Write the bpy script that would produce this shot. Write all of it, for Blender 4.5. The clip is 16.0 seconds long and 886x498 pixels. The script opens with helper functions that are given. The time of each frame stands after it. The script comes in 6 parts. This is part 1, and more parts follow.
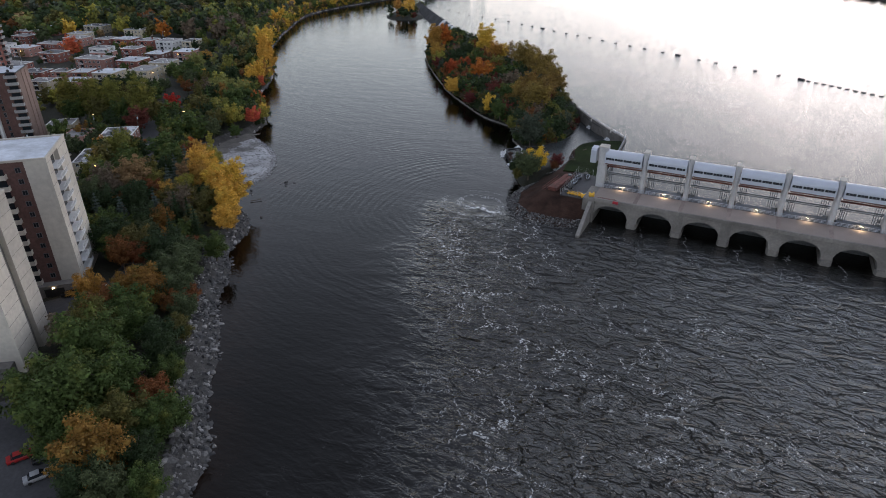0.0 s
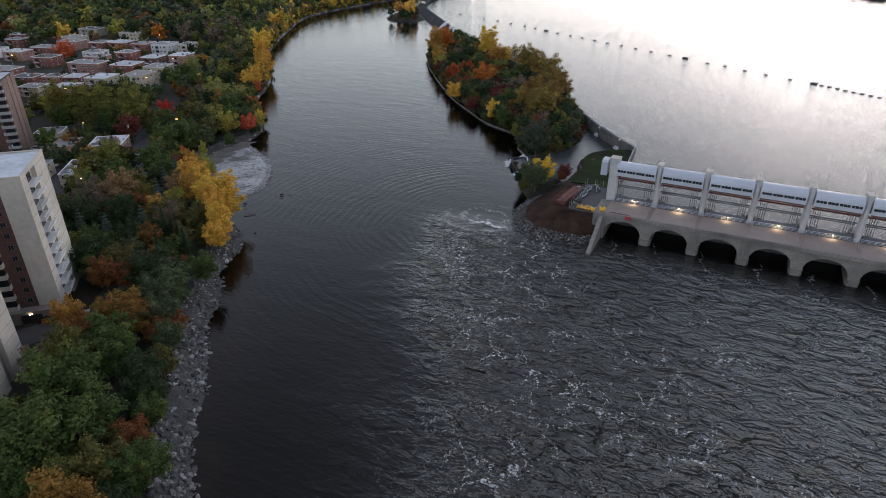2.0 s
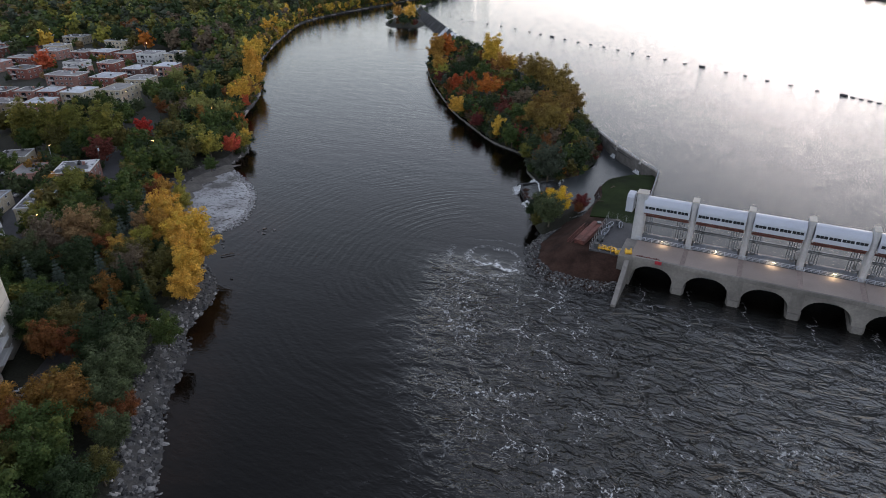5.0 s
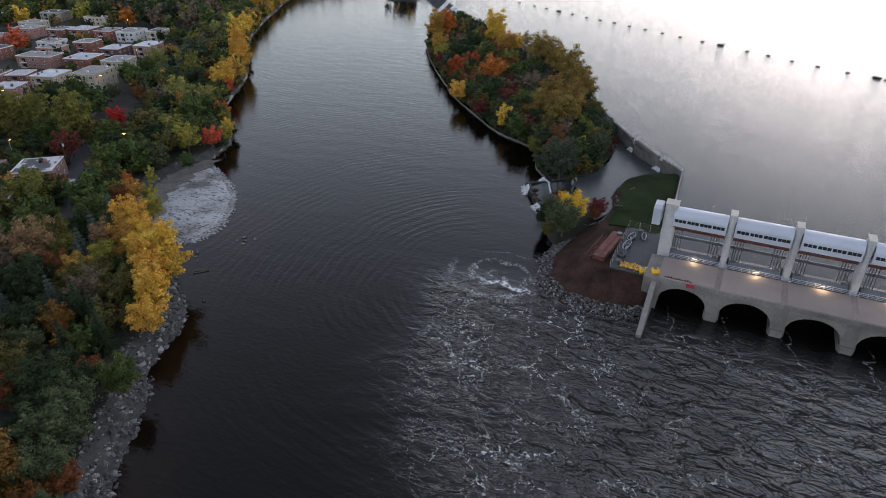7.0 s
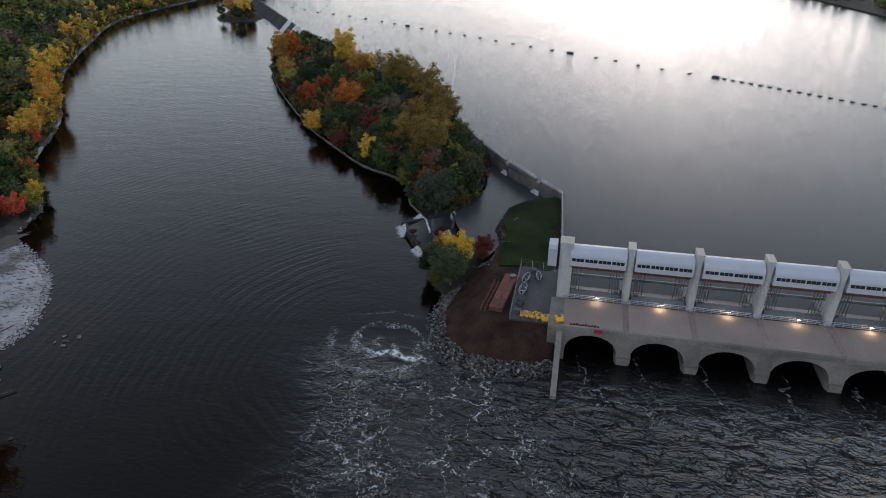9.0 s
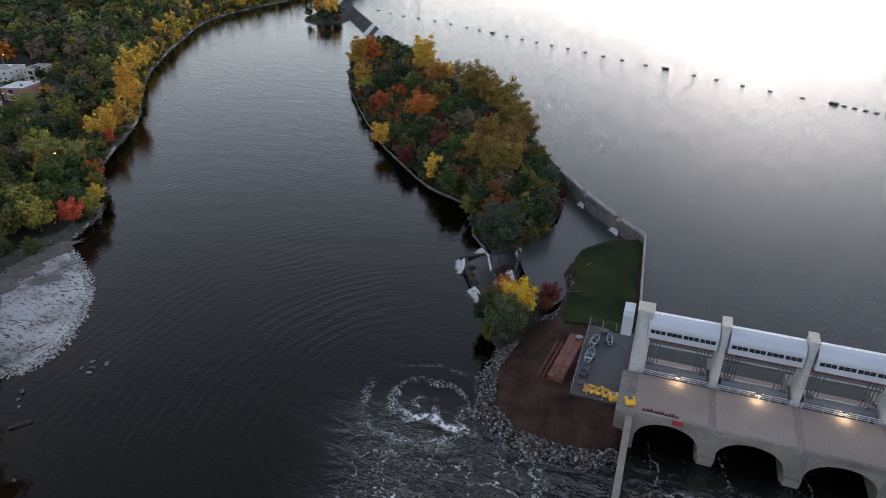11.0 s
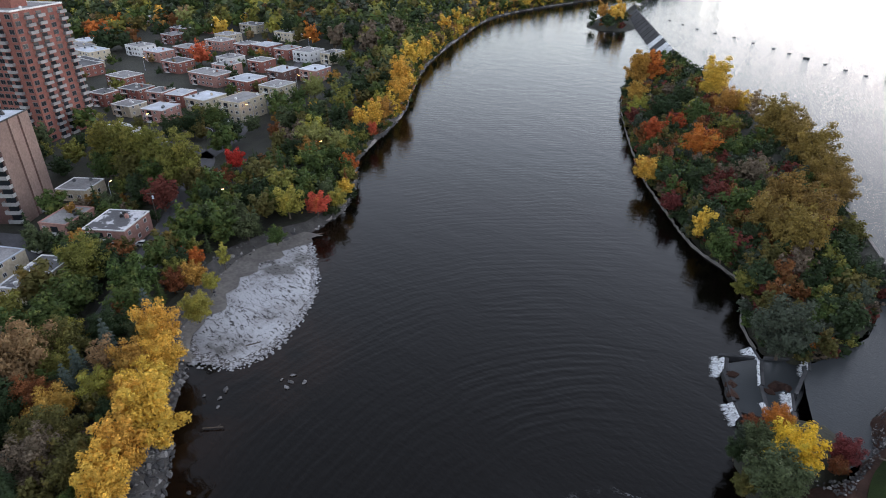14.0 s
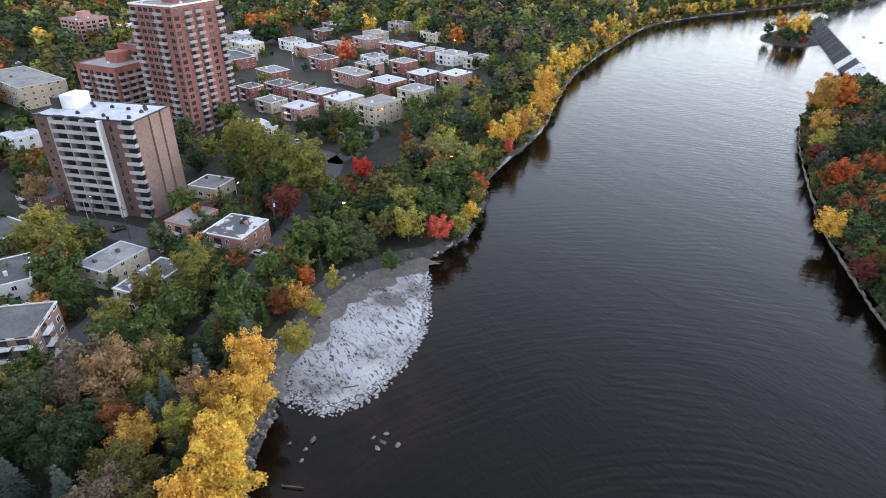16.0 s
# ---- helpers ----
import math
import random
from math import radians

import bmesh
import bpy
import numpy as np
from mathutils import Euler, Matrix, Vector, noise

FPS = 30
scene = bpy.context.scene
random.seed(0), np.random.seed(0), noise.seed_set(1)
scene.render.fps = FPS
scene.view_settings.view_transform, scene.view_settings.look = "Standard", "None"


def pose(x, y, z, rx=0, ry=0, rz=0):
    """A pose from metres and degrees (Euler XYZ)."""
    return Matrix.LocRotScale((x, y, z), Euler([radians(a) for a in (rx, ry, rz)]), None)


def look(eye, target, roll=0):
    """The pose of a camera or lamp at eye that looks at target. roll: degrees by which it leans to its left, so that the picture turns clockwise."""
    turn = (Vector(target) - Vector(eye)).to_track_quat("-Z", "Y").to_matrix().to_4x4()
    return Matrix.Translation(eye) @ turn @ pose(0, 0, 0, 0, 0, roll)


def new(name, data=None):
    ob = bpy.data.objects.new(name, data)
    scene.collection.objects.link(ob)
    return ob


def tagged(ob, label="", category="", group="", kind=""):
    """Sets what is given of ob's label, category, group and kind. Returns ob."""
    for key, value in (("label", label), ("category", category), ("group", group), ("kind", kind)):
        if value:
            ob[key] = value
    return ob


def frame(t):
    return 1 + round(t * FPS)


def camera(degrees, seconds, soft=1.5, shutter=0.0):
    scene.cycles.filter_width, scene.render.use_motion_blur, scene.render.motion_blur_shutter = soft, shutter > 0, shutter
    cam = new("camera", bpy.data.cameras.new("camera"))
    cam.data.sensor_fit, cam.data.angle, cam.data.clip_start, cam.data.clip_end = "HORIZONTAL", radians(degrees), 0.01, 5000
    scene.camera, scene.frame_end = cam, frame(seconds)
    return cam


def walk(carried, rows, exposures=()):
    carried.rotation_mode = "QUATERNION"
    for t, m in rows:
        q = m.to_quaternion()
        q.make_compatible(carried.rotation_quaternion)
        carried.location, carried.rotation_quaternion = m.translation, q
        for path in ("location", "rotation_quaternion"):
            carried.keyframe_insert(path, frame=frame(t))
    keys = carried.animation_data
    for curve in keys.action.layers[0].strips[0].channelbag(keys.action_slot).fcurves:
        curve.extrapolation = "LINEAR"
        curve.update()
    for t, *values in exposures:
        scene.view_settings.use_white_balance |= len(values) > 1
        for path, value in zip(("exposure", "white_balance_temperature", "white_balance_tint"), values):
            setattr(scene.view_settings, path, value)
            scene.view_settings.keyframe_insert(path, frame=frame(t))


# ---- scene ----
cam = camera(70.9, 16.0, 1.0)
METRES, EYE, TURN = 160.0, 87.5, 26.4
ROWS = [
    (0.0, 0.0, 0.0, 0.0, -0.05, -27.68, 0.09),
    (0.5, -0.0012, 0.0082, 0.0001, -0.06, -27.67, 0.13),
    (1.0, -0.0026, 0.0235, -0.0001, -0.06, -27.67, 0.15),
    (1.5, -0.0031, 0.0449, -0.0002, -0.03, -27.66, 0.19),
    (2.0, -0.0039, 0.0721, 0.0001, -0.01, -27.66, 0.2),
    (2.5, -0.0042, 0.1005, 0.0014, -0.02, -27.65, 0.24),
    (3.0, -0.0048, 0.126, 0.0009, -0.02, -27.59, 0.29),
    (3.5, -0.0048, 0.1504, 0.0012, 0.01, -27.61, 0.3),
    (4.0, -0.0046, 0.1791, 0.0017, 0.03, -27.61, 0.34),
    (4.5, -0.005, 0.2111, 0.0019, 0.04, -27.61, 0.36),
    (5.0, -0.0059, 0.2453, 0.0013, 0.03, -27.59, 0.42),
    (7.5, -0.0069, 0.4342, 0.0005, 0.01, -30.31, 0.55),
    (8.0, -0.007, 0.474, 0.0007, 0.02, -29.36, 0.56),
    (8.1, -0.0062, 0.482, 0.0007, -0.58, -29.35, 0.62),
    (8.2, -0.0053, 0.4899, 0.0007, -2.86, -29.34, 0.69),
    (8.3, -0.0045, 0.4979, 0.0008, -6.23, -29.32, 0.75),
    (8.4, -0.0036, 0.5058, 0.0008, -9.64, -29.31, 0.82),
    (8.5, -0.0028, 0.5138, 0.0008, -12.56, -29.3, 0.88),
    (8.6, -0.0021, 0.5208, 0.0007, -13.13, -29.3, 0.9),
    (8.8, -0.0008, 0.5349, 0.0004, -13.48, -29.31, 0.93),
    (9.0, 0.0006, 0.549, 0.0001, -13.56, -29.32, 0.96),
    (9.2, 0.0035, 0.5620, 0.0001, -13.55, -29.30, 0.96),
    (11.3, 0.0560, 0.6870, 0.0002, -4.80, -29.0, 0.77),
    (11.5, 0.0575, 0.6989, 0.0002, -4.73, -28.97, 0.76),
    (11.6, 0.0574, 0.7046, 0.0003, -4.62, -28.95, 0.74),
    (11.7, 0.0574, 0.7104, 0.0004, -3.15, -28.93, 0.72),
    (11.8, 0.0573, 0.7161, 0.0006, -0.17, -28.9, 0.7),
    (11.9, 0.0573, 0.7219, 0.0007, 2.78, -28.88, 0.68),
    (12.0, 0.0572, 0.7276, 0.0008, 5.42, -28.86, 0.66),
    (12.1, 0.0573, 0.7328, 0.0007, 7.69, -28.85, 0.66),
    (12.2, 0.0575, 0.738, 0.0006, 10.2, -28.84, 0.66),
    (12.3, 0.0576, 0.7433, 0.0006, 12.53, -28.82, 0.65),
    (12.4, 0.0578, 0.7485, 0.0005, 13.47, -28.81, 0.65),
    (12.5, 0.0579, 0.7537, 0.0004, 13.77, -28.8, 0.65),
    (13.0, 0.0503, 0.7792, -0.0003, 13.74, -28.81, 0.68),
    (13.5, 0.0426, 0.8101, 0.0007, 14.82, -28.85, 0.67),
    (13.6, 0.0398, 0.8167, 0.0006, 14.96, -28.84, 0.64),
    (13.8, 0.0343, 0.8298, 0.0005, 15.06, -28.83, 0.57),
    (13.9, 0.0316, 0.8363, 0.0005, 16.16, -28.82, 0.53),
    (14.0, 0.0288, 0.8429, 0.0004, 18.83, -28.81, 0.5),
    (14.1, 0.0274, 0.8498, 0.0005, 20.85, -28.81, 0.5),
    (14.2, 0.026, 0.8566, 0.0006, 21.52, -28.81, 0.5),
    (14.4, 0.0232, 0.8703, 0.0009, 21.61, -28.81, 0.5),
    (14.5, 0.0218, 0.8772, 0.001, 21.65, -28.81, 0.5),
    (14.6, 0.019, 0.8836, 0.0012, 22.63, -28.8, 0.47),
    (14.7, 0.0162, 0.89, 0.0014, 25.55, -28.79, 0.44),
    (14.8, 0.0133, 0.8964, 0.0015, 28.85, -28.78, 0.4),
    (14.9, 0.0105, 0.9028, 0.0017, 30.86, -28.77, 0.37),
    (15.0, 0.0077, 0.9092, 0.0019, 31.32, -28.76, 0.34),
    (15.1, 0.0044, 0.9149, 0.0018, 31.29, -28.77, 0.35),
    (15.3, -0.0023, 0.9263, 0.0017, 31.35, -28.78, 0.37),
    (15.5, -0.0089, 0.9377, 0.0016, 31.37, -28.8, 0.39),
    (16.0, -0.0292, 0.9673, 0.0012, 31.81, -28.84, 0.42),
]
walk(cam, [(t, pose(0, 0, EYE, 0, 0, TURN) @ pose(METRES * x, METRES * y, METRES * z, 90 + pitch, roll, yaw)) for t, x, y, z, yaw, pitch, roll in ROWS],
     [(0.0, -0.7, 6050, 18), (5.0, -0.62, 6050, 18), (8.0, -0.52, 6000, 17), (8.5, -0.75, 5990, 16), (9.0, -0.84, 5990, 16), (11.5, -0.5, 5990, 16), (12.0, -0.4, 5990, 16), (12.5, -0.07, 6050, 18), (13.5, -0.1, 6050, 18), (14.0, -0.03, 6050, 18), (14.5, 0.26, 6050, 18), (15.0, 0.51, 6050, 18), (16.0, 0.57, 6050, 18)])

# ---- world and light: dusk, a bright sky low in the north ----
SUN_EL, SUN_ROT = 5.0, 8.0
world = bpy.data.worlds.new("sky")
scene.world = world
world.use_nodes = True
wn, wl = world.node_tree.nodes, world.node_tree.links


def sky_node(elevation, air, dust, ozone, saturation, value):
    s, h = wn.new("ShaderNodeTexSky"), wn.new("ShaderNodeHueSaturation")
    s.sky_type, s.sun_disc = "NISHITA", False
    s.sun_elevation, s.sun_rotation = radians(elevation), radians(SUN_ROT)
    s.air_density, s.dust_density, s.ozone_density = air, dust, ozone
    h.inputs["Saturation"].default_value, h.inputs["Value"].default_value = saturation, value
    wl.new(s.outputs["Color"], h.inputs["Color"])
    return h.outputs["Color"]


# low glow in the north under a high, even veil of thin cloud
both = wn.new("ShaderNodeMix")
both.data_type, both.blend_type = "RGBA", "ADD"
both.inputs[0].default_value = 1.0
wl.new(sky_node(SUN_EL, 0.6, 1.0, 2.0, 0.2, 0.09), both.inputs[6])
wl.new(sky_node(10.0, 1.6, 0.45, 3.0, 0.36, 4.8), both.inputs[7])
wl.new(both.outputs[2], wn["Background"].inputs["Color"])
wn["Background"].inputs["Strength"].default_value = 0.1
sun = new("sun", bpy.data.lights.new("sun", "SUN"))
sun.data.energy, sun.data.angle, sun.data.color = 0.5, radians(180), (1.0, 0.97, 0.94)
sun.matrix_world = look((0, 0, 300), (-300 * math.sin(radians(SUN_ROT)), -300 * math.cos(radians(SUN_ROT)), -220))

LOW, HIGH, LAND = 0.0, 6.6, 3.2   # tailwater, headwater and land levels


# ---- materials ----
def material(name, rough=0.8, metal=0.0):
    m = bpy.data.materials.new(name)
    m.use_nodes = True
    n, l = m.node_tree.nodes, m.node_tree.links
    b = n["Principled BSDF"]
    b.inputs["Roughness"].default_value, b.inputs["Metallic"].default_value = rough, metal
    return m, n, l, b


def noise_node(n, l, scale, detail=4.0, coords="Object", rough=0.55):
    tc = n.new("ShaderNodeTexCoord") if coords == "Object" else n.new("ShaderNodeNewGeometry")
    t = n.new("ShaderNodeTexNoise")
    t.inputs["Scale"].default_value, t.inputs["Detail"].default_value, t.inputs["Roughness"].default_value = scale, detail, rough
    l.new(tc.outputs["Object" if coords == "Object" else "Position"], t.inputs["Vector"])
    return t


def ramp(n, l, src, stops):
    r = n.new("ShaderNodeValToRGB")
    e = r.color_ramp.elements
    while len(e) < len(stops):
        e.new(0.5)
    for k, (p, c) in enumerate(stops):
        e[k].position, e[k].color = p, (*c, 1) if len(c) == 3 else c
    l.new(src, r.inputs["Fac"])
    return r


def mix(n, l, fac, a, b, kind="MIX"):
    x = n.new("ShaderNodeMix")
    x.data_type, x.blend_type = "RGBA", kind
    for key, v in ((0, fac), (6, a), (7, b)):
        if hasattr(v, "is_linked"):
            l.new(v, x.inputs[key])
        elif key == 0:
            x.inputs[0].default_value = v
        else:
            x.inputs[key].default_value = (*v, 1)
    return x.outputs[2]


def math_node(n, l, op, a, b=0.0):
    x = n.new("ShaderNodeMath")
    x.operation = op
    for k, v in enumerate((a, b)):
        if hasattr(v, "is_linked"):
            l.new(v, x.inputs[k])
        else:
            x.inputs[k].default_value = v
    return x.outputs[0]


def surface(name, colour, dark=0.7, light=1.25, fine=2.0, coarse=0.15, rough=0.85, bump=0.3, metal=0.0, each=0.15, grain=0.28):
    """A worn surface: grain and stains in world size, and a small change from object to object."""
    m, n, l, b = material(name, rough, metal)
    big, small = noise_node(n, l, coarse, 3, "World"), noise_node(n, l, fine, 6, "World")
    c1 = ramp(n, l, big.outputs["Fac"], [(0.3, [v * dark for v in colour]), (0.7, [min(1, v * light) for v in colour])])
    c2 = ramp(n, l, small.outputs["Fac"], [(0.3, [1 - grain] * 3), (0.7, [1 + grain / 2] * 3)])
    c = mix(n, l, 1.0, c1.outputs["Color"], c2.outputs["Color"], "MULTIPLY")
    if each:
        oi, hs = n.new("ShaderNodeObjectInfo"), n.new("ShaderNodeHueSaturation")
        l.new(math_node(n, l, "ADD", math_node(n, l, "MULTIPLY", oi.outputs["Random"], 2 * each), 1 - each), hs.inputs["Value"])
        l.new(c, hs.inputs["Color"])
        c = hs.outputs["Color"]
    l.new(c, b.inputs["Base Color"])
    if bump:
        bn = n.new("ShaderNodeBump")
        bn.inputs["Strength"].default_value, bn.inputs["Distance"].default_value = bump, 0.15
        l.new(small.outputs["Fac"], bn.inputs["Height"])
        l.new(bn.outputs["Normal"], b.inputs["Normal"])
    return m


def leaves(name, colour, spread=0.32, turned=None):
    """Leaves of one tree colour, some boughs turned to another."""
    m, n, l, b = material(name, 0.75)
    b.inputs["Specular IOR Level"].default_value = 0.2
    g, oi = n.new("ShaderNodeNewGeometry"), n.new("ShaderNodeObjectInfo")
    clump, bough = noise_node(n, l, 0.28, 2), noise_node(n, l, 0.2, 3)
    r = ramp(n, l, g.outputs["Random Per Island"], [(0.0, [v * (1 - spread) for v in colour]), (0.6, colour), (1.0, [min(1, v * (1 + spread)) for v in colour])])
    tone = r.outputs["Color"]
    if turned:
        tone = mix(n, l, ramp(n, l, bough.outputs["Fac"], [(0.52, (0, 0, 0)), (0.72, (0.75, 0.75, 0.75))]).outputs[0], tone, turned)
    hs = n.new("ShaderNodeHueSaturation")
    l.new(math_node(n, l, "ADD", math_node(n, l, "MULTIPLY", oi.outputs["Random"], 0.02), 0.49), hs.inputs["Hue"])
    l.new(math_node(n, l, "ADD", math_node(n, l, "MULTIPLY", clump.outputs["Fac"], 1.1), 0.45), hs.inputs["Value"])
    l.new(tone, hs.inputs["Color"])
    l.new(hs.outputs["Color"], b.inputs["Base Color"])
    tr, mx = n.new("ShaderNodeBsdfTranslucent"), n.new("ShaderNodeMixShader")
    l.new(hs.outputs["Color"], tr.inputs["Color"])
    mx.inputs[0].default_value = 0.2
    l.new(b.outputs[0], mx.inputs[1])
    l.new(tr.outputs[0], mx.inputs[2])
    l.new(mx.outputs[0], n["Material Output"].inputs["Surface"])
    return m


TURNED = dict(green=(0.16, 0.16, 0.03), olive=(0.22, 0.15, 0.035), moss=(0.28, 0.22, 0.04), lime=(0.5, 0.36, 0.05), gold=(0.42, 0.36, 0.07), sun=(0.36, 0.34, 0.06), amber=(0.24, 0.17, 0.04), wheat=(0.33, 0.21, 0.05),
              orange=(0.4, 0.24, 0.04), coral=(0.55, 0.27, 0.06), brick=(0.3, 0.16, 0.03), rust=(0.1, 0.08, 0.025), ember=(0.1, 0.12, 0.03), tan=(0.17, 0.14, 0.06), taupe=(0.1, 0.09, 0.05), willow=(0.17, 0.21, 0.06))
LEAF = {k: leaves("leaves_" + k, c, turned=TURNED.get(k)) for k, c in dict(
    green=(0.066, 0.1, 0.027), dark=(0.034, 0.054, 0.021), olive=(0.11, 0.105, 0.03), moss=(0.17, 0.17, 0.038), lime=(0.3, 0.28, 0.055),
    gold=(0.66, 0.41, 0.065), sun=(0.68, 0.42, 0.03), amber=(0.45, 0.25, 0.055), wheat=(0.22, 0.15, 0.04), orange=(0.46, 0.14, 0.028), coral=(0.55, 0.13, 0.06),
    red=(0.5, 0.05, 0.03), brick=(0.36, 0.09, 0.025), rust=(0.2, 0.075, 0.028), ember=(0.24, 0.13, 0.03), maroon=(0.14, 0.035, 0.03),
    tan=(0.27, 0.18, 0.085), taupe=(0.16, 0.12, 0.085), grey=(0.08, 0.1, 0.045), slate=(0.065, 0.08, 0.055), willow=(0.24, 0.25, 0.08), blue=(0.08, 0.105, 0.085)).items()}
BARK = surface("bark", (0.11, 0.085, 0.065), fine=6, bump=0.5)
# weir wall: a darker copy of CONCRETE, its shade put into the colour
SHADED_CONCRETE = surface("shaded_concrete", (0.14, 0.13, 0.12), 0.6, 1.3, 1.5, 0.25, grain=0.3)
CONCRETE = surface("concrete", (0.21, 0.195, 0.18), 0.72, 1.15, 1.5, 0.2, grain=0.2)
PALE = surface("pale_concrete", (0.52, 0.48, 0.42), 0.85, 1.1, 1.0, 0.1, grain=0.12)
DECK = surface("deck_concrete", (0.3, 0.25, 0.225), 0.88, 1.1, 3.0, 0.12, grain=0.12)
PAINT = surface("grey_paint", (0.46, 0.49, 0.56), 0.93, 1.05, 6.0, 0.15, 0.45, 0.02, each=0.04, grain=0.05)
STEEL = surface("dark_steel", (0.16, 0.17, 0.18), rough=0.5, metal=0.6, bump=0.1)
RUST = surface("rusty_steel", (0.125, 0.043, 0.033), 0.7, 1.3, 2.0, 0.5)
PILLAR = surface("pillar_concrete", (0.48, 0.48, 0.49), 0.82, 1.1, 2.5, 0.2, each=0.06, grain=0.14)
WET = surface("wet_concrete", (0.035, 0.035, 0.037), 0.6, 1.5, 1.0, 0.2, rough=0.9)
SOIL = surface("brown_soil", (0.037, 0.021, 0.016), 0.55, 1.6, 2.5, 0.25, rough=1.0, each=0, bump=0.9)
SOIL.node_tree.nodes["Principled BSDF"].inputs["Specular IOR Level"].default_value = 0.15
GRASS = surface("grass", (0.0135, 0.0225, 0.006), 0.45, 1.6, 3.5, 0.12, rough=1.0, each=0, bump=0.8)
GRASS.node_tree.nodes["Principled BSDF"].inputs["Specular IOR Level"].default_value = 0.1
UNDER = surface("woodland_floor", (0.017, 0.0175, 0.009), 0.5, 1.7, 1.6, 0.12, each=0, bump=1.0, grain=0.5)
ASPHALT = surface("asphalt", (0.06, 0.06, 0.065), 0.8, 1.3, 2.0, 0.1, each=0)
STONE = surface("bank_stone", (0.13, 0.125, 0.125), 0.75, 1.3, 2.5, 0.4, each=0.45)
m, n, l, b = material("bank_stone", 0.85)
tone = ramp(n, l, n.new("ShaderNodeNewGeometry").outputs["Random Per Island"], [(0.0, (0.03, 0.03, 0.033)), (0.5, (0.075, 0.073, 0.074)), (0.85, (0.16, 0.155, 0.152)), (1.0, (0.34, 0.33, 0.32))])
vary = ramp(n, l, noise_node(n, l, 3.0, 5, "World").outputs["Fac"], [(0.3, (0.65, 0.65, 0.65)), (0.7, (1.2, 1.2, 1.2))])
l.new(mix(n, l, 1.0, tone.outputs[0], vary.outputs[0], "MULTIPLY"), b.inputs["Base Color"])
PILE = m
MUD = surface("shore_gravel", (0.13, 0.12, 0.11), 0.7, 1.3, 1.2, 0.15, each=0)
RUBBLE = surface("bank_rubble", (0.05, 0.047, 0.045), 0.6, 1.5, 3.0, 0.4, each=0, bump=0.9)
GRAVEL = surface("pale_gravel", (0.27, 0.25, 0.235), 0.7, 1.25, 2.2, 0.3, each=0)
BRICK_RED = surface("red_brick", (0.25, 0.095, 0.073), 0.85, 1.15, 1.5, 0.2)
BRICK_PINK = surface("pink_brick", (0.37, 0.2, 0.165), 0.88, 1.12, 1.5, 0.2)
BRICK_DARK = surface("brown_brick", (0.13, 0.07, 0.06), 0.85, 1.2, 1.5, 0.2)
BRICK_CREAM = surface("cream_brick", (0.55, 0.48, 0.36), 0.88, 1.1, 1.5, 0.2)
WHITE = surface("white_paint", (0.7, 0.7, 0.7), 0.9, 1.05, 3.0, 0.3, 0.6, 0.05, grain=0.08)
TOWER_GREY = surface("grey_balcony_concrete", (0.33, 0.325, 0.325), 0.82, 1.12, 2.0, 0.3, grain=0.14)
BRICK_TAUPE = surface("taupe_brick", (0.24, 0.165, 0.14), 0.88, 1.12, 1.5, 0.2)
ROOF_WHITE = surface("white_roof", (0.48, 0.51, 0.56), 0.75, 1.15, 1.0, 0.18, bump=0.05, grain=0.16)
ROOF_GREY = surface("gravel_roof", (0.21, 0.205, 0.205), 0.75, 1.35, 2.0, 0.2)
ROOF_DARK = surface("tar_roof", (0.075, 0.075, 0.08), 0.7, 1.6, 1.0, 0.15)
m, n, l, b = material("worn_roof", 0.8)
tone = ramp(n, l, noise_node(n, l, 0.22, 4, "World", 0.6).outputs["Fac"], [(0.47, (0.085, 0.085, 0.09)), (0.53, (0.13, 0.13, 0.135)), (0.56, (0.5, 0.5, 0.52)), (0.7, (0.6, 0.6, 0.62))])
vary = ramp(n, l, noise_node(n, l, 2.0, 5, "World").outputs["Fac"], [(0.3, (0.75, 0.75, 0.75)), (0.7, (1.1, 1.1, 1.1))])
l.new(mix(n, l, 1.0, tone.outputs[0], vary.outputs[0], "MULTIPLY"), b.inputs["Base Color"])
ROOF_WORN = m
YELLOW = surface("yellow_plastic", (0.75, 0.42, 0.03), 0.85, 1.1, bump=0.05, rough=0.5)
BLACK = surface("black_plastic", (0.02, 0.02, 0.02), bump=0.05, rough=0.5)
glass, gn, gl, gb = material("window_glass", 0.08)
gb.inputs["Base Color"].default_value = (0.02, 0.024, 0.03, 1)


def glow(name, colour, power):
    m, n, l, b = material(name)
    b.inputs["Emission Color"].default_value, b.inputs["Emission Strength"].default_value = (*colour, 1), power
    return m


LAMP = glow("lamp_glow", (1.0, 0.72, 0.35), 25.0)
AMBER_GLOW = glow("street_glow", (1.0, 0.38, 0.08), 18.0)


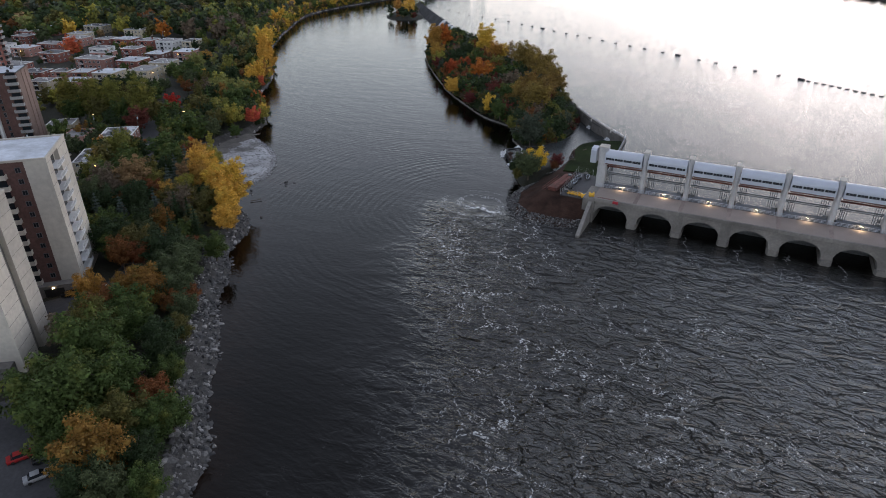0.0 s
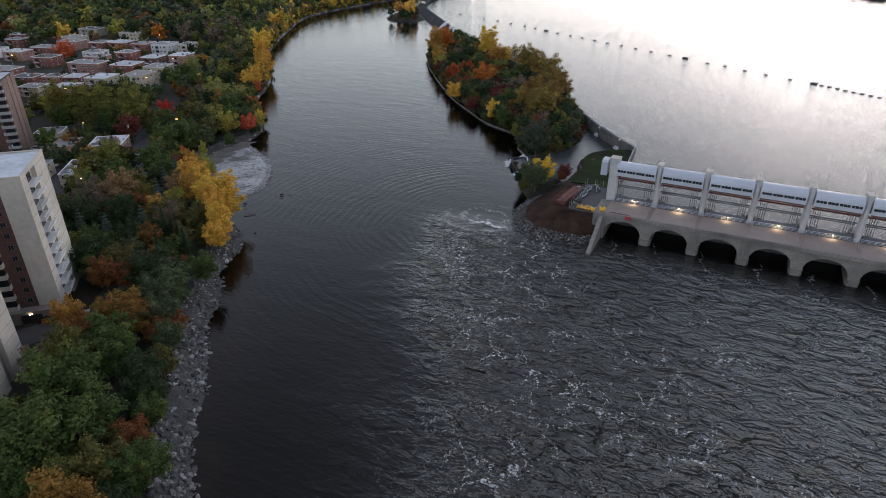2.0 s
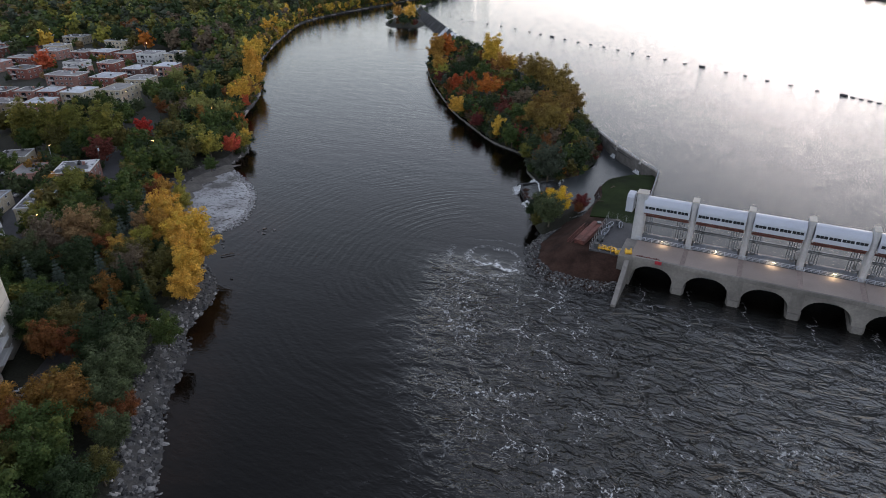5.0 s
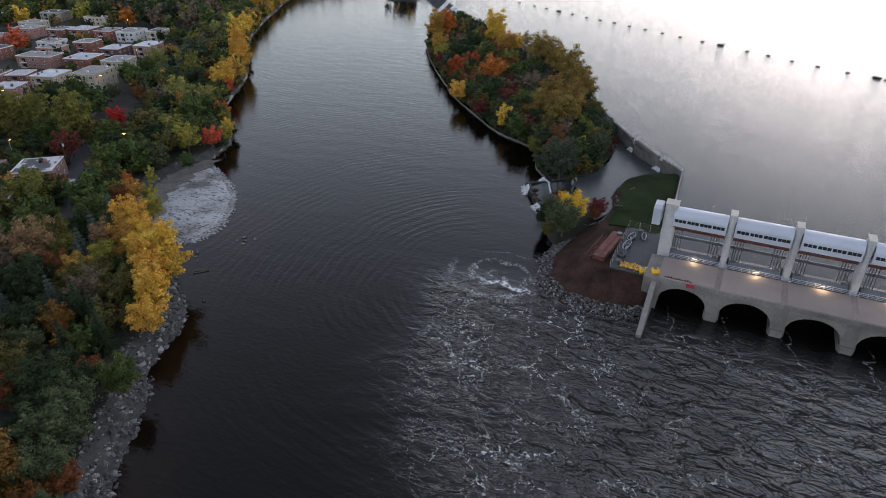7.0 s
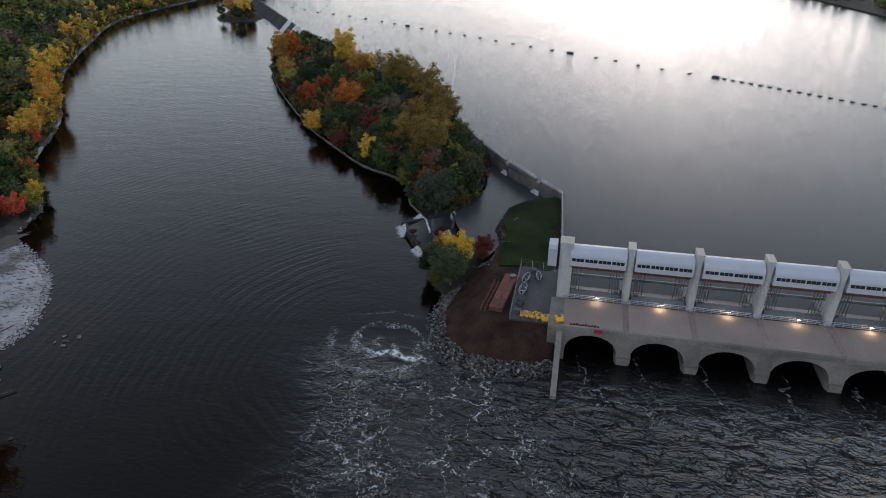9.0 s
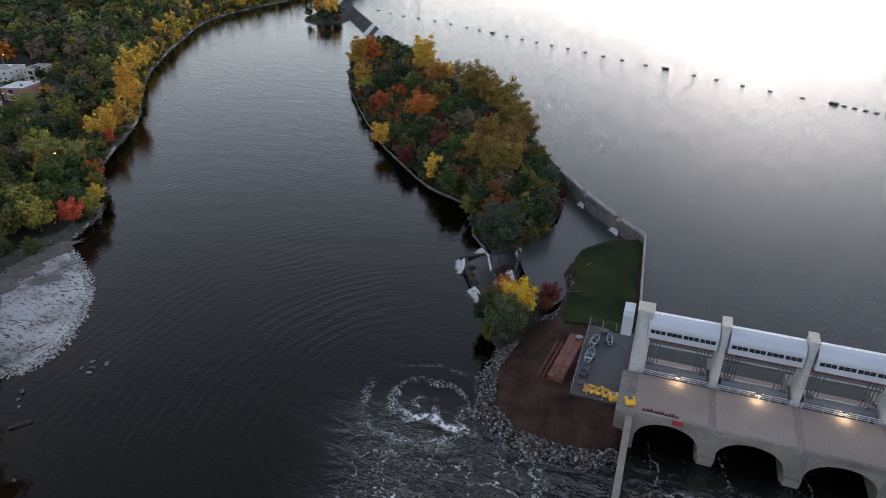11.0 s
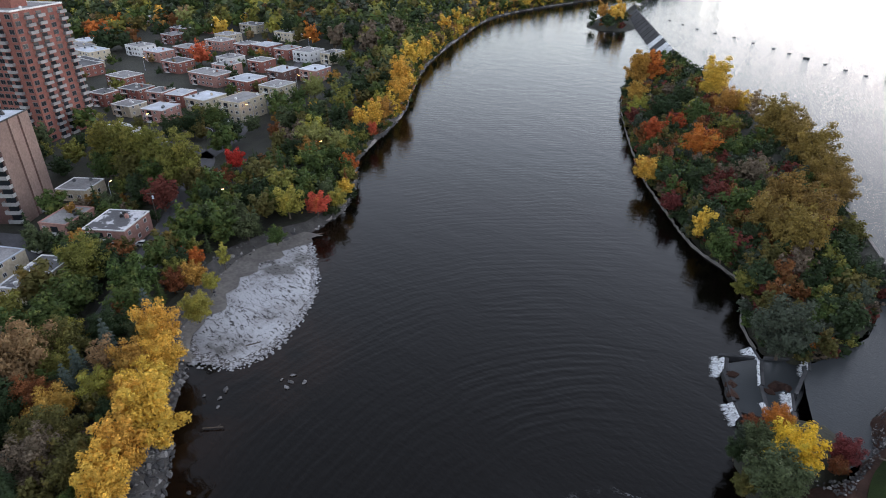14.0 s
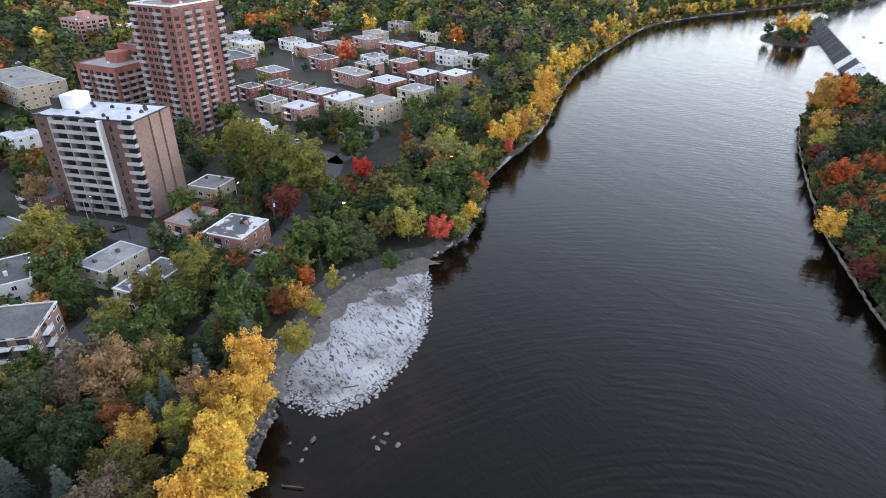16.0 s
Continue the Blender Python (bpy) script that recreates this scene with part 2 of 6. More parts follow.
def water(name, base, calm, rough, ripple_scale=0.55, rapids=False, gleam=0.5, heave=1.6):
    """River water: small ripples everywhere; rapids adds the torn, foaming water below the gates."""
    m, n, l, b = material(name, rough)
    b.inputs["IOR"].default_value, b.inputs["Specular IOR Level"].default_value = 1.33, gleam
    pos = n.new("ShaderNodeNewGeometry").outputs["Position"]

    def op(kind, x, y=0.0):
        return math_node(n, l, kind, x, y)

    def wave(scale, stretch, turn, detail=3.0, distort=0.0):
        mp = n.new("ShaderNodeMapping")
        mp.inputs["Rotation"].default_value[2] = radians(turn)
        mp.inputs["Scale"].default_value = (1, stretch, 1)
        t = n.new("ShaderNodeTexNoise")
        t.inputs["Scale"].default_value, t.inputs["Detail"].default_value, t.inputs["Distortion"].default_value = scale, detail, distort
        l.new(pos, mp.inputs["Vector"])
        l.new(mp.outputs[0], t.inputs["Vector"])
        return t.outputs["Fac"]

    def span(x, lo, hi):
        r = n.new("ShaderNodeMapRange")
        r.interpolation_type = "SMOOTHSTEP"
        r.inputs["From Min"].default_value, r.inputs["From Max"].default_value = lo, hi
        l.new(x, r.inputs["Value"])
        return r.outputs[0]
    ripple = wave(ripple_scale, 2.4, 20, 4)
    swell = wave(0.07, 2.2, 12, 2)
    height = op("MULTIPLY", op("ADD", ripple, op("MULTIPLY", swell, heave)), calm)
    if rapids:
        sep = n.new("ShaderNodeSeparateXYZ")
        l.new(pos, sep.inputs[0])
        x, y = sep.outputs[0], sep.outputs[1]
        # torn water in the tail race: a wandering edge towards the west bank
        wander = op("MULTIPLY", op("SUBTRACT", wave(0.022, 1, 0, 4, 0.8), 0.5), 60)
        a = op("ADD", op("ADD", x, op("MULTIPLY", y, 0.3)), wander)
        below = span(op("MULTIPLY", y, -1), -191, -172)
        torn = op("MULTIPLY", span(a, -56, 34), below)
        # rings that spread over the side channel from the eddy at the point
        dx, dy = op("ADD", x, 74), op("ADD", y, -182)
        dist = op("SQRT", op("ADD", op("MULTIPLY", dx, dx), op("MULTIPLY", dy, dy)))
        ring = op("SINE", op("ADD", op("MULTIPLY", dist, 2.1), op("MULTIPLY", wave(0.035, 1, 0, 3), 26)))
        ring = op("ADD", ring, op("MULTIPLY", op("SINE", op("ADD", op("MULTIPLY", dist, 4.3), op("MULTIPLY", wave(0.06, 1, 0, 3), 20))), 0.4))
        reach = op("ADD", op("MULTIPLY", span(op("MULTIPLY", dist, -1), -105, -20), 0.72), 0.28)
        ring = op("MULTIPLY", ring, op("MULTIPLY", op("MULTIPLY", span(dist, 5, 20), reach), op("SUBTRACT", 1.0, span(a, -55, -15))))
        height = op("ADD", height, op("MULTIPLY", op("MULTIPLY", ring, span(wave(0.04, 1, 0, 3, 0.5), 0.3, 0.62)), 0.042))
        crest = op("MULTIPLY", wave(0.15, 1.8, 32, 3, 0.9), 4.0)
        small = op("MULTIPLY", op("ABSOLUTE", op("SUBTRACT", wave(0.3, 1.8, 40, 3, 0.9), 0.5)), -2.0)
        chop = op("ADD", op("ADD", crest, small), op("MULTIPLY", wave(1.2, 1.5, 36, 3, 0.4), 0.22))
        height = op("ADD", height, op("MULTIPLY", op("MULTIPLY", chop, op("MULTIPLY", torn, op("ADD", op("MULTIPLY", torn, 0.6), 0.4))), 3.2))
        # foam: a torn net of curling threads, thickest along the edge of the race
        bend = n.new("ShaderNodeTexNoise")
        bend.inputs["Scale"].default_value, bend.inputs["Detail"].default_value, bend.inputs["Roughness"].default_value = 0.16, 6, 0.62
        l.new(pos, bend.inputs["Vector"])
        shift, warp = n.new("ShaderNodeVectorMath"), n.new("ShaderNodeVectorMath")
        shift.operation, warp.operation = "MULTIPLY", "ADD"
        shift.inputs[1].default_value = (13, 13, 0)
        l.new(bend.outputs["Color"], shift.inputs[0])
        l.new(pos, warp.inputs[0])
        l.new(shift.outputs[0], warp.inputs[1])

        def net(size, width):
            v = n.new("ShaderNodeTexVoronoi")
            v.feature = "DISTANCE_TO_EDGE"
            v.inputs["Scale"].default_value = size
            l.new(warp.outputs[0], v.inputs["Vector"])
            return op("SUBTRACT", 1.0, span(v.outputs["Distance"], 0.0, width))
        fine = span(wave(1.1, 1, 0, 7, 1.2), 0.45, 0.62)
        patch = span(wave(0.05, 1.2, 15, 4, 1.2), 0.39, 0.62)
        thread = op("MAXIMUM", op("MULTIPLY", net(0.12, 0.036), patch), op("MULTIPLY", net(0.3, 0.05), op("MULTIPLY", patch, span(wave(0.09, 1, 40, 3, 1.0), 0.48, 0.66))))
        edge = op("MULTIPLY", span(a, -40, -12), op("SUBTRACT", 1.0, op("MULTIPLY", span(a, 5, 90), 0.62)))
        foam = op("MULTIPLY", op("MULTIPLY", thread, fine), op("MULTIPLY", edge, below))
        # white caps on the steepest crests
        caps = op("MULTIPLY", op("MULTIPLY", span(wave(0.3, 2.2, 40, 4, 0.9), 0.6, 0.72), span(wave(0.9, 1.4, 20, 6, 1.0), 0.5, 0.62)), torn)
        foam = op("MAXIMUM", foam, op("MULTIPLY", caps, 0.5))
        # broken arcs of foam turning in the eddy at the point, and the bright line where the currents meet
        ex, ey = op("ADD", x, 79), op("ADD", y, -185)
        ed = op("SQRT", op("ADD", op("MULTIPLY", ex, ex), op("MULTIPLY", op("MULTIPLY", ey, ey), 1.1)))
        curl = op("SINE", op("ADD", op("ADD", op("MULTIPLY", ed, 1.05), op("ARCTAN2", ey, ex)), op("MULTIPLY", wave(0.13, 1, 0, 5, 1.2), 9)))
        curl = op("MULTIPLY", op("MULTIPLY", span(curl, 0.45, 1.0), span(op("MULTIPLY", ed, -1), -15, -9)), span(wave(2.4, 1, 0, 6, 1.0), 0.47, 0.6))
        curl = op("MULTIPLY", curl, span(wave(0.16, 1, 0, 3, 0.6), 0.36, 0.56))
        meet = op("ABSOLUTE", op("ADD", op("ADD", ey, op("MULTIPLY", ex, 0.1)), op("ADD", op("MULTIPLY", wave(0.22, 1, 0, 5, 0.6), 6), -0.4)))
        meet = op("MULTIPLY", op("MULTIPLY", op("SUBTRACT", 1.0, span(meet, 0.2, 1.3)), span(wave(1.0, 1, 0, 5, 1.0), 0.36, 0.56)), op("MULTIPLY", span(x, -84, -79), op("SUBTRACT", 1.0, span(x, -71, -65))))
        # streaks trailing from the piers under the arches
        lane = op("FRACT", op("ADD", op("DIVIDE", op("ADD", x, 40.0), 13.75), op("ADD", op("MULTIPLY", y, 0.02), op("MULTIPLY", wave(0.1, 1, 0, 4, 1.0), 0.9))))
        lane = op("SUBTRACT", 1.0, span(op("ABSOLUTE", op("SUBTRACT", lane, 0.5)), 0.0, 0.035))
        lane = op("MULTIPLY", op("MULTIPLY", lane, fine), op("MULTIPLY", op("MULTIPLY", span(y, 170, 182), op("SUBTRACT", 1.0, span(y, 188, 193))), span(x, -38, -34)))
        foam = op("MINIMUM", op("ADD", op("ADD", foam, op("MULTIPLY", lane, 0.4)), op("ADD", op("MULTIPLY", curl, 0.55), meet)), 1.0)
        # brown shallows along the stony bank and round the bar
        off = op("ADD", op("MULTIPLY", op("ADD", x, 131), 0.8), op("MULTIPLY", op("ADD", y, -121), 0.6))
        bx, by = op("ADD", x, 164), op("ADD", y, -170)
        ring_bar = op("SQRT", op("ADD", op("MULTIPLY", bx, bx), op("MULTIPLY", by, by)))
        shoal = op("MAXIMUM", op("SUBTRACT", 1.0, span(off, 1, 17)), op("SUBTRACT", 1.0, span(ring_bar, 10, 27)))
        shoal = op("MULTIPLY", op("MULTIPLY", shoal, op("SUBTRACT", 1.0, span(y, 215, 235))), span(wave(0.08, 1, 0, 5, 0.8), 0.25, 0.65))
        base = mix(n, l, shoal, base, (0.012, 0.0065, 0.004))
        far_in = op("MULTIPLY", torn, span(a, 8, 75))
        airy = mix(n, l, far_in, mix(n, l, torn, base, (0.019, 0.0192, 0.0192)), (0.035, 0.0365, 0.038))
        l.new(op("ADD", op("ADD", op("MULTIPLY", torn, 0.62), op("MULTIPLY", far_in, 0.25)), gleam), b.inputs["Specular IOR Level"])
        l.new(op("ADD", op("ADD", op("MULTIPLY", torn, 0.22), op("MULTIPLY", far_in, 0.14)), 1.33), b.inputs["IOR"])
        l.new(mix(n, l, op("MULTIPLY", foam, 0.9), airy, (0.75, 0.76, 0.77)), b.inputs["Base Color"])
        l.new(op("ADD", op("MULTIPLY", foam, 0.6), rough), b.inputs["Roughness"])
    else:
        b.inputs["Base Color"].default_value = (*base, 1)
    bn = n.new("ShaderNodeBump")
    bn.inputs["Strength"].default_value, bn.inputs["Distance"].default_value = 1.0, 0.6
    l.new(height, bn.inputs["Height"])
    l.new(bn.outputs["Normal"], b.inputs["Normal"])
    return m


TAIL = water("tailwater", (0.0028, 0.0022, 0.0016), 0.1, 0.05, 0.5, True, 0.275)
POND = water("headwater", (0.042, 0.046, 0.048), 0.1, 0.06, 1.5, gleam=0.19, heave=0.08)
m, n, l, b = material("falling_water", 0.5)
streak = noise_node(n, l, 2.6, 6, "World", 0.7)
b.inputs["Base Color"].default_value = (0.66, 0.68, 0.7, 1)
gap, mx = n.new("ShaderNodeBsdfTransparent"), n.new("ShaderNodeMixShader")
l.new(ramp(n, l, streak.outputs["Fac"], [(0.36, (0, 0, 0)), (0.54, (1, 1, 1))]).outputs[0], mx.inputs[0])
l.new(gap.outputs[0], mx.inputs[1])
l.new(b.outputs[0], mx.inputs[2])
l.new(mx.outputs[0], n["Material Output"].inputs["Surface"])
FALL = m
m, n, l, b = material("foam_crust", 0.85)
mp = n.new("ShaderNodeMapping")
mp.inputs["Rotation"].default_value[2], mp.inputs["Scale"].default_value = radians(30), (0.5, 1.5, 1)
l.new(n.new("ShaderNodeNewGeometry").outputs["Position"], mp.inputs["Vector"])
zone, grain = noise_node(n, l, 0.09, 5, "World", 0.6), noise_node(n, l, 2.2, 6, "World", 0.7)
c = ramp(n, l, zone.outputs["Fac"], [(0.36, (0.12, 0.116, 0.112)), (0.43, (0.27, 0.268, 0.272)), (0.56, (0.38, 0.385, 0.4))])
c = mix(n, l, 0.5, c.outputs["Color"], ramp(n, l, grain.outputs["Fac"], [(0.36, (0.5, 0.49, 0.48)), (0.52, (1, 1, 1))]).outputs[0], "MULTIPLY")
# dark scraps and gaps in the crust, lying in one direction
scrap = n.new("ShaderNodeTexNoise")
scrap.inputs["Scale"].default_value, scrap.inputs["Detail"].default_value, scrap.inputs["Roughness"].default_value = 1.15, 5, 0.68
l.new(mp.outputs[0], scrap.inputs["Vector"])
c = mix(n, l, 1.0, c, ramp(n, l, scrap.outputs["Fac"], [(0.405, (0.12, 0.11, 0.1)), (0.43, (1, 1, 1))]).outputs[0], "MULTIPLY")
fissure = n.new("ShaderNodeTexNoise")
fissure.inputs["Scale"].default_value, fissure.inputs["Detail"].default_value, fissure.inputs["Distortion"].default_value = 0.11, 7, 1.2
l.new(mp.outputs[0], fissure.inputs["Vector"])
thin = math_node(n, l, "ABSOLUTE", math_node(n, l, "SUBTRACT", fissure.outputs["Fac"], 0.5))
c = mix(n, l, 1.0, c, ramp(n, l, thin, [(0.0, (0.4, 0.39, 0.38)), (0.006, (0.65, 0.64, 0.63)), (0.014, (1, 1, 1))]).outputs[0], "MULTIPLY")
l.new(c, b.inputs["Base Color"])
FOAM = m
m, n, l, b = material("crumbled_crust", 0.7)
crumb = noise_node(n, l, 1.5, 6, "World", 0.7)
l.new(ramp(n, l, crumb.outputs["Fac"], [(0.44, (0.035, 0.028, 0.024)), (0.5, (0.09, 0.083, 0.08)), (0.56, (0.36, 0.36, 0.37)), (0.7, (0.5, 0.5, 0.52))]).outputs[0], b.inputs["Base Color"])
FRINGE = m


# ---- mesh helpers ----
class Geo:
    def __init__(self):
        self.v, self.f = [], []

    def add(self, verts, faces):
        k = len(self.v)
        self.v += [tuple(p) for p in verts]
        self.f += [tuple(i + k for i in f) for f in faces]
        return self

    def box(self, x0, x1, y0, y1, z0, z1):
        return self.add([(x, y, z) for z in (z0, z1) for y in (y0, y1) for x in (x0, x1)],
                        [(0, 2, 3, 1), (4, 5, 7, 6), (0, 1, 5, 4), (1, 3, 7, 5), (3, 2, 6, 7), (2, 0, 4, 6)])

    def prism(self, ring, z0, z1, cap=True):
        k = len(ring)
        return self.add([(x, y, z0) for x, y in ring] + [(x, y, z1) for x, y in ring],
                        [(i, (i + 1) % k, k + (i + 1) % k, k + i) for i in range(k)] + ([tuple(range(k, 2 * k)), tuple(range(k - 1, -1, -1))] if cap else []))

    def across(self, ring, x0, x1):
        """A section in y, z drawn out along x."""
        k = len(ring)
        return self.add([(x0, y, z) for y, z in ring] + [(x1, y, z) for y, z in ring],
                        [(i, k + i, k + (i + 1) % k, (i + 1) % k) for i in range(k)] + [tuple(range(k)), tuple(range(2 * k - 1, k - 1, -1))])

    def rod(self, p, q, r, sides=6, r2=None):
        p, q = Vector(p), Vector(q)
        a = (q - p).normalized()
        u = a.orthogonal().normalized()
        w = a.cross(u)
        rs = (r, r if r2 is None else r2)
        vs = [c + (u * math.cos(2 * math.pi * i / sides) + w * math.sin(2 * math.pi * i / sides)) * rr for c, rr in zip((p, q), rs) for i in range(sides)]
        return self.add(vs, [(i, (i + 1) % sides, sides + (i + 1) % sides, sides + i) for i in range(sides)] + [tuple(range(sides - 1, -1, -1)), tuple(range(sides, 2 * sides))])

    def mesh(self, name, *mats, smooth=False):
        me = bpy.data.meshes.new(name)
        me.from_pydata(self.v, [], self.f)
        for m in mats:
            me.materials.append(m)
        if smooth:
            me.polygons.foreach_set("use_smooth", [True] * len(me.polygons))
        me.update()
        return me


def part(name, geo, mat, parent=None, label="", at=None, smooth=False):
    ob = new(name, geo if isinstance(geo, bpy.types.Mesh) else geo.mesh(name, mat, smooth=smooth))
    ob.parent = parent
    if at is not None:
        ob.matrix_local = at
    return tagged(ob, label)


def thing(name, m, label, category, group="", kind=""):
    ob = new(name)
    ob.matrix_world = m
    return tagged(ob, label, category, group, kind)


def structure(name, geo, mat, label, category, smooth=False, kind="structure"):
    return tagged(part(name, geo, mat, smooth=smooth), label, category, kind=kind)


def smooth_line(pts, step):
    """Points every step metres or so along a soft curve through pts."""
    out = []
    p = [Vector(q) for q in pts]
    for i in range(len(p) - 1):
        a, b, c, d = p[max(i - 1, 0)], p[i], p[i + 1], p[min(i + 2, len(p) - 1)]
        k = max(1, int((c - b).length / step))
        for j in range(k):
            t = j / k
            out.append(0.5 * (2 * b + (c - a) * t + (2 * a - 5 * b + 4 * c - d) * t * t + (3 * b - a - 3 * c + d) * t ** 3))
    return out + [p[-1]]


def wobble(x, y, s):
    return noise.noise(Vector((x * s, y * s, 3.7)))


def inside(x, y, poly):
    hit = False
    for (ax, ay), (bx, by) in zip(poly, poly[1:] + poly[:1]):
        if (ay > y) != (by > y) and x < (bx - ax) * (y - ay) / (by - ay) + ax:
            hit = not hit
    return hit


# ---- the river and its banks ----
SHORE = [(160, -420), (20, -140), (-30, -30), (-52, 16), (-66, 38), (-77, 56), (-86, 66), (-96, 78), (-112, 96), (-121, 108), (-131, 121), (-136, 134), (-144, 141), (-158, 148),
         (-173, 159), (-182, 163), (-190, 173), (-202, 185), (-206, 197), (-206, 211), (-211, 228), (-225, 245), (-244, 261), (-256, 279), (-279, 316), (-310, 351),
         (-350, 401), (-399, 483), (-441, 567), (-449, 643), (-445, 709), (-430, 900), (-330, 1300), (-200, 2600)]
shore = smooth_line([Vector(p) for p in SHORE], 4.0)
INLAND = Vector((-0.8, -0.6))
STEPS = [(-14, -3.5), (-5, -1.6), (-0.4, -0.05), (1.2, 0.5), (3.5, 1.6), (6.0, 2.7), (8.5, LAND), (30, LAND), (90, LAND), (220, LAND + 0.2), (500, LAND + 1), (1200, LAND + 3), (4000, LAND + 8)]
g = Geo()
k = len(STEPS)
for i, p in enumerate(shore):
    jag = 1.4 * wobble(p.x, p.y, 0.12)
    steep = 1.0 if p.y < 215 else 0.45
    g.v += [(p.x + INLAND.x * (d * (steep if 0 < d < 9 else 1) + jag), p.y + INLAND.y * (d * (steep if 0 < d < 9 else 1) + jag), z + (0.25 * wobble(p.x + d, p.y, 0.3) if 0 < d < 8 else 0)) for d, z in STEPS]
g.f += [(i * k + j, i * k + j + 1, (i + 1) * k + j + 1, (i + 1) * k + j) for i in range(len(shore) - 1) for j in range(k - 1)]
ground = structure("ground", g, UNDER, "leaf-strewn woodland ground of the river bank", "ground")
ground.data.materials.append(RUBBLE)
for face in ground.data.polygons:
    if face.index % (k - 1) < 5:
        face.material_index = 1
bed = Geo().box(-4000, 4000, -3000, 4000, -6, -4)
structure("riverbed", bed, MUD, "dark bed under the river", "ground")
structure("water_tailrace", Geo().add([(-1200, -1500, LOW), (1500, -1500, LOW), (1500, 2600, LOW), (-1200, 2600, LOW)], [(0, 1, 2, 3)]), TAIL,
          "dark river water with torn foaming currents below the dam", "water")
# the headwater lies higher, behind dam, wall, island and spillway
head = [(-40, 200.5), (700, 200.5), (2500, 600), (2500, 3200), (-900, 3200), (-560, 1500), (-400, 830), (-372, 690), (-352, 658), (-226, 492), (-160, 420), (-110, 360), (-84, 312), (-74, 297), (-64, 281), (-43.4, 258)]
structure("water_headpond", Geo().add([(x, y, HIGH) for x, y in head], [tuple(range(len(head)))]), POND, "smooth bright river water held back by the dam", "water")


def finer(ring, cut, jag):
    """A closed ring cut finer, its edge made uneven."""
    out = []
    for a, b in zip(ring, ring[1:] + ring[:1]):
        for j in range(cut):
            p = Vector(a).lerp(Vector(b), j / cut)
            out.append((p.x + jag * wobble(p.x, p.y, 0.22) + 0.5 * jag * wobble(p.x, p.y, 0.7), p.y + jag * wobble(p.y, p.x, 0.22), p.z))
    return out


def loft(name, outer, inner, mat, label, rows=4, fill=True, rough=0.35, category="ground"):
    """A bank from an outer to an inner line of x, y, z, with a top between."""
    outer, inner = finer(outer, 6, 0.9), finer(inner, 6, 0.5)
    g, c = Geo(), len(outer)
    for r in range(rows + 1):
        t = r / rows
        for a, b in zip(outer, inner):
            p = Vector(a).lerp(Vector(b), t)
            p.z += rough * wobble(p.x, p.y, 0.35) * (0 < r)
            g.v.append(tuple(p))
    g.f += [(r * c + i, r * c + (i + 1) % c, (r + 1) * c + (i + 1) % c, (r + 1) * c + i) for r in range(rows) for i in range(c)]
    if fill:
        g.f.append(tuple(range(rows * c, rows * c + c)))
    return structure(name, g, mat, label, category, smooth=True)


# sandbar with its crust of foam
bar = smooth_line([Vector(p) for p in [(-172, 159.5), (-164.5, 165), (-164, 175.5), (-172, 189), (-182, 198.5), (-198, 208), (-207, 212), (-208, 200), (-206, 188), (-194, 174), (-183, 163), (-172, 159.5)]], 1.2)[:-1]
mid = Vector((-188, 184))
g = Geo()
c = len(bar)


def bar_ring(s, z):
    out = []
    for p in bar:
        q = mid + (p - mid) * (s + (0.045 * wobble(p.x, p.y, 0.25) + 0.03 * wobble(p.x, p.y, 0.9)) * (s > 0.7))
        out.append((q.x, q.y, z + 0.09 * wobble(q.x, q.y, 0.5)))
    return out


def bar_sheet(rings, top):
    g = Geo()
    for s, z in rings:
        g.v += bar_ring(s, z)
    g.f += [(r * c + i, r * c + (i + 1) % c, (r + 1) * c + (i + 1) % c, (r + 1) * c + i) for r in range(len(rings) - 1) for i in range(c)]
    if top:
        g.f.append(tuple(range((len(rings) - 1) * c, len(rings) * c)))
    return g


structure("sandbar", bar_sheet(((0.92, 0.0), (0.9, 0.2), (0.75, 0.32), (0.4, 0.4), (0.05, 0.45)), True), FOAM, "grey mud bar under a cracked white crust beside the shore", "sandbar", smooth=True)
structure("bar_fringe", bar_sheet(((1.05, -0.5), (1.0, 0.03), (0.95, 0.1), (0.85, 0.12)), False), FRINGE, "dark wet gravel strewn with white crumbs at the rim of the bar", "sandbar", smooth=True)

g = Geo()
inner_line = [(-172, 158.5), (-182, 162), (-190, 172), (-202, 184), (-206.5, 196), (-206.5, 212)]
strip = smooth_line([Vector(q) for q in inner_line], 2.0)
for i, (x, y) in enumerate(strip):
    k = (1.2 + 7.5 * min(1.0, i / len(strip) * 1.3)) * (0.85 + 0.5 * wobble(x, y, 0.2) + 0.25 * wobble(x, y, 0.7))
    g.v += [(x - 2.5, y - 2.0, 0.9), (x + 0.6, y + 0.4, 0.62), (x + 0.9 * k, y + 0.4 * k, 0.42)]
g.f += [(3 * i + j, 3 * i + j + 1, 3 * i + j + 4, 3 * i + j + 3) for i in range(len(g.v) // 3 - 1) for j in range(2)]
structure("mud_strip", g, MUD, "grey-brown mud between bank and crusted bar", "mud")

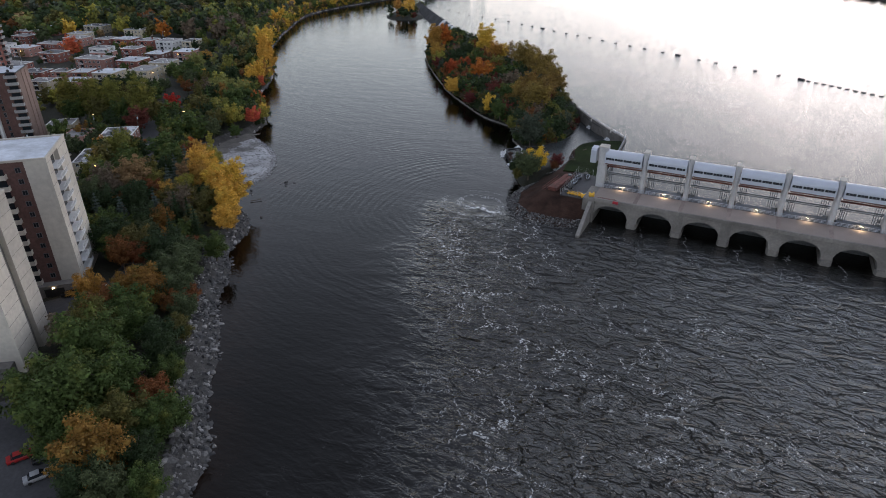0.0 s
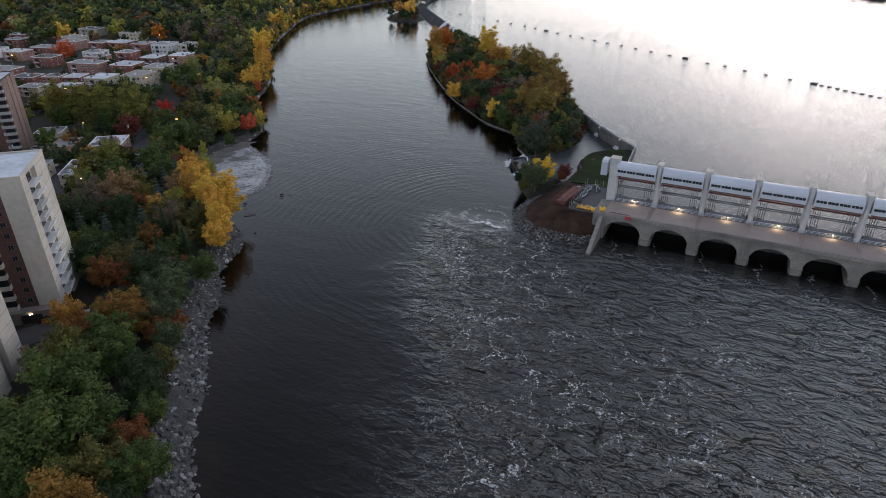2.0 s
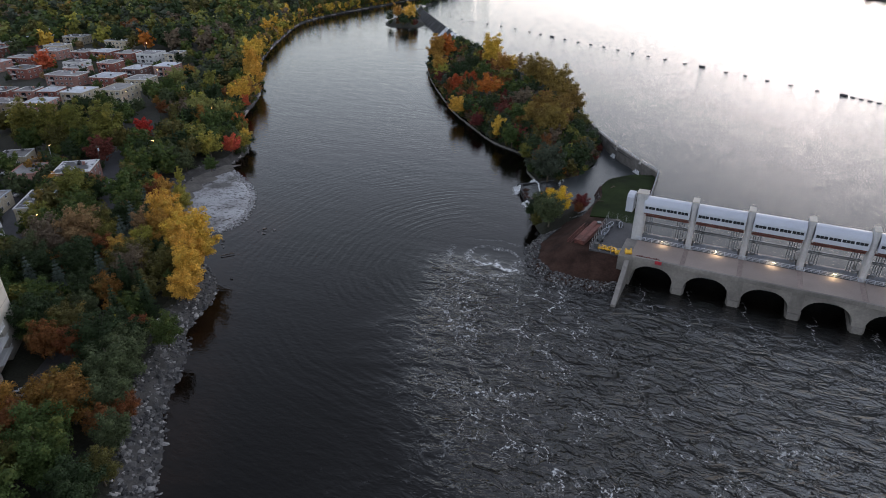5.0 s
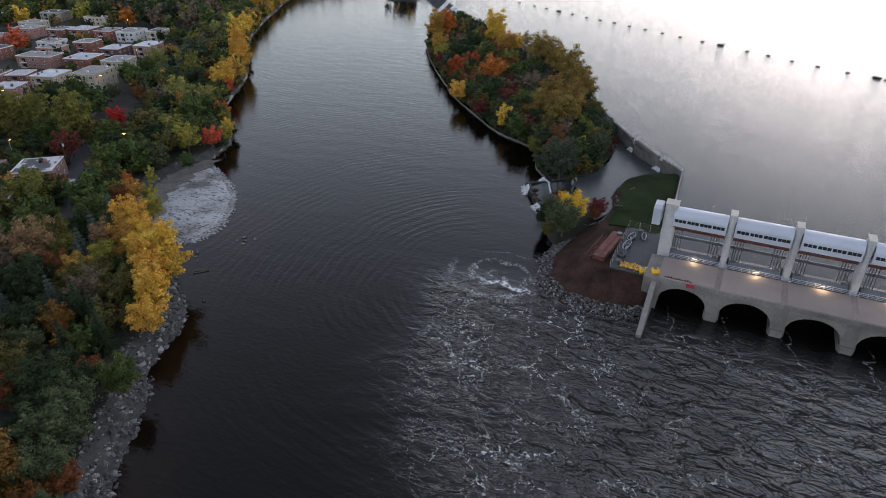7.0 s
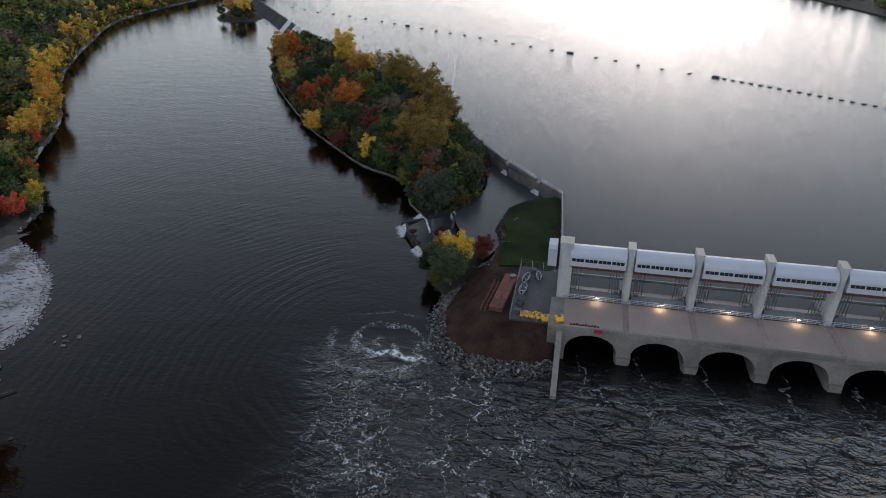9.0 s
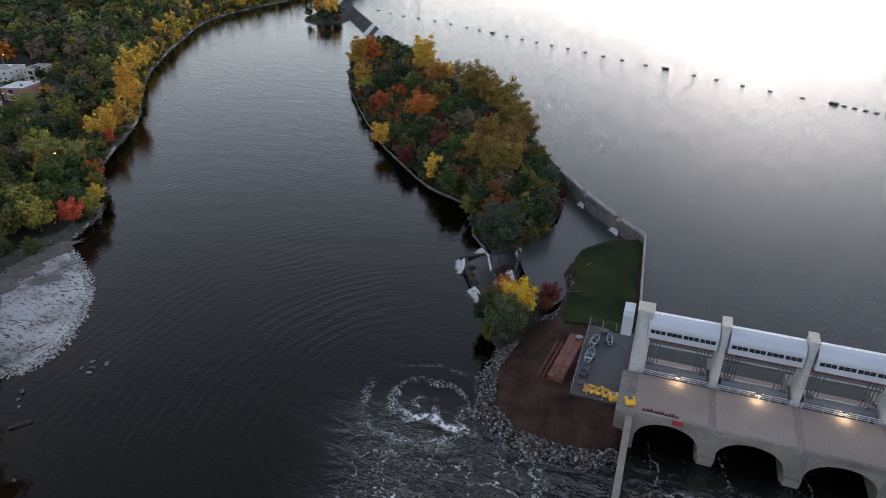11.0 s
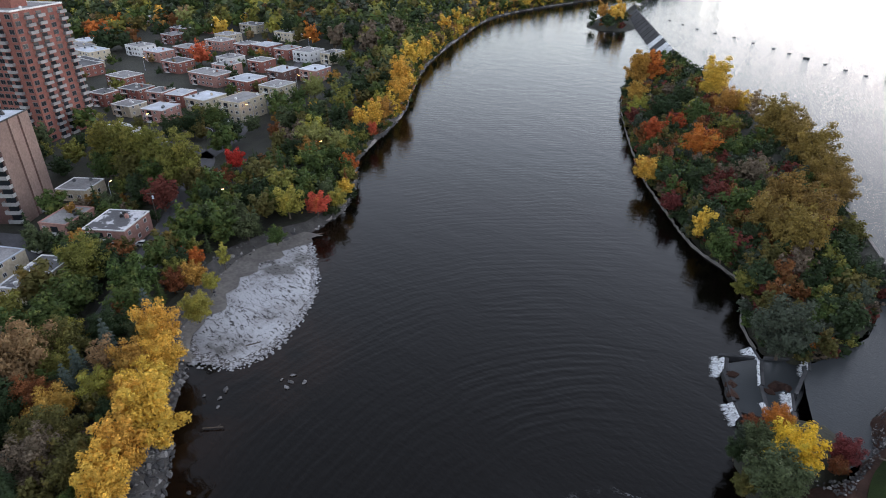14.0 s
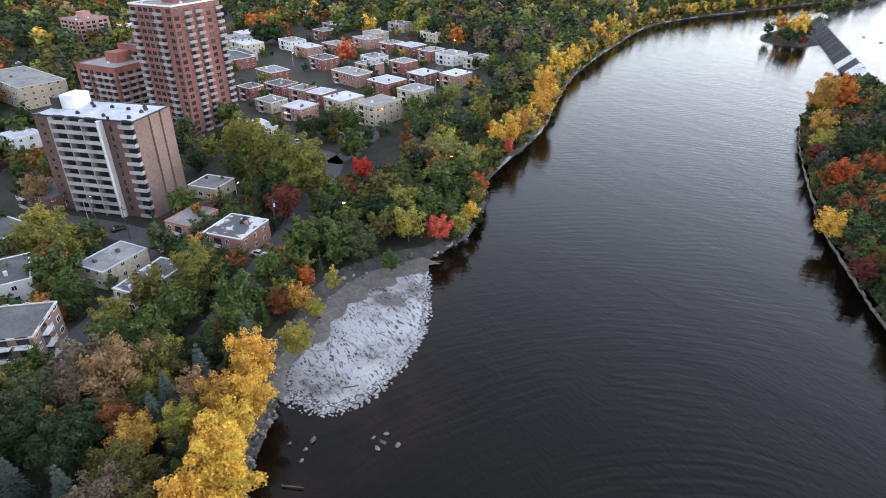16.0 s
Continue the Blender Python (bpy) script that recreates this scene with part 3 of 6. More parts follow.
# pale stones and gravel at the water's edge along the far bank
def edge_strip(name, line, side, label, wide=1.3, mat=GRAVEL):
    g = Geo()
    for i, p in enumerate(line):
        w = wide * max(0.05, 0.55 + 1.3 * wobble(p.x, p.y, 0.09) + 0.4 * wobble(p.x, p.y, 0.5))
        o = side * 0.5 * wobble(p.x, p.y, 0.35)
        g.v += [(p.x + o.x - side.x * 0.8, p.y + o.y - side.y * 0.8, -0.35), (p.x + o.x, p.y + o.y, 0.12), (p.x + o.x + side.x * w, p.y + o.y + side.y * w, 0.75 + 0.3 * wobble(p.x, p.y, 0.7))]
    g.f += [(3 * i + j, 3 * i + j + 1, 3 * i + j + 4, 3 * i + j + 3) for i in range(len(line) - 1) for j in range(2)]
    return structure(name, g, mat, label, "shore")


edge_strip("shore_strip", [q for p, r in zip(shore[:-1], shore[1:]) if 212 < p.y < 800 for q in (p, p.lerp(r, 0.33), p.lerp(r, 0.67))], INLAND, "pale gravel and stones at the foot of the bank", 1.6)

# the wooded island between the channels
west = [(-86, 250), (-92, 257), (-100, 275), (-118, 286), (-135, 302), (-158, 326), (-170, 342), (-192, 372), (-217, 411), (-240, 461), (-246, 486)]
east = [(-228, 494), (-190, 452), (-140, 392), (-110, 356), (-92, 328), (-80, 308), (-74, 297), (-71, 287), (-70, 270), (-71, 257), (-77, 248)]
outer = [(x, y, -0.4) for x, y in west] + [(x, y, z) for (x, y), z in zip(east, (3, 7.2, 7.4, 7.4, 7.4, 7.4, 7.4, 3.3, 2.9, 2.8, 2.0))]
axis = [(-80, 256), (-88, 268), (-97, 282), (-110, 300), (-124, 318), (-142, 338), (-154, 356), (-176, 388), (-204, 424), (-226, 462), (-234, 480)]
inner = [(x - 1, y - 1, 3.6) for x, y in axis] + [(x + 1, y + 1, 5.0) for x, y in axis[::-1]]
loft("island_ground", outer, inner, UNDER, "leafy ground of the wooded river island", 5)
edge_strip("island_shore", smooth_line([Vector(q) for q in west], 1.3), Vector((0.75, 0.66)), "grey gravel strip at the foot of the island", 0.4, MUD)
# the islet spit and the far end of the spillway
for pts, top, z in (([(-76, 214), (-69, 206), (-63, 213), (-60, 222), (-60.5, 234), (-66, 237), (-75, 233), (-78, 224)], (-69, 222), 3.7),
                    ([(-374, 640), (-366, 602), (-354, 582), (-336, 575), (-322, 580), (-318, 600), (-340, 636), (-356, 662)], (-345, 606), 3.4),
                    ([(-368, 664), (-354, 650), (-350, 660), (-370, 694), (-394, 840), (-425, 1000), (-450, 1000), (-412, 840), (-384, 700)], (-385, 760), 7.4)):
    loft("islet_ground", [(x, y, -0.3) for x, y in pts], [(top[0] + (x - top[0]) * 0.6, top[1] + (y - top[1]) * 0.6, z) for x, y in pts], UNDER, "low overgrown islet in the river", 3)

# peninsula: rough brown bank, lawn and works yard
outer = [(-40.4, 183, -0.3), (-46, 180, -0.3), (-54, 179.5, -0.3), (-61, 180.5, -0.3), (-67.5, 186, -0.3), (-70.5, 197, -0.3), (-69, 208, 0.0), (-64, 217, 1.4), (-60.5, 222, 1.6),
         (-59.5, 231, 1.6), (-62, 240, 1.6), (-60.5, 249.5, 1.6), (-53, 257.5, 1.6), (-45, 260, 1.6), (-43.4, 258, 6.4), (-42.6, 240, 6.4), (-41.4, 215, 6.4), (-40.4, 192, 6.2)]
inner = [(-41, 190.6, 6.1), (-46, 190.6, 6.1), (-51, 190.6, 6.1), (-55, 191.5, 6.1), (-57.5, 194, 6.1), (-58, 200, 6.1), (-57.5, 207, 6.2), (-58.5, 213, 6.2), (-58.4, 221, 6.2),
         (-57.6, 230.5, 6.2), (-59.8, 239.5, 6.2), (-58.6, 248, 6.2), (-52.2, 255.4, 6.2), (-46, 257.6, 6.2), (-44.2, 255, 6.35), (-43.4, 240, 6.35), (-42.2, 215, 6.35), (-41.2, 194, 6.1)]
outer = [(*Vector(a[:2]).lerp(Vector(b[:2]), 0.32), 2.8) if 8 <= i <= 13 else a for i, (a, b) in enumerate(zip(outer, inner))]
loft("peninsula_bank", outer, inner, SOIL, "bare reddish-brown earth bank of the peninsula", 4)
lawn = [tuple(q) for q in smooth_line([Vector(q) for q in ((-56.5, 213.6), (-50.5, 214.5), (-42.6, 214.5), (-43.2, 235), (-43.9, 256), (-47, 256.8), (-52.0, 254.8), (-58.0, 247.6), (-59.0, 239.3), (-56.9, 230.4), (-57.4, 221), (-56.5, 213.6))], 1.5)[:-1]]
structure("lawn", Geo().prism([(x, y) for x, y in lawn], 6.2, 6.62), GRASS, "mown green lawn beside the head pond", "lawn")
structure("yard", Geo().prism([(-51, 191.2), (-41.2, 191.2), (-41.2, 214.2), (-51, 214.2)], 6.1, 6.6), ASPHALT, "grey asphalt works yard beside the dam", "yard")
pond = [(-62, 221), (-58, 231), (-60, 240), (-58, 249), (-52, 258), (-44, 262), (-60, 276), (-74, 296), (-70, 282), (-69, 268), (-72, 256), (-76, 247), (-72, 238), (-68, 230)]
structure("water_basin", Geo().add([(x, y, 3.0) for x, y in pond], [tuple(range(len(pond)))]), POND, "grey water of the small basin below the weir", "water")


def wall(name, a, b, width, z0, z1, mat, label):
    a, b = Vector(a), Vector(b)
    d = (b - a).normalized()
    s = Vector((-d.y, d.x)) * width / 2
    return structure(name, Geo().prism([tuple(p) for p in (a + s, a - s, b - s, b + s)], z0, z1), mat, label, "wall")


wall("wall_lawn", (-43.4, 258.5), (-40.2, 204), 0.55, 2, 7.6, CONCRETE, "concrete retaining wall along the lawn")
for k, (a, b, top) in enumerate((((-43.4, 258.3), (-50.6, 266.6), 7.7), ((-52.4, 268.6), (-62.8, 281.4), 7.7), ((-64.4, 283.4), (-74, 297.5), 7.7), ((-50.6, 266.6), (-52.4, 268.6), 6.7), ((-62.8, 281.4), (-64.4, 283.4), 6.7))):
    wall("wall_weir", a, b, 0.9, 0, top, SHADED_CONCRETE, "grey concrete weir wall with a narrow walkway")
for a, b in (((-74, 297.5), (-80, 308)), ((-80, 308), (-92, 328)), ((-92, 328), (-110, 356)), ((-110, 356), (-140, 392)), ((-140, 392), (-190, 452)), ((-190, 452), (-228, 494))):
    wall("wall_island", a, b, 0.8, 3, 7.7, CONCRETE, "low concrete wall along the island")
# the north bank, far across the head pond
north = [(2400, -200), (420, 330), (240, 480), (172, 610), (136, 738), (120, 900), (70, 950), (-100, 1120), (-300, 1700), (400, 3300), (2500, 3300)]
structure("ground_north", Geo().prism(north, HIGH - 3, HIGH + 0.9), UNDER, "wooded far bank of the head pond", "ground")


# ---- the dam ----
DRUM = surface("gate_drum", (0.12, 0.13, 0.15), 0.8, 1.2, 2.0, 0.3, rough=0.55, bump=0.1)
RUST_CONCRETE = surface("stained_joint", (0.27, 0.215, 0.195), 0.8, 1.15, 2.0, 0.3)
X0, BAY, BAYS = -40.0, 13.75, 10
dam = thing("gate_dam", pose(0, 0, 0), "concrete gate dam with arches, square pillars and grey gallery", "dam")


def arch_span(x):
    """One arch of the road bridge, from pier to pier."""
    g = Geo()
    half, r = BAY / 2, 5.5
    arc = [(x + r * math.cos(a), 1.4 + 5.0 * math.sin(a) ** 0.8) for a in [math.pi * i / 14 for i in range(15)]]
    front, back = 188.7, 199.0
    for y, flip in ((front, False), (back, True)):
        for (ax, az), (bx, bz) in zip(arc[:-1], arc[1:]):
            q = [(ax, y, az), (bx, y, bz), (bx, y, 8.0), (ax, y, 8.0)]
            g.add(q if not flip else q[::-1], [(0, 1, 2, 3)])
    for (ax, az), (bx, bz) in zip(arc[:-1], arc[1:]):
        g.add([(ax, front, az), (ax, back, az), (bx, back, bz), (bx, front, bz)], [(0, 1, 2, 3)])
    return g


for i in range(BAYS):
    x = X0 + BAY * (i + 0.5)
    part("arch_span", arch_span(x), CONCRETE, dam)
    part("deck", Geo().box(x - BAY / 2 + 0.62, x + BAY / 2 - 0.62, 188.2, 199.2, 7.9, 8.3), DECK, dam, "pinkish concrete road deck")
    part("kerb", Geo().box(x - BAY / 2, x + BAY / 2, 188.0, 188.6, 7.6, 8.7), CONCRETE, dam)
    # gate drum, its sill and chains behind the deck
    gate = part("gate", Geo().across([(201.5 + 1.15 * math.cos(a), 8.35 + 1.25 * math.sin(a)) for a in [2 * math.pi * j / 12 for j in range(12)]], x - 5.6, x + 5.6), DRUM, dam, "dark grey steel gate drum")
    part("sill", Geo().box(x - 5.6, x + 5.6, 203.0, 204.4, 6.0, 8.6), DECK, dam, "pinkish concrete sill")
    for hx, wide, high in ((-4.7, 0.5, 1.5), (4.7, 0.5, 1.7)):
        part("hoist_box", Geo().box(x + hx - wide, x + hx + wide, 200.9, 201.7, 9.2, 9.2 + high * 0.6), STEEL, dam, "dark grey hoist housing")
    part("brace_beam", Geo().box(x - 5.95, x + 5.95, 201.2, 201.7, 15.1, 15.55), RUST, dam, "rusty steel brace beam")
    part("brace_beam", Geo().box(x - 5.95, x + 5.95, 203.0, 203.4, 12.3, 12.75), STEEL, dam, "dark steel brace beam")
    for dx in (-5.2, -4.7, -4.1, -3.5, 3.2, 3.8, 4.4, 5.0):
        part("hoist_rod", Geo().rod((x + dx, 201.8, 9.5), (x + dx, 201.4, 16.6), 0.09), STEEL, dam)
    part("walkway", Geo().box(x - 5.9, x + 5.9, 204.2, 205.0, 11.4, 11.7), STEEL, dam, "dark steel catwalk")
    # gallery: rounded grey cladding with a band of windows
    sec = [(199.2, 16.9), (199.2, 19.3), (199.35, 19.75), (199.75, 20.25), (200.6, 20.75), (201.6, 20.9), (202.6, 20.7), (203.2, 20.2), (203.4, 19.6), (203.4, 16.9)]
    gal = part("gallery", Geo().across(sec, x - BAY / 2 + 0.9, x + BAY / 2 - 0.9), PAINT, dam, "blue-grey metal cladding")
    # rust red here stands in for orange lamp glow on the gallery's underside
    part("gallery_beam", Geo().box(x - 5.7, x + 5.7, 199.5, 203.0, 16.45, 16.9), RUST, dam, "red-brown steel beam under the gallery")
    for j in range(12):
        wx = x - 5.15 + j * 0.88 + (j // 3) * 0.2
        part("window", Geo().box(wx - 0.4, wx + 0.4, 199.14, 199.25, 18.1, 18.85), glass, gal)
    rail = part("railing", Geo().box(x - BAY / 2, x + BAY / 2, 199.35, 199.45, 9.3, 9.4).box(x - BAY / 2, x + BAY / 2, 199.35, 199.45, 8.9, 8.97).box(x - BAY / 2, x + BAY / 2, 199.35, 199.45, 8.5, 8.57), PAINT, dam, "galvanised guard rail")
    for j in range(8):
        px = x - BAY / 2 + 0.9 + j * 1.72
        part("post", Geo().box(px - 0.05, px + 0.05, 199.33, 199.47, 8.2, 9.45), PAINT, rail)
    lamp = part("deck_lamp", Geo().rod((x + 0.6, 199.2, 8.3), (x + 0.6, 199.2, 9.6), 0.06).box(x + 0.1, x + 1.1, 198.5, 199.3, 9.6, 9.75), STEEL, dam)
    part("bulb", Geo().box(x + 0.2, x + 1.0, 198.55, 199.1, 9.53, 9.6), LAMP, lamp, "glowing warm lamp")
    if i < 8:
        spot = new("deck_light", bpy.data.lights.new("deck_light", "POINT"))
        spot.data.energy, spot.data.color, spot.data.shadow_soft_size = 190, (1.0, 0.74, 0.42), 0.15
        spot.location = (x + 0.6, 198.4, 9.4)
for i in range(BAYS + 1):
    x = X0 + BAY * i
    w = 1.45 if i == 0 else 0.74 if i != 6 else 1.1
    top = 21.9 if i != 6 else 22.8
    ring = [(x - w, 203.0), (x - w, 200.4)] + [(x - w * math.cos(a), 200.4 - 0.8 * math.sin(a)) for a in (0.5, 1.0, 1.57, 2.14, 2.64)] + [(x + w, 200.4), (x + w, 203.0)]
    pil = part("pillar", Geo().prism(ring[::-1], 6.0, top), PILLAR, dam, "tall weathered concrete pillar")
    part("pillar_cap", Geo().box(x - w - 0.05, x + w + 0.05, 199.7, 203.05, top, top + 0.2), PALE, pil)
    nose = [(x - 1.7, 203), (x - 1.7, 189.2), (x - 1.2, 188.1), (x + 1.2, 188.1), (x + 1.7, 189.2), (x + 1.7, 203)]
    if i:
        pier = part("pier", Geo().prism(nose, -3, 1.7).prism([(x - 1.42, 203), (x - 1.42, 188.66), (x + 1.42, 188.66), (x + 1.42, 203)], 1.7, 7.9), CONCRETE, dam, "concrete bridge pier with a stepped foot")
        part("joint_slab", Geo().box(x - 0.6, x - 0.32, 188.2, 199.2, 7.9, 8.28).box(x - 0.32, x + 0.32, 188.2, 199.2, 7.9, 8.31).box(x + 0.32, x + 0.6, 188.2, 199.2, 7.9, 8.28), RUST_CONCRETE, dam)
    # upstream pier tail that holds the head water back
    part("pier_tail", Geo().box(x - 1.2, x + 1.2, 203.6, 208, 2, 9.2), CONCRETE, dam)
part("gate_leaf", Geo().box(X0, X0 + BAY * BAYS, 200.4, 201.0, -2, 7.4), STEEL, dam, "dark closed gate leaves")
part("end_box", Geo().across([(199.2, 16.4), (199.2, 20.6), (200.2, 21.2), (203.2, 21.2), (203.4, 20.6), (203.4, 16.4)], X0 - 3.9, X0 - 2.0), PAINT, dam, "blue-grey metal stair housing")
part("abutment", Geo().box(-42.4, -38.6, 187.86, 199.2, -2, 8.26), CONCRETE, dam)
part("wing_wall", Geo().add([(-40.5, 174.8, -2), (-39.3, 174.8, -2), (-39.3, 188, -2), (-40.5, 188, -2), (-40.5, 174.8, 0.7), (-39.3, 174.8, 0.7), (-39.3, 188, 7.4), (-40.5, 188, 7.4)],
                            [(0, 3, 2, 1), (4, 5, 6, 7), (0, 1, 5, 4), (1, 2, 6, 5), (2, 3, 7, 6), (3, 0, 4, 7)]), CONCRETE, dam, "sloping concrete wing wall")

# far spillway with water running down its face
sp = thing("spillway", pose(0, 0, 0), "long dark concrete overflow spillway between the islands", "spillway")
a, b = Vector((-226, 492)), Vector((-352, 658))
d = (b - a).normalized()
s = Vector((-d.y, d.x))
for i in range(16):
    p, q = a.lerp(b, i / 16), a.lerp(b, (i + 0.94) / 16)
    e = [p, q]
    wet = i in (2, 3, 5)
    g = Geo().add([(*(v + s * o), z) for v in e for o, z in ((0, 6.75), (1.2, 6.75), (9.0, -0.5), (0, -0.5))], [(0, 1, 5, 4), (1, 2, 6, 5), (0, 3, 2, 1), (4, 5, 6, 7), (0, 4, 7, 3)])
    part("apron", g, FALL if wet else WET, sp, "white running water" if wet else "dark wet concrete apron")
    part("crest_pier", Geo().prism([tuple(v) for v in (q, q + d * 0.6, q + d * 0.5 + s * 1.4, q + s * 1.4)], 0, 7.2), WET, sp)


# ---- trees ----
rnd = np.random.RandomState(11)


def ico(sub):
    bm = bmesh.new()
    bmesh.ops.create_icosphere(bm, subdivisions=sub, radius=1)
    v, f = np.array([q.co[:] for q in bm.verts]), [tuple(x.index for x in q.verts) for q in bm.faces]
    bm.free()
    return v, f


ICO1, ICO2 = ico(1), ico(2)
OCTA = np.array([(1, 0, 0), (0, 1, 0), (-1, 0, 0), (0, -1, 0), (0, 0, 1), (0, 0, -1)], float), [(0, 1, 4), (1, 2, 4), (2, 3, 4), (3, 0, 4), (1, 0, 5), (2, 1, 5), (3, 2, 5), (0, 3, 5)]


def crown_mesh(name, seed, wide, tall, base, boughs, cards, leaf, form):
    """A crown on boughs: each carries clumps of leaves that grow smaller towards its tip, with gaps between."""
    r = np.random.RandomState(seed)
    g = Geo()
    clumps = []
    for i in range(boughs):
        t = (i + 0.5) / boughs
        ang = i * 2.4 + r.uniform(-0.45, 0.45)
        if form == "tall":
            reach, high = wide * (0.5 - 0.34 * abs(t - 0.35)) * r.uniform(0.7, 1.1), 0.2 + 0.82 * t
        else:
            reach, high = wide * 0.52 * math.sin(math.pi * (0.2 + 0.72 * t)) ** 0.75 * r.uniform(0.75, 1.1), 0.26 + 0.68 * t + r.uniform(-0.06, 0.06)
        tip = np.array([reach * math.cos(ang), reach * math.sin(ang), base + (tall - base) * high])
        root = np.array([0, 0, base + (tip[2] - base) * 0.5])
        steps = ((0.42, 0.2), (0.75, 0.155), (1.02, 0.105)) if cards > 400 else ((0.5, 0.2), (0.95, 0.14))
        for s, size in steps:
            c = root + (tip - root) * s + r.uniform(-0.035, 0.035, 3) * wide
            clumps.append((c, wide * size * r.uniform(0.8, 1.2) * (1.0 if cards > 400 else 1.2)))
    weight = np.array([q[1] ** 2 for q in clumps])
    weight /= weight.sum()
    core = 0.5 if cards > 2000 else 0.62 if cards > 400 else 0.75
    for (c, rad), share in zip(clumps, weight):
        v, f = ICO1 if cards > 400 else OCTA
        jig = 1 + 0.25 * r.uniform(-1, 1, len(v))
        g.add(c + v * (rad * core * jig)[:, None] * (1, 1, 0.8), f)
        per = max(3, int(cards * share))
        n = r.normal(size=(per, 3))
        n[:, 2] = np.abs(n[:, 2]) * 1.0 - 0.3
        n /= np.linalg.norm(n, axis=1)[:, None]
        if form == "weeping":
            n[:, 2] *= np.where(n[:, 2] < 0, 2.6, 0.8)
        p = c + n * (rad * (0.5 + 0.68 * r.uniform(0, 1, per) ** 0.7))[:, None]
        face = n + 0.5 * r.normal(size=(per, 3)) + (0, 0, 0.25)
        u = np.cross(face, r.normal(size=(per, 3))) if form != "weeping" else np.array([0, 0, -1.0]) + 0.25 * r.normal(size=(per, 3)) + 0.3 * n
        u /= np.linalg.norm(u, axis=1)[:, None]
        w = np.cross(face, u)
        w /= np.linalg.norm(w, axis=1)[:, None]
        s = leaf * r.uniform(0.55, 1.3, per)[:, None]
        thin = 0.36 if form == "weeping" else 0.72
        q = np.stack([p + u * s * (1.6 if form == "weeping" else 1.0), p - u * s * 0.5 + w * s * thin, p - u * s * 0.5 - w * s * thin], 1)
        k = len(g.v)
        g.v += [tuple(x) for x in q.reshape(-1, 3)]
        g.f += [(k + 3 * i, k + 3 * i + 1, k + 3 * i + 2) for i in range(per)]
    return g


def spruce_mesh(seed, wide, tall, cards):
    """An evergreen: whorls of drooping branches, each a row of needle sprays."""
    r = np.random.RandomState(seed)
    g = Geo()
    sprays = 5 if cards > 300 else 3
    levels = max(6, int((cards / sprays / 8) ** 0.5 * 1.7))
    arms = max(5, cards // (sprays * levels))
    size = 0.62 * (900 / cards) ** 0.35
    for i in range(levels):
        t = i / levels
        long = wide * 0.5 * (1.02 - t) ** 0.95
        z = tall * (0.06 + 0.93 * t)
        for j in range(arms):
            a = 2 * math.pi * (j + 0.5 * (i % 2)) / arms + r.uniform(-0.2, 0.2)
            o, span_ = Vector((math.cos(a), math.sin(a), 0)), long * r.uniform(0.65, 1.15)
            side = Vector((-o.y, o.x, 0))
            for k in range(sprays):
                d = (k + 1) / sprays
                p = o * span_ * d + Vector((0, 0, z - 0.28 * span_ * d + r.uniform(-0.12, 0.12)))
                s = size * (1.15 - 0.5 * d) * (1.1 - 0.6 * t) * r.uniform(0.8, 1.25)
                lean = side * s * r.uniform(0.4, 0.65)
                g.add([p + o * s * 0.7 - Vector((0, 0, 0.22 * s)), p - o * s * 0.5 + lean + Vector((0, 0, r.uniform(-0.1, 0.2) * s)), p - o * s * 0.5 - lean + Vector((0, 0, r.uniform(-0.1, 0.2) * s))], [(0, 1, 2)])
    g.rod((0, 0, 0.1 * tall), (0, 0, tall * 0.97), wide * 0.13, 6, 0.03)
    return g


def trunk_mesh(seed, tall, thick, limbs):
    r = np.random.RandomState(seed)
    g = Geo()
    lean = Vector((r.uniform(-0.3, 0.3), r.uniform(-0.3, 0.3), tall * 0.62))
    g.rod((0, 0, -0.4), lean * 0.5, thick, 7, thick * 0.75).rod(lean * 0.5, lean, thick * 0.75, 6, thick * 0.35)
    for i in range(limbs):
        a = i * 2.4 + r.uniform(-0.4, 0.4)
        p = lean * r.uniform(0.4, 0.95)
        g.rod(p, p + Vector((math.cos(a) * tall * 0.2, math.sin(a) * tall * 0.2, tall * r.uniform(0.14, 0.3))), thick * 0.4, 5, thick * 0.12)
    return g


# kinds: name -> crown form at 12 m height; three detail steps for near, middle and far
DETAIL = {"near": (7000, 0.26), "mid": (2600, 0.42), "wood": (620, 0.72), "far": (150, 1.2), "haze": (50, 1.85)}
CROWNS, TRUNKS = {}, {}
for d, (cards, leaf) in DETAIL.items():
    for v in range(4 if d in ("near", "mid") else 3):
        boughs = {"near": 17, "mid": 16, "wood": 11, "far": 8, "haze": 5}[d]
        CROWNS["broad", d, v] = crown_mesh("crown", 100 + v, 9.6, 12.0, 0.6, boughs, cards, leaf, "broad")
        CROWNS["tall", d, v] = crown_mesh("crown", 200 + v, 7.4, 12.0, 0.8, boughs, cards, leaf, "tall")
        CROWNS["weeping", d, v] = crown_mesh("crown", 600 + v, 10.0, 11.5, 0.6, boughs, cards, leaf, "weeping")
        CROWNS["thin", d, v] = crown_mesh("crown", 300 + v, 6.0, 12.0, 2.0, 9, cards // 3, leaf * 0.8, "tall")
        CROWNS["spruce", d, v] = spruce_mesh(400 + v, 6.2, 12.0, {"near": 1900, "mid": 1000, "wood": 500, "far": 160, "haze": 60}[d])
for kind in ("broad", "tall", "thin", "weeping", "spruce"):
    for v in range(4):
        TRUNKS[kind, v] = trunk_mesh(500 + v, 12.0, 0.3 if kind != "thin" else 0.2, 6 if kind != "spruce" else 0).mesh("trunk", BARK)
MADE = {}
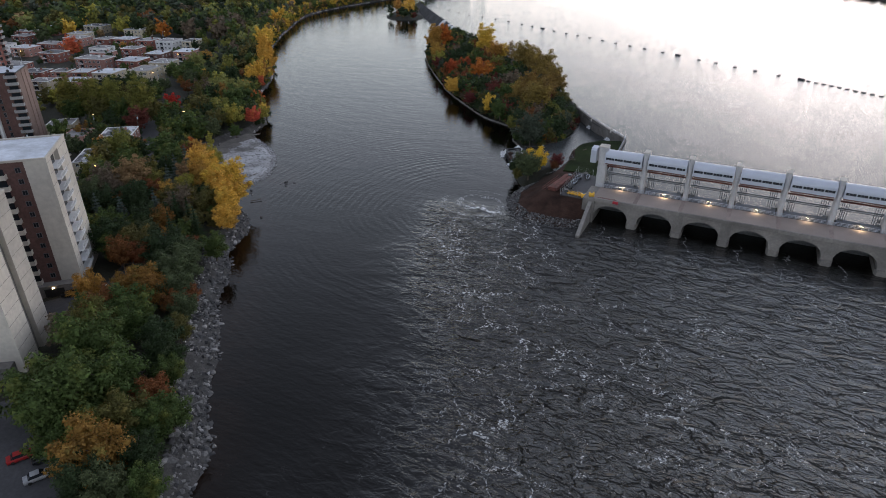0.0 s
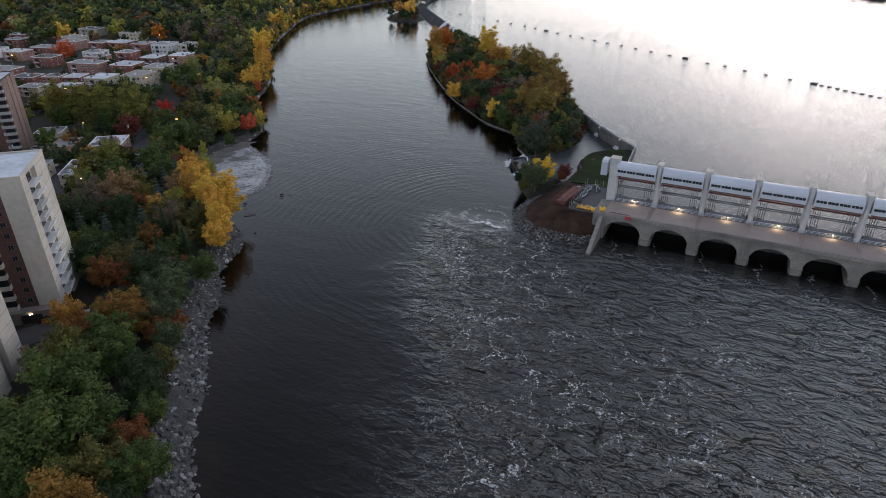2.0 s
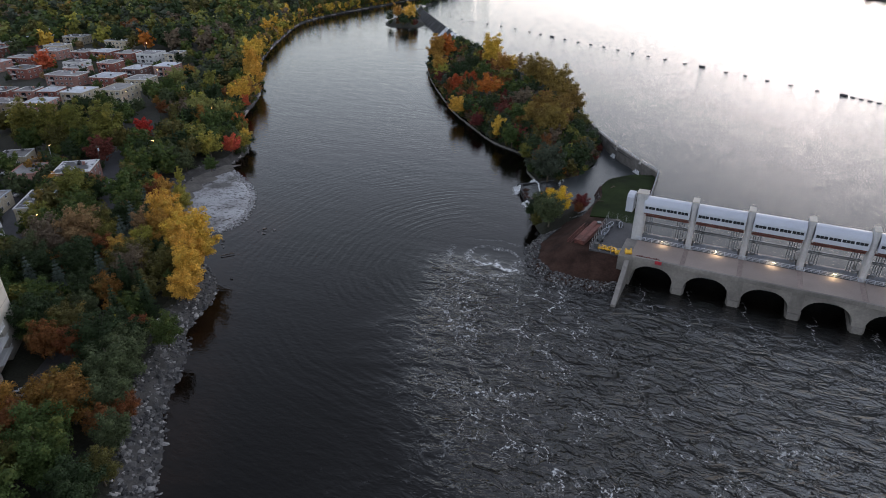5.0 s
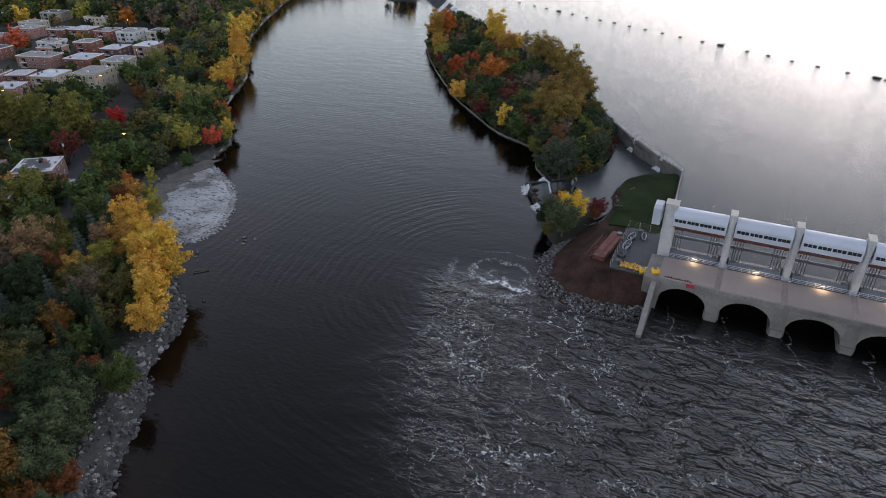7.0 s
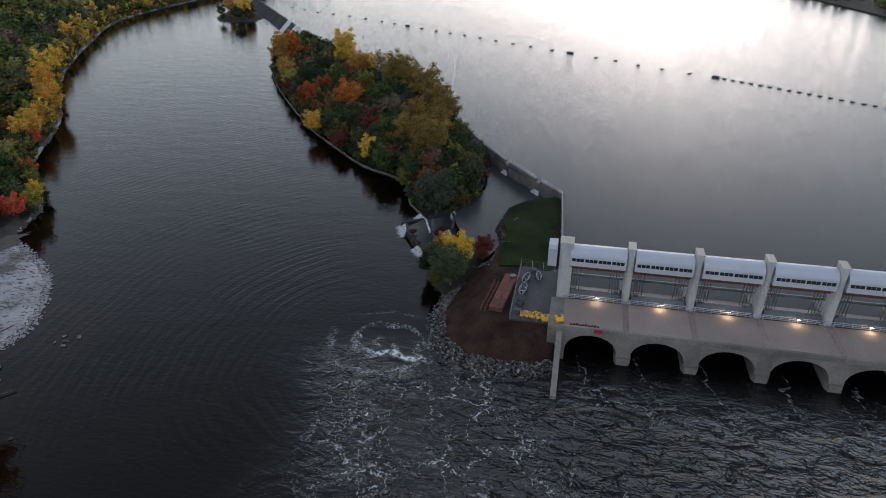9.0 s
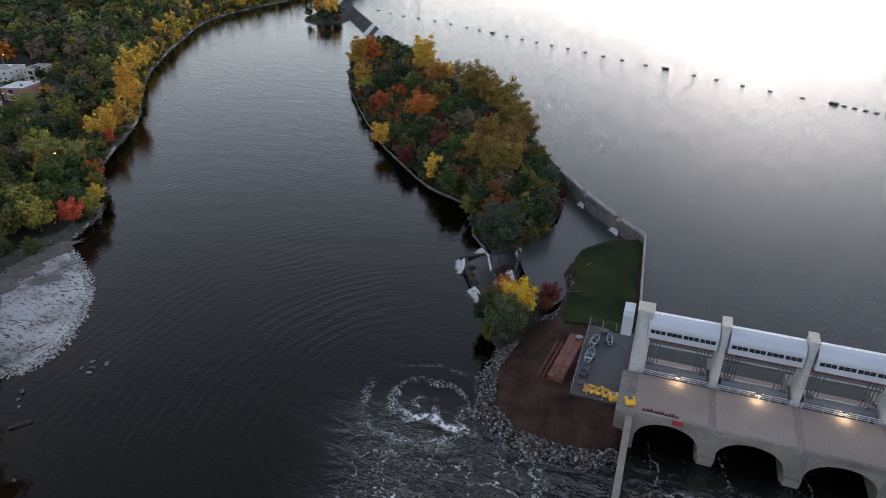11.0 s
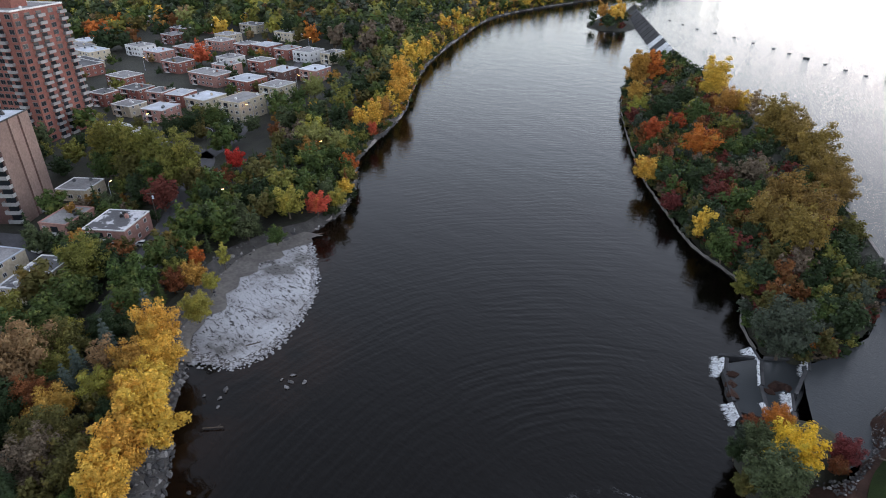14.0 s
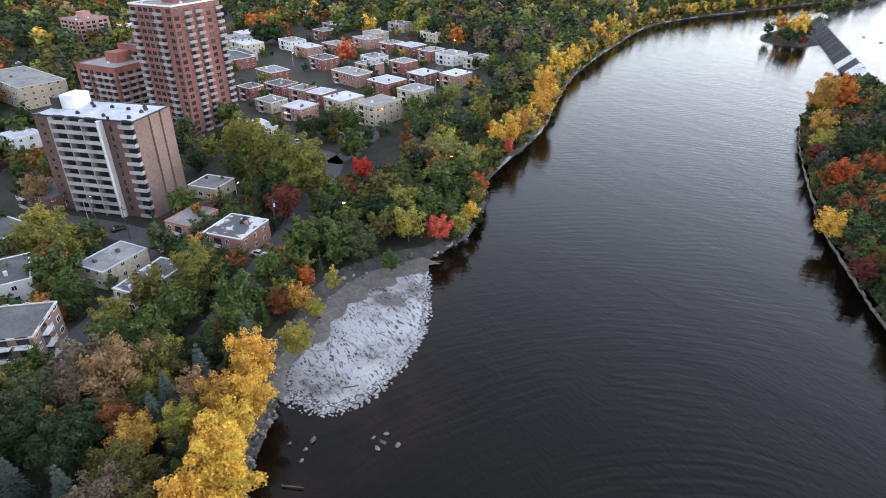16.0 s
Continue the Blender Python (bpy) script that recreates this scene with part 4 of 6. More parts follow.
WORDS = dict(gold="golden-yellow", sun="bright yellow", amber="amber", wheat="yellow-olive", orange="orange", coral="coral-red", red="bright red", brick="brick-red", rust="rust-brown",
             ember="green and rust", maroon="dark maroon", tan="tan", taupe="dull brown", grey="grey-green", slate="dark grey-green", willow="pale green", blue="blue-green", lime="yellow-green",
             green="green", dark="dark green", olive="olive", moss="moss-green")
SHAPE = dict(broad="round-crowned", tall="tall", thin="thin half-bare", weeping="weeping", spruce="conical evergreen")
planted = []
woods = {}


def near_path(x, y):
    return min(math.hypot(x + 5, y - 10), math.hypot(x + 24, y - 60), math.hypot(x + 50, y - 110), math.hypot(x + 73, y - 136))


def plant(x, y, kind, colour, tall, z=None, keep=True):
    """One tree: an empty at its foot with a trunk and a crown."""
    if z is None:
        z = LAND if y < 240 or x < -200 else 2.6
    dist = near_path(x, y)
    if keep:
        d = "near" if dist < 118 else "mid" if dist < 330 else "wood" if dist < 470 else "far"
    else:
        d = "wood" if dist < 270 else "far" if dist < 480 else "haze"
    if keep and tall > 13 and dist < 330:
        d = "near"
    if tall < 5.5 and d in ("mid", "wood"):
        d = "wood" if keep else "far"
    v = rnd.randint(4 if d in ("near", "mid") else 3)
    s, turn, wide = tall / 12.0, rnd.uniform(0, 360), rnd.uniform(0.88, 1.15)
    planted.append((x, y, tall * 0.3))
    m = pose(x, y, z - 0.1, 0, 0, turn)
    if not keep:
        woods.setdefault(colour, []).append((x, y, z, math.radians(turn), s, wide, kind, d, v))
        return
    key = (kind, d, v, colour)
    if key not in MADE:
        MADE[key] = CROWNS[kind, d, v].mesh("crown", LEAF[colour])
    t = thing("tree", m, f"{WORDS[colour]} {SHAPE[kind]} tree in autumn on the bank", "tree", "riverside trees")
    sc = Matrix.Diagonal((s * wide, s * wide, s, 1))
    part("trunk", TRUNKS[kind, v], None, t, at=sc)
    part("crown", MADE[key], None, t, at=sc)




# ---- buildings ----
FOOT = []   # ground kept free of trees: x, y, radius


def keep_free(m, x0, x1, y0, y1, margin=2.0):
    step = 6.0
    for i in range(int((x1 - x0) / step) + 1):
        for j in range(int((y1 - y0) / step) + 1):
            p = m @ Vector((min(x0 + i * step, x1), min(y0 + j * step, y1), 0))
            FOOT.append((p.x, p.y, margin + 1.5))


def window_mesh(w, h):
    f = Geo().box(-w / 2, w / 2, -0.06, 0.06, 0, 0.1).box(-w / 2, w / 2, -0.06, 0.06, h - 0.1, h).box(-w / 2, -w / 2 + 0.1, -0.06, 0.06, 0.1, h - 0.1).box(w / 2 - 0.1, w / 2, -0.06, 0.06, 0.1, h - 0.1).box(-0.04, 0.04, -0.05, 0.05, 0.1, h - 0.1)
    return f.mesh("window", WHITE), Geo().box(-w / 2 + 0.1, w / 2 - 0.1, -0.03, 0.03, 0.1, h - 0.1).mesh("pane", glass)


WIN = {k: window_mesh(*k) for k in ((1.2, 1.3), (1.8, 1.3), (1.0, 2.0), (2.4, 1.8))}
DARKWIN = {k: (v[0].copy(), v[1]) for k, v in WIN.items()}
for k in DARKWIN:
    DARKWIN[k][0].materials[0] = STEEL


def window(parent, m, size, dark=False):
    f, p = (DARKWIN if dark else WIN)[size]
    w = part("window", f, None, parent, at=m)
    part("pane", p, None, w)
    return w


def balcony_meshes(w, d, solid, tint):
    slab = Geo().box(-w / 2, w / 2, -d, 0, -0.18, 0)
    rail = Geo()
    if solid:
        rail.box(-w / 2, w / 2, -d, -d + 0.1, 0.0, 1.0).box(-w / 2, -w / 2 + 0.1, -d + 0.1, 0, 0, 1.0).box(w / 2 - 0.1, w / 2, -d + 0.1, 0, 0, 1.0)
    else:
        rail.box(-w / 2, w / 2, -d, -d + 0.06, 0.95, 1.02).box(-w / 2, w / 2, -d, -d + 0.06, 0.08, 0.14)
        for i in range(int(w / 0.3) + 1):
            x = -w / 2 + 0.05 + i * 0.3
            rail.box(x - 0.03, x + 0.03, -d + 0.01, -d + 0.05, 0.14, 0.95)
    door = Geo().box(-w * 0.36, w * 0.36, -0.08, 0.02, 0.02, 2.1)
    return slab.mesh("slab", tint), rail.mesh("balustrade", tint), door.mesh("glass_door", glass)


def balcony(parent, m, meshes):
    b = part("balcony", meshes[0], None, parent, at=m)
    part("balustrade", meshes[1], None, b)
    part("glass_door", meshes[2], None, b)


def roof_clutter(parent, x0, x1, y0, y1, z, count, seed):
    r = np.random.RandomState(seed)
    me = Geo().box(-0.5, 0.5, -0.4, 0.4, 0, 0.7).box(-0.3, 0.3, -0.3, 0.3, 0.7, 0.95).mesh("roof_vent", BLACK if seed in (3, 4, 5) else STEEL if seed % 2 else WHITE)
    for _ in range(count):
        part("roof_vent", me, None, parent, at=pose(r.uniform(x0, x1), r.uniform(y0, y1), z, 0, 0, r.uniform(0, 90)))


def flat_roof(parent, x0, x1, y0, y1, z, mat, rim=PALE, high=0.5):
    part("roof", Geo().box(x0 + 0.3, x1 - 0.3, y0 + 0.3, y1 - 0.3, z, z + 0.12), mat, parent, "flat roof membrane")
    part("parapet", Geo().box(x0 - 0.1, x1 + 0.1, y0 - 0.1, y0 + 0.3, z, z + high).box(x0 - 0.1, x1 + 0.1, y1 - 0.3, y1 + 0.1, z, z + high)
         .box(x0 - 0.1, x0 + 0.3, y0 + 0.3, y1 - 0.3, z, z + high).box(x1 - 0.3, x1 + 0.1, y0 + 0.3, y1 - 0.3, z, z + high), rim, parent)


def cream_tower(cx, cy, rz, depth, length, seed, lo=0.2, hi=0.56, balconies=True):
    """Slab tower: cream stair end with a column of balconies, brown brick long sides."""
    m = pose(cx, cy, LAND, 0, 0, rz)
    t = thing("apartment_tower", m, "twelve-storey cream and brown brick apartment tower by the river", "apartment building", "riverside towers")
    keep_free(m, -length, 2, 0, depth)
    h, fl = 35.2, 2.83
    part("wall", Geo().box(-length, -4.8, 0.25, depth - 0.25, 0, h), BRICK_DARK, t, "brown brick wall")
    part("end_wall", Geo().box(-4.8, 0, 0, depth * lo, 0, h), PALE, t, "pale end wall")
    part("end_wall", Geo().box(-4.8, 0, depth * hi, depth, 0, h), PALE, t, "pale end wall")
    part("recess_wall", Geo().box(-4.8, -1.1, depth * lo, depth * hi, 0, h), PALE if balconies else CONCRETE, t)
    part("lintel", Geo().box(-1.1, 0, depth * lo, depth * hi, h - 0.6, h), PALE, t)
    part("podium", Geo().box(-length + 0.5, -1.5, -2.5, 0, 0, 3.2), CONCRETE, t, "concrete garage podium")
    part("garage_door", Geo().box(-8.5, -4.0, -2.58, -2.5, 0.1, 2.4), BLACK, t)
    part("garage_lamp", Geo().box(-6.6, -6.0, -2.8, -2.58, 2.5, 2.7), LAMP, t, "lit white garage lamp")
    flat_roof(t, -length, 0, 0, depth, h, ROOF_WHITE, PALE)
    roof_clutter(t, -length + 3, -4, 3, depth - 3, h + 0.1, 9, seed)
    part("penthouse", Geo().box(-length * 0.6, -length * 0.4, depth * 0.3, depth * 0.75, h, h + 3.4), PALE, t)
    bal = balcony_meshes(depth * (hi - lo) - 0.2, 2.1, False, WHITE)
    side = balcony_meshes(3.4, 1.4, True, PALE)
    for k in range(12):
        for y0, y1 in ((0.0, depth * lo), (depth * hi, depth)):
            part("panel_joint", Geo().box(0, 0.015, y0 + 0.05, y1 - 0.05, 2.95 + k * fl, 3.03 + k * fl), CONCRETE, t)
    for k in range(11):
        z = 3.3 + k * fl
        if balconies:
            balcony(t, pose(-1.08, depth * (lo + hi) / 2, z, 0, 0, 90), bal)
        window(t, pose(-6.4, 0.22, z + 0.9), (1.2, 1.3), True)
        for x in np.arange(-10.6, -length + 3, -7.5):
            balcony(t, pose(x, 0.2, z), side)
            window(t, pose(x - 3.8, 0.22, z + 0.9), (1.2, 1.3), True)
    return t


cream_tower(-145.4, 83.2, 43.6, 19.4, 44, 3)
cream_tower(-125.6, 54.6, 36.0, 15.0, 40, 5, 0.44, 0.62, False)


def grey_tower():
    m = pose(-267.7, 152.1, LAND, 0, 0, 44)
    t = thing("apartment_tower", m, "eleven-storey brick tower with white concrete balcony grid and pale roof", "apartment building", "riverside towers")
    W, D, h, fl = 35.0, 16.8, 30.8, 2.8
    keep_free(m, -W, 2, -2, D)
    part("wall", Geo().box(-W, -0.3, 0.3, D, 0, h), BRICK_DARK, t, "brown brick wall")
    for a, b in ((0.3, D * 0.38), (D * 0.43, D * 0.68), (D * 0.73, D)):
        part("end_wall", Geo().box(-0.3, 0, a, b, 0.02, h), BRICK_TAUPE, t, "pinkish-brown brick end wall")
    flat_roof(t, -W, 0, 0, D, h, ROOF_WHITE, BLACK, 0.35)
    roof_clutter(t, -W + 9, -3, 3, D - 3, h + 0.1, 10, 4)
    part("lift_house", Geo().box(-W + 4, -W + 9, D * 0.45, D * 0.85, h, h + 4.2), WHITE, t, "white lift machine room")
    part("lift_annex", Geo().box(-W + 1.2, -W + 4, D * 0.4, D * 0.85, h, h + 3.6), BLACK, t)
    cols = balcony_meshes(5.2, 1.5, True, TOWER_GREY)
    edge = balcony_meshes(4.4, 1.5, True, TOWER_GREY)
    for k in range(11):
        z = 1.2 + k * fl if k else 1.0
        for x in (-25.6, -20.1, -14.6):
            balcony(t, pose(x, 0.3, z), cols)
        balcony(t, pose(-2.3, 0.3, z), edge)
        window(t, pose(-32.6, 0.27, z + 0.9), (1.2, 1.3), True)
        window(t, pose(-8.4, 0.27, z + 0.9), (1.0, 2.0), True)
        part("slab_band", Geo().box(-28.3, -11.9, -1.22, 0.3, z - 0.2, z - 0.02), TOWER_GREY, t)
    for x in (-28.3, -22.8, -17.3, -11.7):
        part("fin", Geo().box(x - 0.16, x + 0.16, -1.3, 0.3, 0.02, h), TOWER_GREY, t, "pale concrete fin")
    part("fin", Geo().box(-11.5, -10.7, -1.35, 0.3, 0, h), WHITE, t, "wide white concrete fin")
    return t


grey_tower()


def red_block(x, y, rz, wide, deep, tall, mat, label, seed, columns_x, columns_y, white=True):
    """Brick block with stacked balconies on the two sides towards the river."""
    m = pose(x, y, LAND, 0, 0, rz)
    t = thing("apartment_tower", m, label, "apartment building", "riverside towers")
    keep_free(m, -wide, 1, 0, deep)
    part("wall", Geo().box(-wide, 0, 0, deep, 0, tall), mat, t)
    flat_roof(t, -wide, 0, 0, deep, tall, ROOF_GREY, WHITE if white else mat, 0.6)
    part("penthouse", Geo().box(-wide * 0.62, -wide * 0.34, deep * 0.35, deep * 0.65, tall, tall + 4.5), mat, t)
    roof_clutter(t, -wide + 2, -2, 2, deep - 2, tall + 0.1, 5, seed)
    # grey in place of white: the shadow on these balconies is in their colour
    b1 = balcony_meshes(3.6, 1.4, True, TOWER_GREY)
    for k in range(int(tall / 2.8)):
        z = 0.3 + k * 2.8
        for c in columns_x:
            balcony(t, pose(-wide * c, 0, z), b1)
        for c in columns_y:
            balcony(t, pose(0, deep * c, z, 0, 0, 90), b1)
        for c in np.arange(0.08, 0.95, 0.13):
            if min([abs(c - q) * wide for q in columns_x] + [9]) > 2.6:
                window(t, pose(-wide * c, -0.03, z + 0.6), (2.4, 1.8), True)
            if min([abs(c - q) * deep for q in columns_y] + [9]) > 2.6:
                window(t, pose(0.03, deep * c, z + 0.6, 0, 0, 90), (2.4, 1.8), True)
    return t


red_block(-346.5, 181.5, 31, 24, 25.5, 51, BRICK_RED, "tall red brick apartment tower with white balconies", 6, (0.3, 0.9), (0.28, 0.5, 0.93))
red_block(-379, 159, 31, 26, 25, 24, BRICK_RED, "stepped red brick apartment block beside the tall tower", 8, (0.1, 0.26, 0.42, 0.74), (0.12, 0.3, 0.48, 0.66, 0.84), False)
red_block(-392, 172, 31, 14, 14, 30, BRICK_RED, "upper step of the red brick apartment block", 9, (0.2, 0.6), (0.2, 0.55), False)
red_block(-585, 160, 25, 24, 22, 17.5, BRICK_PINK, "orange brick apartment block by the crossroads", 10, (0.3, 0.7), (0.3, 0.7), False)


def house(x, y, deep, wide, rz, tall, mat, roof, seed, rim=WHITE, label="two-storey brick row house with a flat roof", porch=True, both=False):
    """A flat-roofed house; its front is the local -y side."""
    m = pose(x, y, LAND, 0, 0, rz)
    t = thing("house", m, label, "house", "suburban houses")
    keep_free(m, -wide / 2, wide / 2, -deep / 2, deep / 2, 1.0)
    w, d = wide / 2, deep / 2
    part("wall", Geo().box(-w, w, -d, d, -0.1, tall), mat, t)
    flat_roof(t, -w, w, -d, d, tall, roof, rim, 0.3)
    roof_clutter(t, -w + 1.5, w - 1.5, -d + 1.5, d - 1.5, tall + 0.1, 2, seed)
    floors = max(1, round(tall / 3.0))
    deck = balcony_meshes(3.2, 1.3, False, WHITE)
    for k in range(floors):
        z = 0.2 + k * 2.9
        for i in range(max(1, int(wide / 3.2))):
            wx = -w + 1.6 + i * 3.2
            if porch and i == 1:
                balcony(t, pose(wx, -d, z + 0.1), deck)
            else:
                window(t, pose(wx, -d - 0.03, z + 0.9), (1.8, 1.3) if i % 2 else (1.2, 1.3))
        for i in range(max(1, int(deep / 4))):
            window(t, pose(w + 0.03, -d + 2 + i * 4, z + 0.9, 0, 0, 90), (1.2, 1.3))
            if both:
                balcony(t, pose(-w, -d + 2 + i * 4, z + 0.1, 0, 0, -90), deck)
    if mat is WHITE or seed % 3 == 0:
        part("chimney", Geo().box(w * 0.3, w * 0.3 + 0.8, d * 0.2, d * 0.2 + 0.8, tall, tall + 1.3), mat, t)
    return t


house(-239, 137, 14, 10, 33, 5.0, BRICK_CREAM, ROOF_GREY, 1, PAINT, "low cream building with a pale blue roof edge", False)
house(-222, 144, 16, 8.5, 38, 5.6, BRICK_CREAM, ROOF_WORN, 2, WHITE, "low cream house with a grey and white roof", False)
house(-237, 169, 13, 12.7, 38, 6.0, BRICK_PINK, ROOF_WORN, 3, WHITE, "pink brick duplex with a white-edged roof")
house(-251, 160, 12, 9, 34, 6.0, BRICK_PINK, ROOF_GREY, 4, BRICK_PINK, "pink brick duplex with a gravel roof")
house(-210.4, 110.8, 24, 13, 158, 10.6, BRICK_TAUPE, ROOF_DARK, 5, PALE, "three-storey brick apartment house with white balconies", True, True)
house(-243, 112, 14, 15, 0, 6.0, WHITE, ROOF_DARK, 6, WHITE, "white two-storey house with a dark roof")
house(-279, 172, 10, 11, 38, 4.0, BRICK_CREAM, ROOF_GREY, 7, WHITE, "single-storey cream garage building", False)
house(-322, 256, 17, 13, 18, 8.8, BRICK_CREAM, ROOF_GREY, 8, BRICK_CREAM, "three-storey cream apartment house")
house(-346, 250, 14, 13, 16, 6.3, BRICK_CREAM, ROOF_WHITE, 9)
house(-341, 286, 13, 13, 16, 6.3, BRICK_CREAM, ROOF_GREY, 10)
house(-364, 282, 14, 15, 15, 6.3, BRICK_RED, ROOF_WHITE, 11)
house(-368, 306, 13, 12, 15, 6.3, BRICK_DARK, ROOF_WHITE, 12)
house(-357, 320, 13, 12, 15, 6.3, BRICK_PINK, ROOF_WHITE, 13)
house(-402, 346, 14, 14, 14, 6.3, WHITE, ROOF_GREY, 14, WHITE, "white two-storey duplex with balconies")
house(-386, 353, 13, 9, 14, 6.3, BRICK_CREAM, ROOF_GREY, 15)
house(-399, 311, 11, 12, 14, 6.3, BRICK_RED, ROOF_GREY, 16)
house(-421, 303, 11, 13, 14, 6.3, WHITE, ROOF_GREY, 17, WHITE, "white two-storey duplex house with balconies")
house(-391, 275, 12, 22, 14, 6.3, BRICK_PINK, ROOF_GREY, 18)
house(-452, 331, 12, 12, 12, 6.3, BRICK_RED, ROOF_GREY, 19)
house(-438, 338, 13, 15, 12, 6.3, BRICK_RED, ROOF_WHITE, 20)
house(-418, 341, 13, 12, 13, 6.3, BRICK_RED, ROOF_GREY, 21)
house(-477, 325, 12, 17, 12, 6.3, BRICK_PINK, ROOF_GREY, 22)
house(-523, 313, 12, 14, 12, 6.3, BRICK_RED, ROOF_GREY, 23)
house(-494, 340, 12, 15, 12, 6.3, BRICK_CREAM, ROOF_GREY, 24)
house(-434, 276, 12, 15, 12, 6.3, BRICK_RED, ROOF_DARK, 25)
house(-362, 245, 11, 10, 25, 6.0, BRICK_RED, ROOF_WHITE, 26)
house(-374, 240, 10, 10, 25, 6.0, BRICK_PINK, ROOF_GREY, 27)
house(-365, 221, 10, 12, 20, 5.0, BRICK_CREAM, ROOF_GREY, 28)
house(-346, 228, 12, 12, 25, 5.6, BRICK_PINK, ROOF_WHITE, 29)
house(-392, 235, 11, 14, 20, 5.2, BRICK_RED, ROOF_DARK, 30)
house(-391, 219, 9, 10, 20, 6.2, BRICK_RED, ROOF_DARK, 31)
house(-334, 206, 8, 15, 12, 3.6, WHITE, ROOF_WHITE, 32, WHITE, "long white single-storey building", False)
house(-510, 252, 14, 21, 12, 6.0, BRICK_CREAM, ROOF_WHITE, 33)
house(-488, 240, 14, 25, 8, 4.0, BRICK_CREAM, ROOF_DARK, 34, WHITE, "long low building with a dark roof", False)
house(-455, 122, 22, 50, 20, 10.8, BRICK_CREAM, ROOF_GREY, 35, PALE, "long four-storey grey-beige apartment block")
house(-369, 119, 11, 13, 25, 5.6, WHITE, ROOF_WHITE, 36, WHITE, "white two-storey house with a pale roof")
house(-601, 196, 14, 31, 15, 9, WHITE, ROOF_WHITE, 37, WHITE, "white three-storey apartment block with flat roof")
house(-560, 232, 14, 18, 15, 6.3, BRICK_RED, ROOF_GREY, 38)
house(-545, 262, 12, 16, 15, 6.3, BRICK_CREAM, ROOF_WHITE, 39)
house(-300, 125, 12, 18, 30, 5.0, BRICK_DARK, ROOF_DARK, 40, BRICK_DARK, "low brown house with a dark roof")
house(-330, 140, 11, 13, 30, 6.0, BRICK_RED, ROOF_GREY, 41)
house(-640, 235, 13, 16, 15, 6.3, BRICK_RED, ROOF_GREY, 42)
house(-600, 285, 12, 15, 15, 6.3, WHITE, ROOF_GREY, 43)
house(-470, 375, 12, 18, 14, 6.3, BRICK_CREAM, ROOF_GREY, 44)
house(-545, 352, 12, 16, 14, 6.3, BRICK_RED, ROOF_WHITE, 45)
house(-575, 395, 12, 16, 14, 6.3, WHITE, ROOF_GREY, 46)

for k, (x, y, dp, wd, rz, mat, roof) in enumerate(((-470, 232, 16, 26, 12, BRICK_RED, ROOF_DARK), (-529, 251, 14, 22, 12, BRICK_CREAM, ROOF_GREY), (-546, 330, 12, 15, 12, BRICK_RED, ROOF_DARK),
                                                   (-470, 300, 12, 18, 12, BRICK_RED, ROOF_GREY), (-473, 281, 12, 15, 12, BRICK_PINK, ROOF_WHITE), (-500, 280, 12, 16, 12, WHITE, ROOF_GREY),
                                                   (-420, 240, 12, 16, 14, BRICK_RED, ROOF_GREY), (-405, 292, 11, 13, 14, BRICK_PINK, ROOF_GREY), (-271, 112, 12, 15, 30, BRICK_DARK, ROOF_DARK),
                                                   (-350, 100, 12, 16, 25, BRICK_CREAM, ROOF_GREY), (-520, 375, 12, 18, 14, BRICK_CREAM, ROOF_DARK), (-615, 340, 12, 18, 14, BRICK_RED, ROOF_GREY))):
    house(x, y, dp, wd, rz, 6.2, mat, roof, 50 + k)


# ---- streets ----
def street(pts, width, label="dark asphalt street between the houses"):
    line = smooth_line([Vector(p) for p in pts], 6)
    g = Geo()
    for i, p in enumerate(line):
        d = (line[min(i + 1, len(line) - 1)] - line[max(i - 1, 0)]).normalized()
        s = Vector((-d.y, d.x)) * width / 2
        g.v += [(p.x + s.x, p.y + s.y, LAND + 0.04), (p.x - s.x, p.y - s.y, LAND + 0.04)]
        FOOT.append((p.x, p.y, width / 2 + 0.6))
    g.f += [(2 * i, 2 * i + 1, 2 * i + 3, 2 * i + 2) for i in range(len(line) - 1)]
    structure("road", g, ASPHALT, label, "road")


street([(-60, 20), (-98, 36), (-122, 44)], 9, "asphalt parking lane beside the towers")
street([(-150, 62), (-143, 76), (-137, 84), (-150, 108)], 8, "asphalt garage drive beside the tower")
street([(-196, 116), (-214, 128), (-226, 139), (-252, 146), (-268, 139), (-300, 110)], 9)
street([(-196, 150), (-218, 168), (-240, 186), (-283, 217), (-306, 213), (-326, 211), (-352, 206)], 8)
street([(-283, 217), (-300, 240), (-330, 268), (-352, 296), (-390, 330), (-430, 362)], 7)
street([(-352, 206), (-400, 204), (-470, 214), (-560, 246), (-660, 285)], 9)
street([(-400, 60), (-420, 140), (-428, 200), (-450, 260), (-470, 340)], 10)
street([(-560, 90), (-545, 160), (-540, 246), (-560, 330)], 16, "wide boulevard with traffic lanes")
street([(-330, 256), (-370, 262), (-420, 258), (-470, 256)], 7)


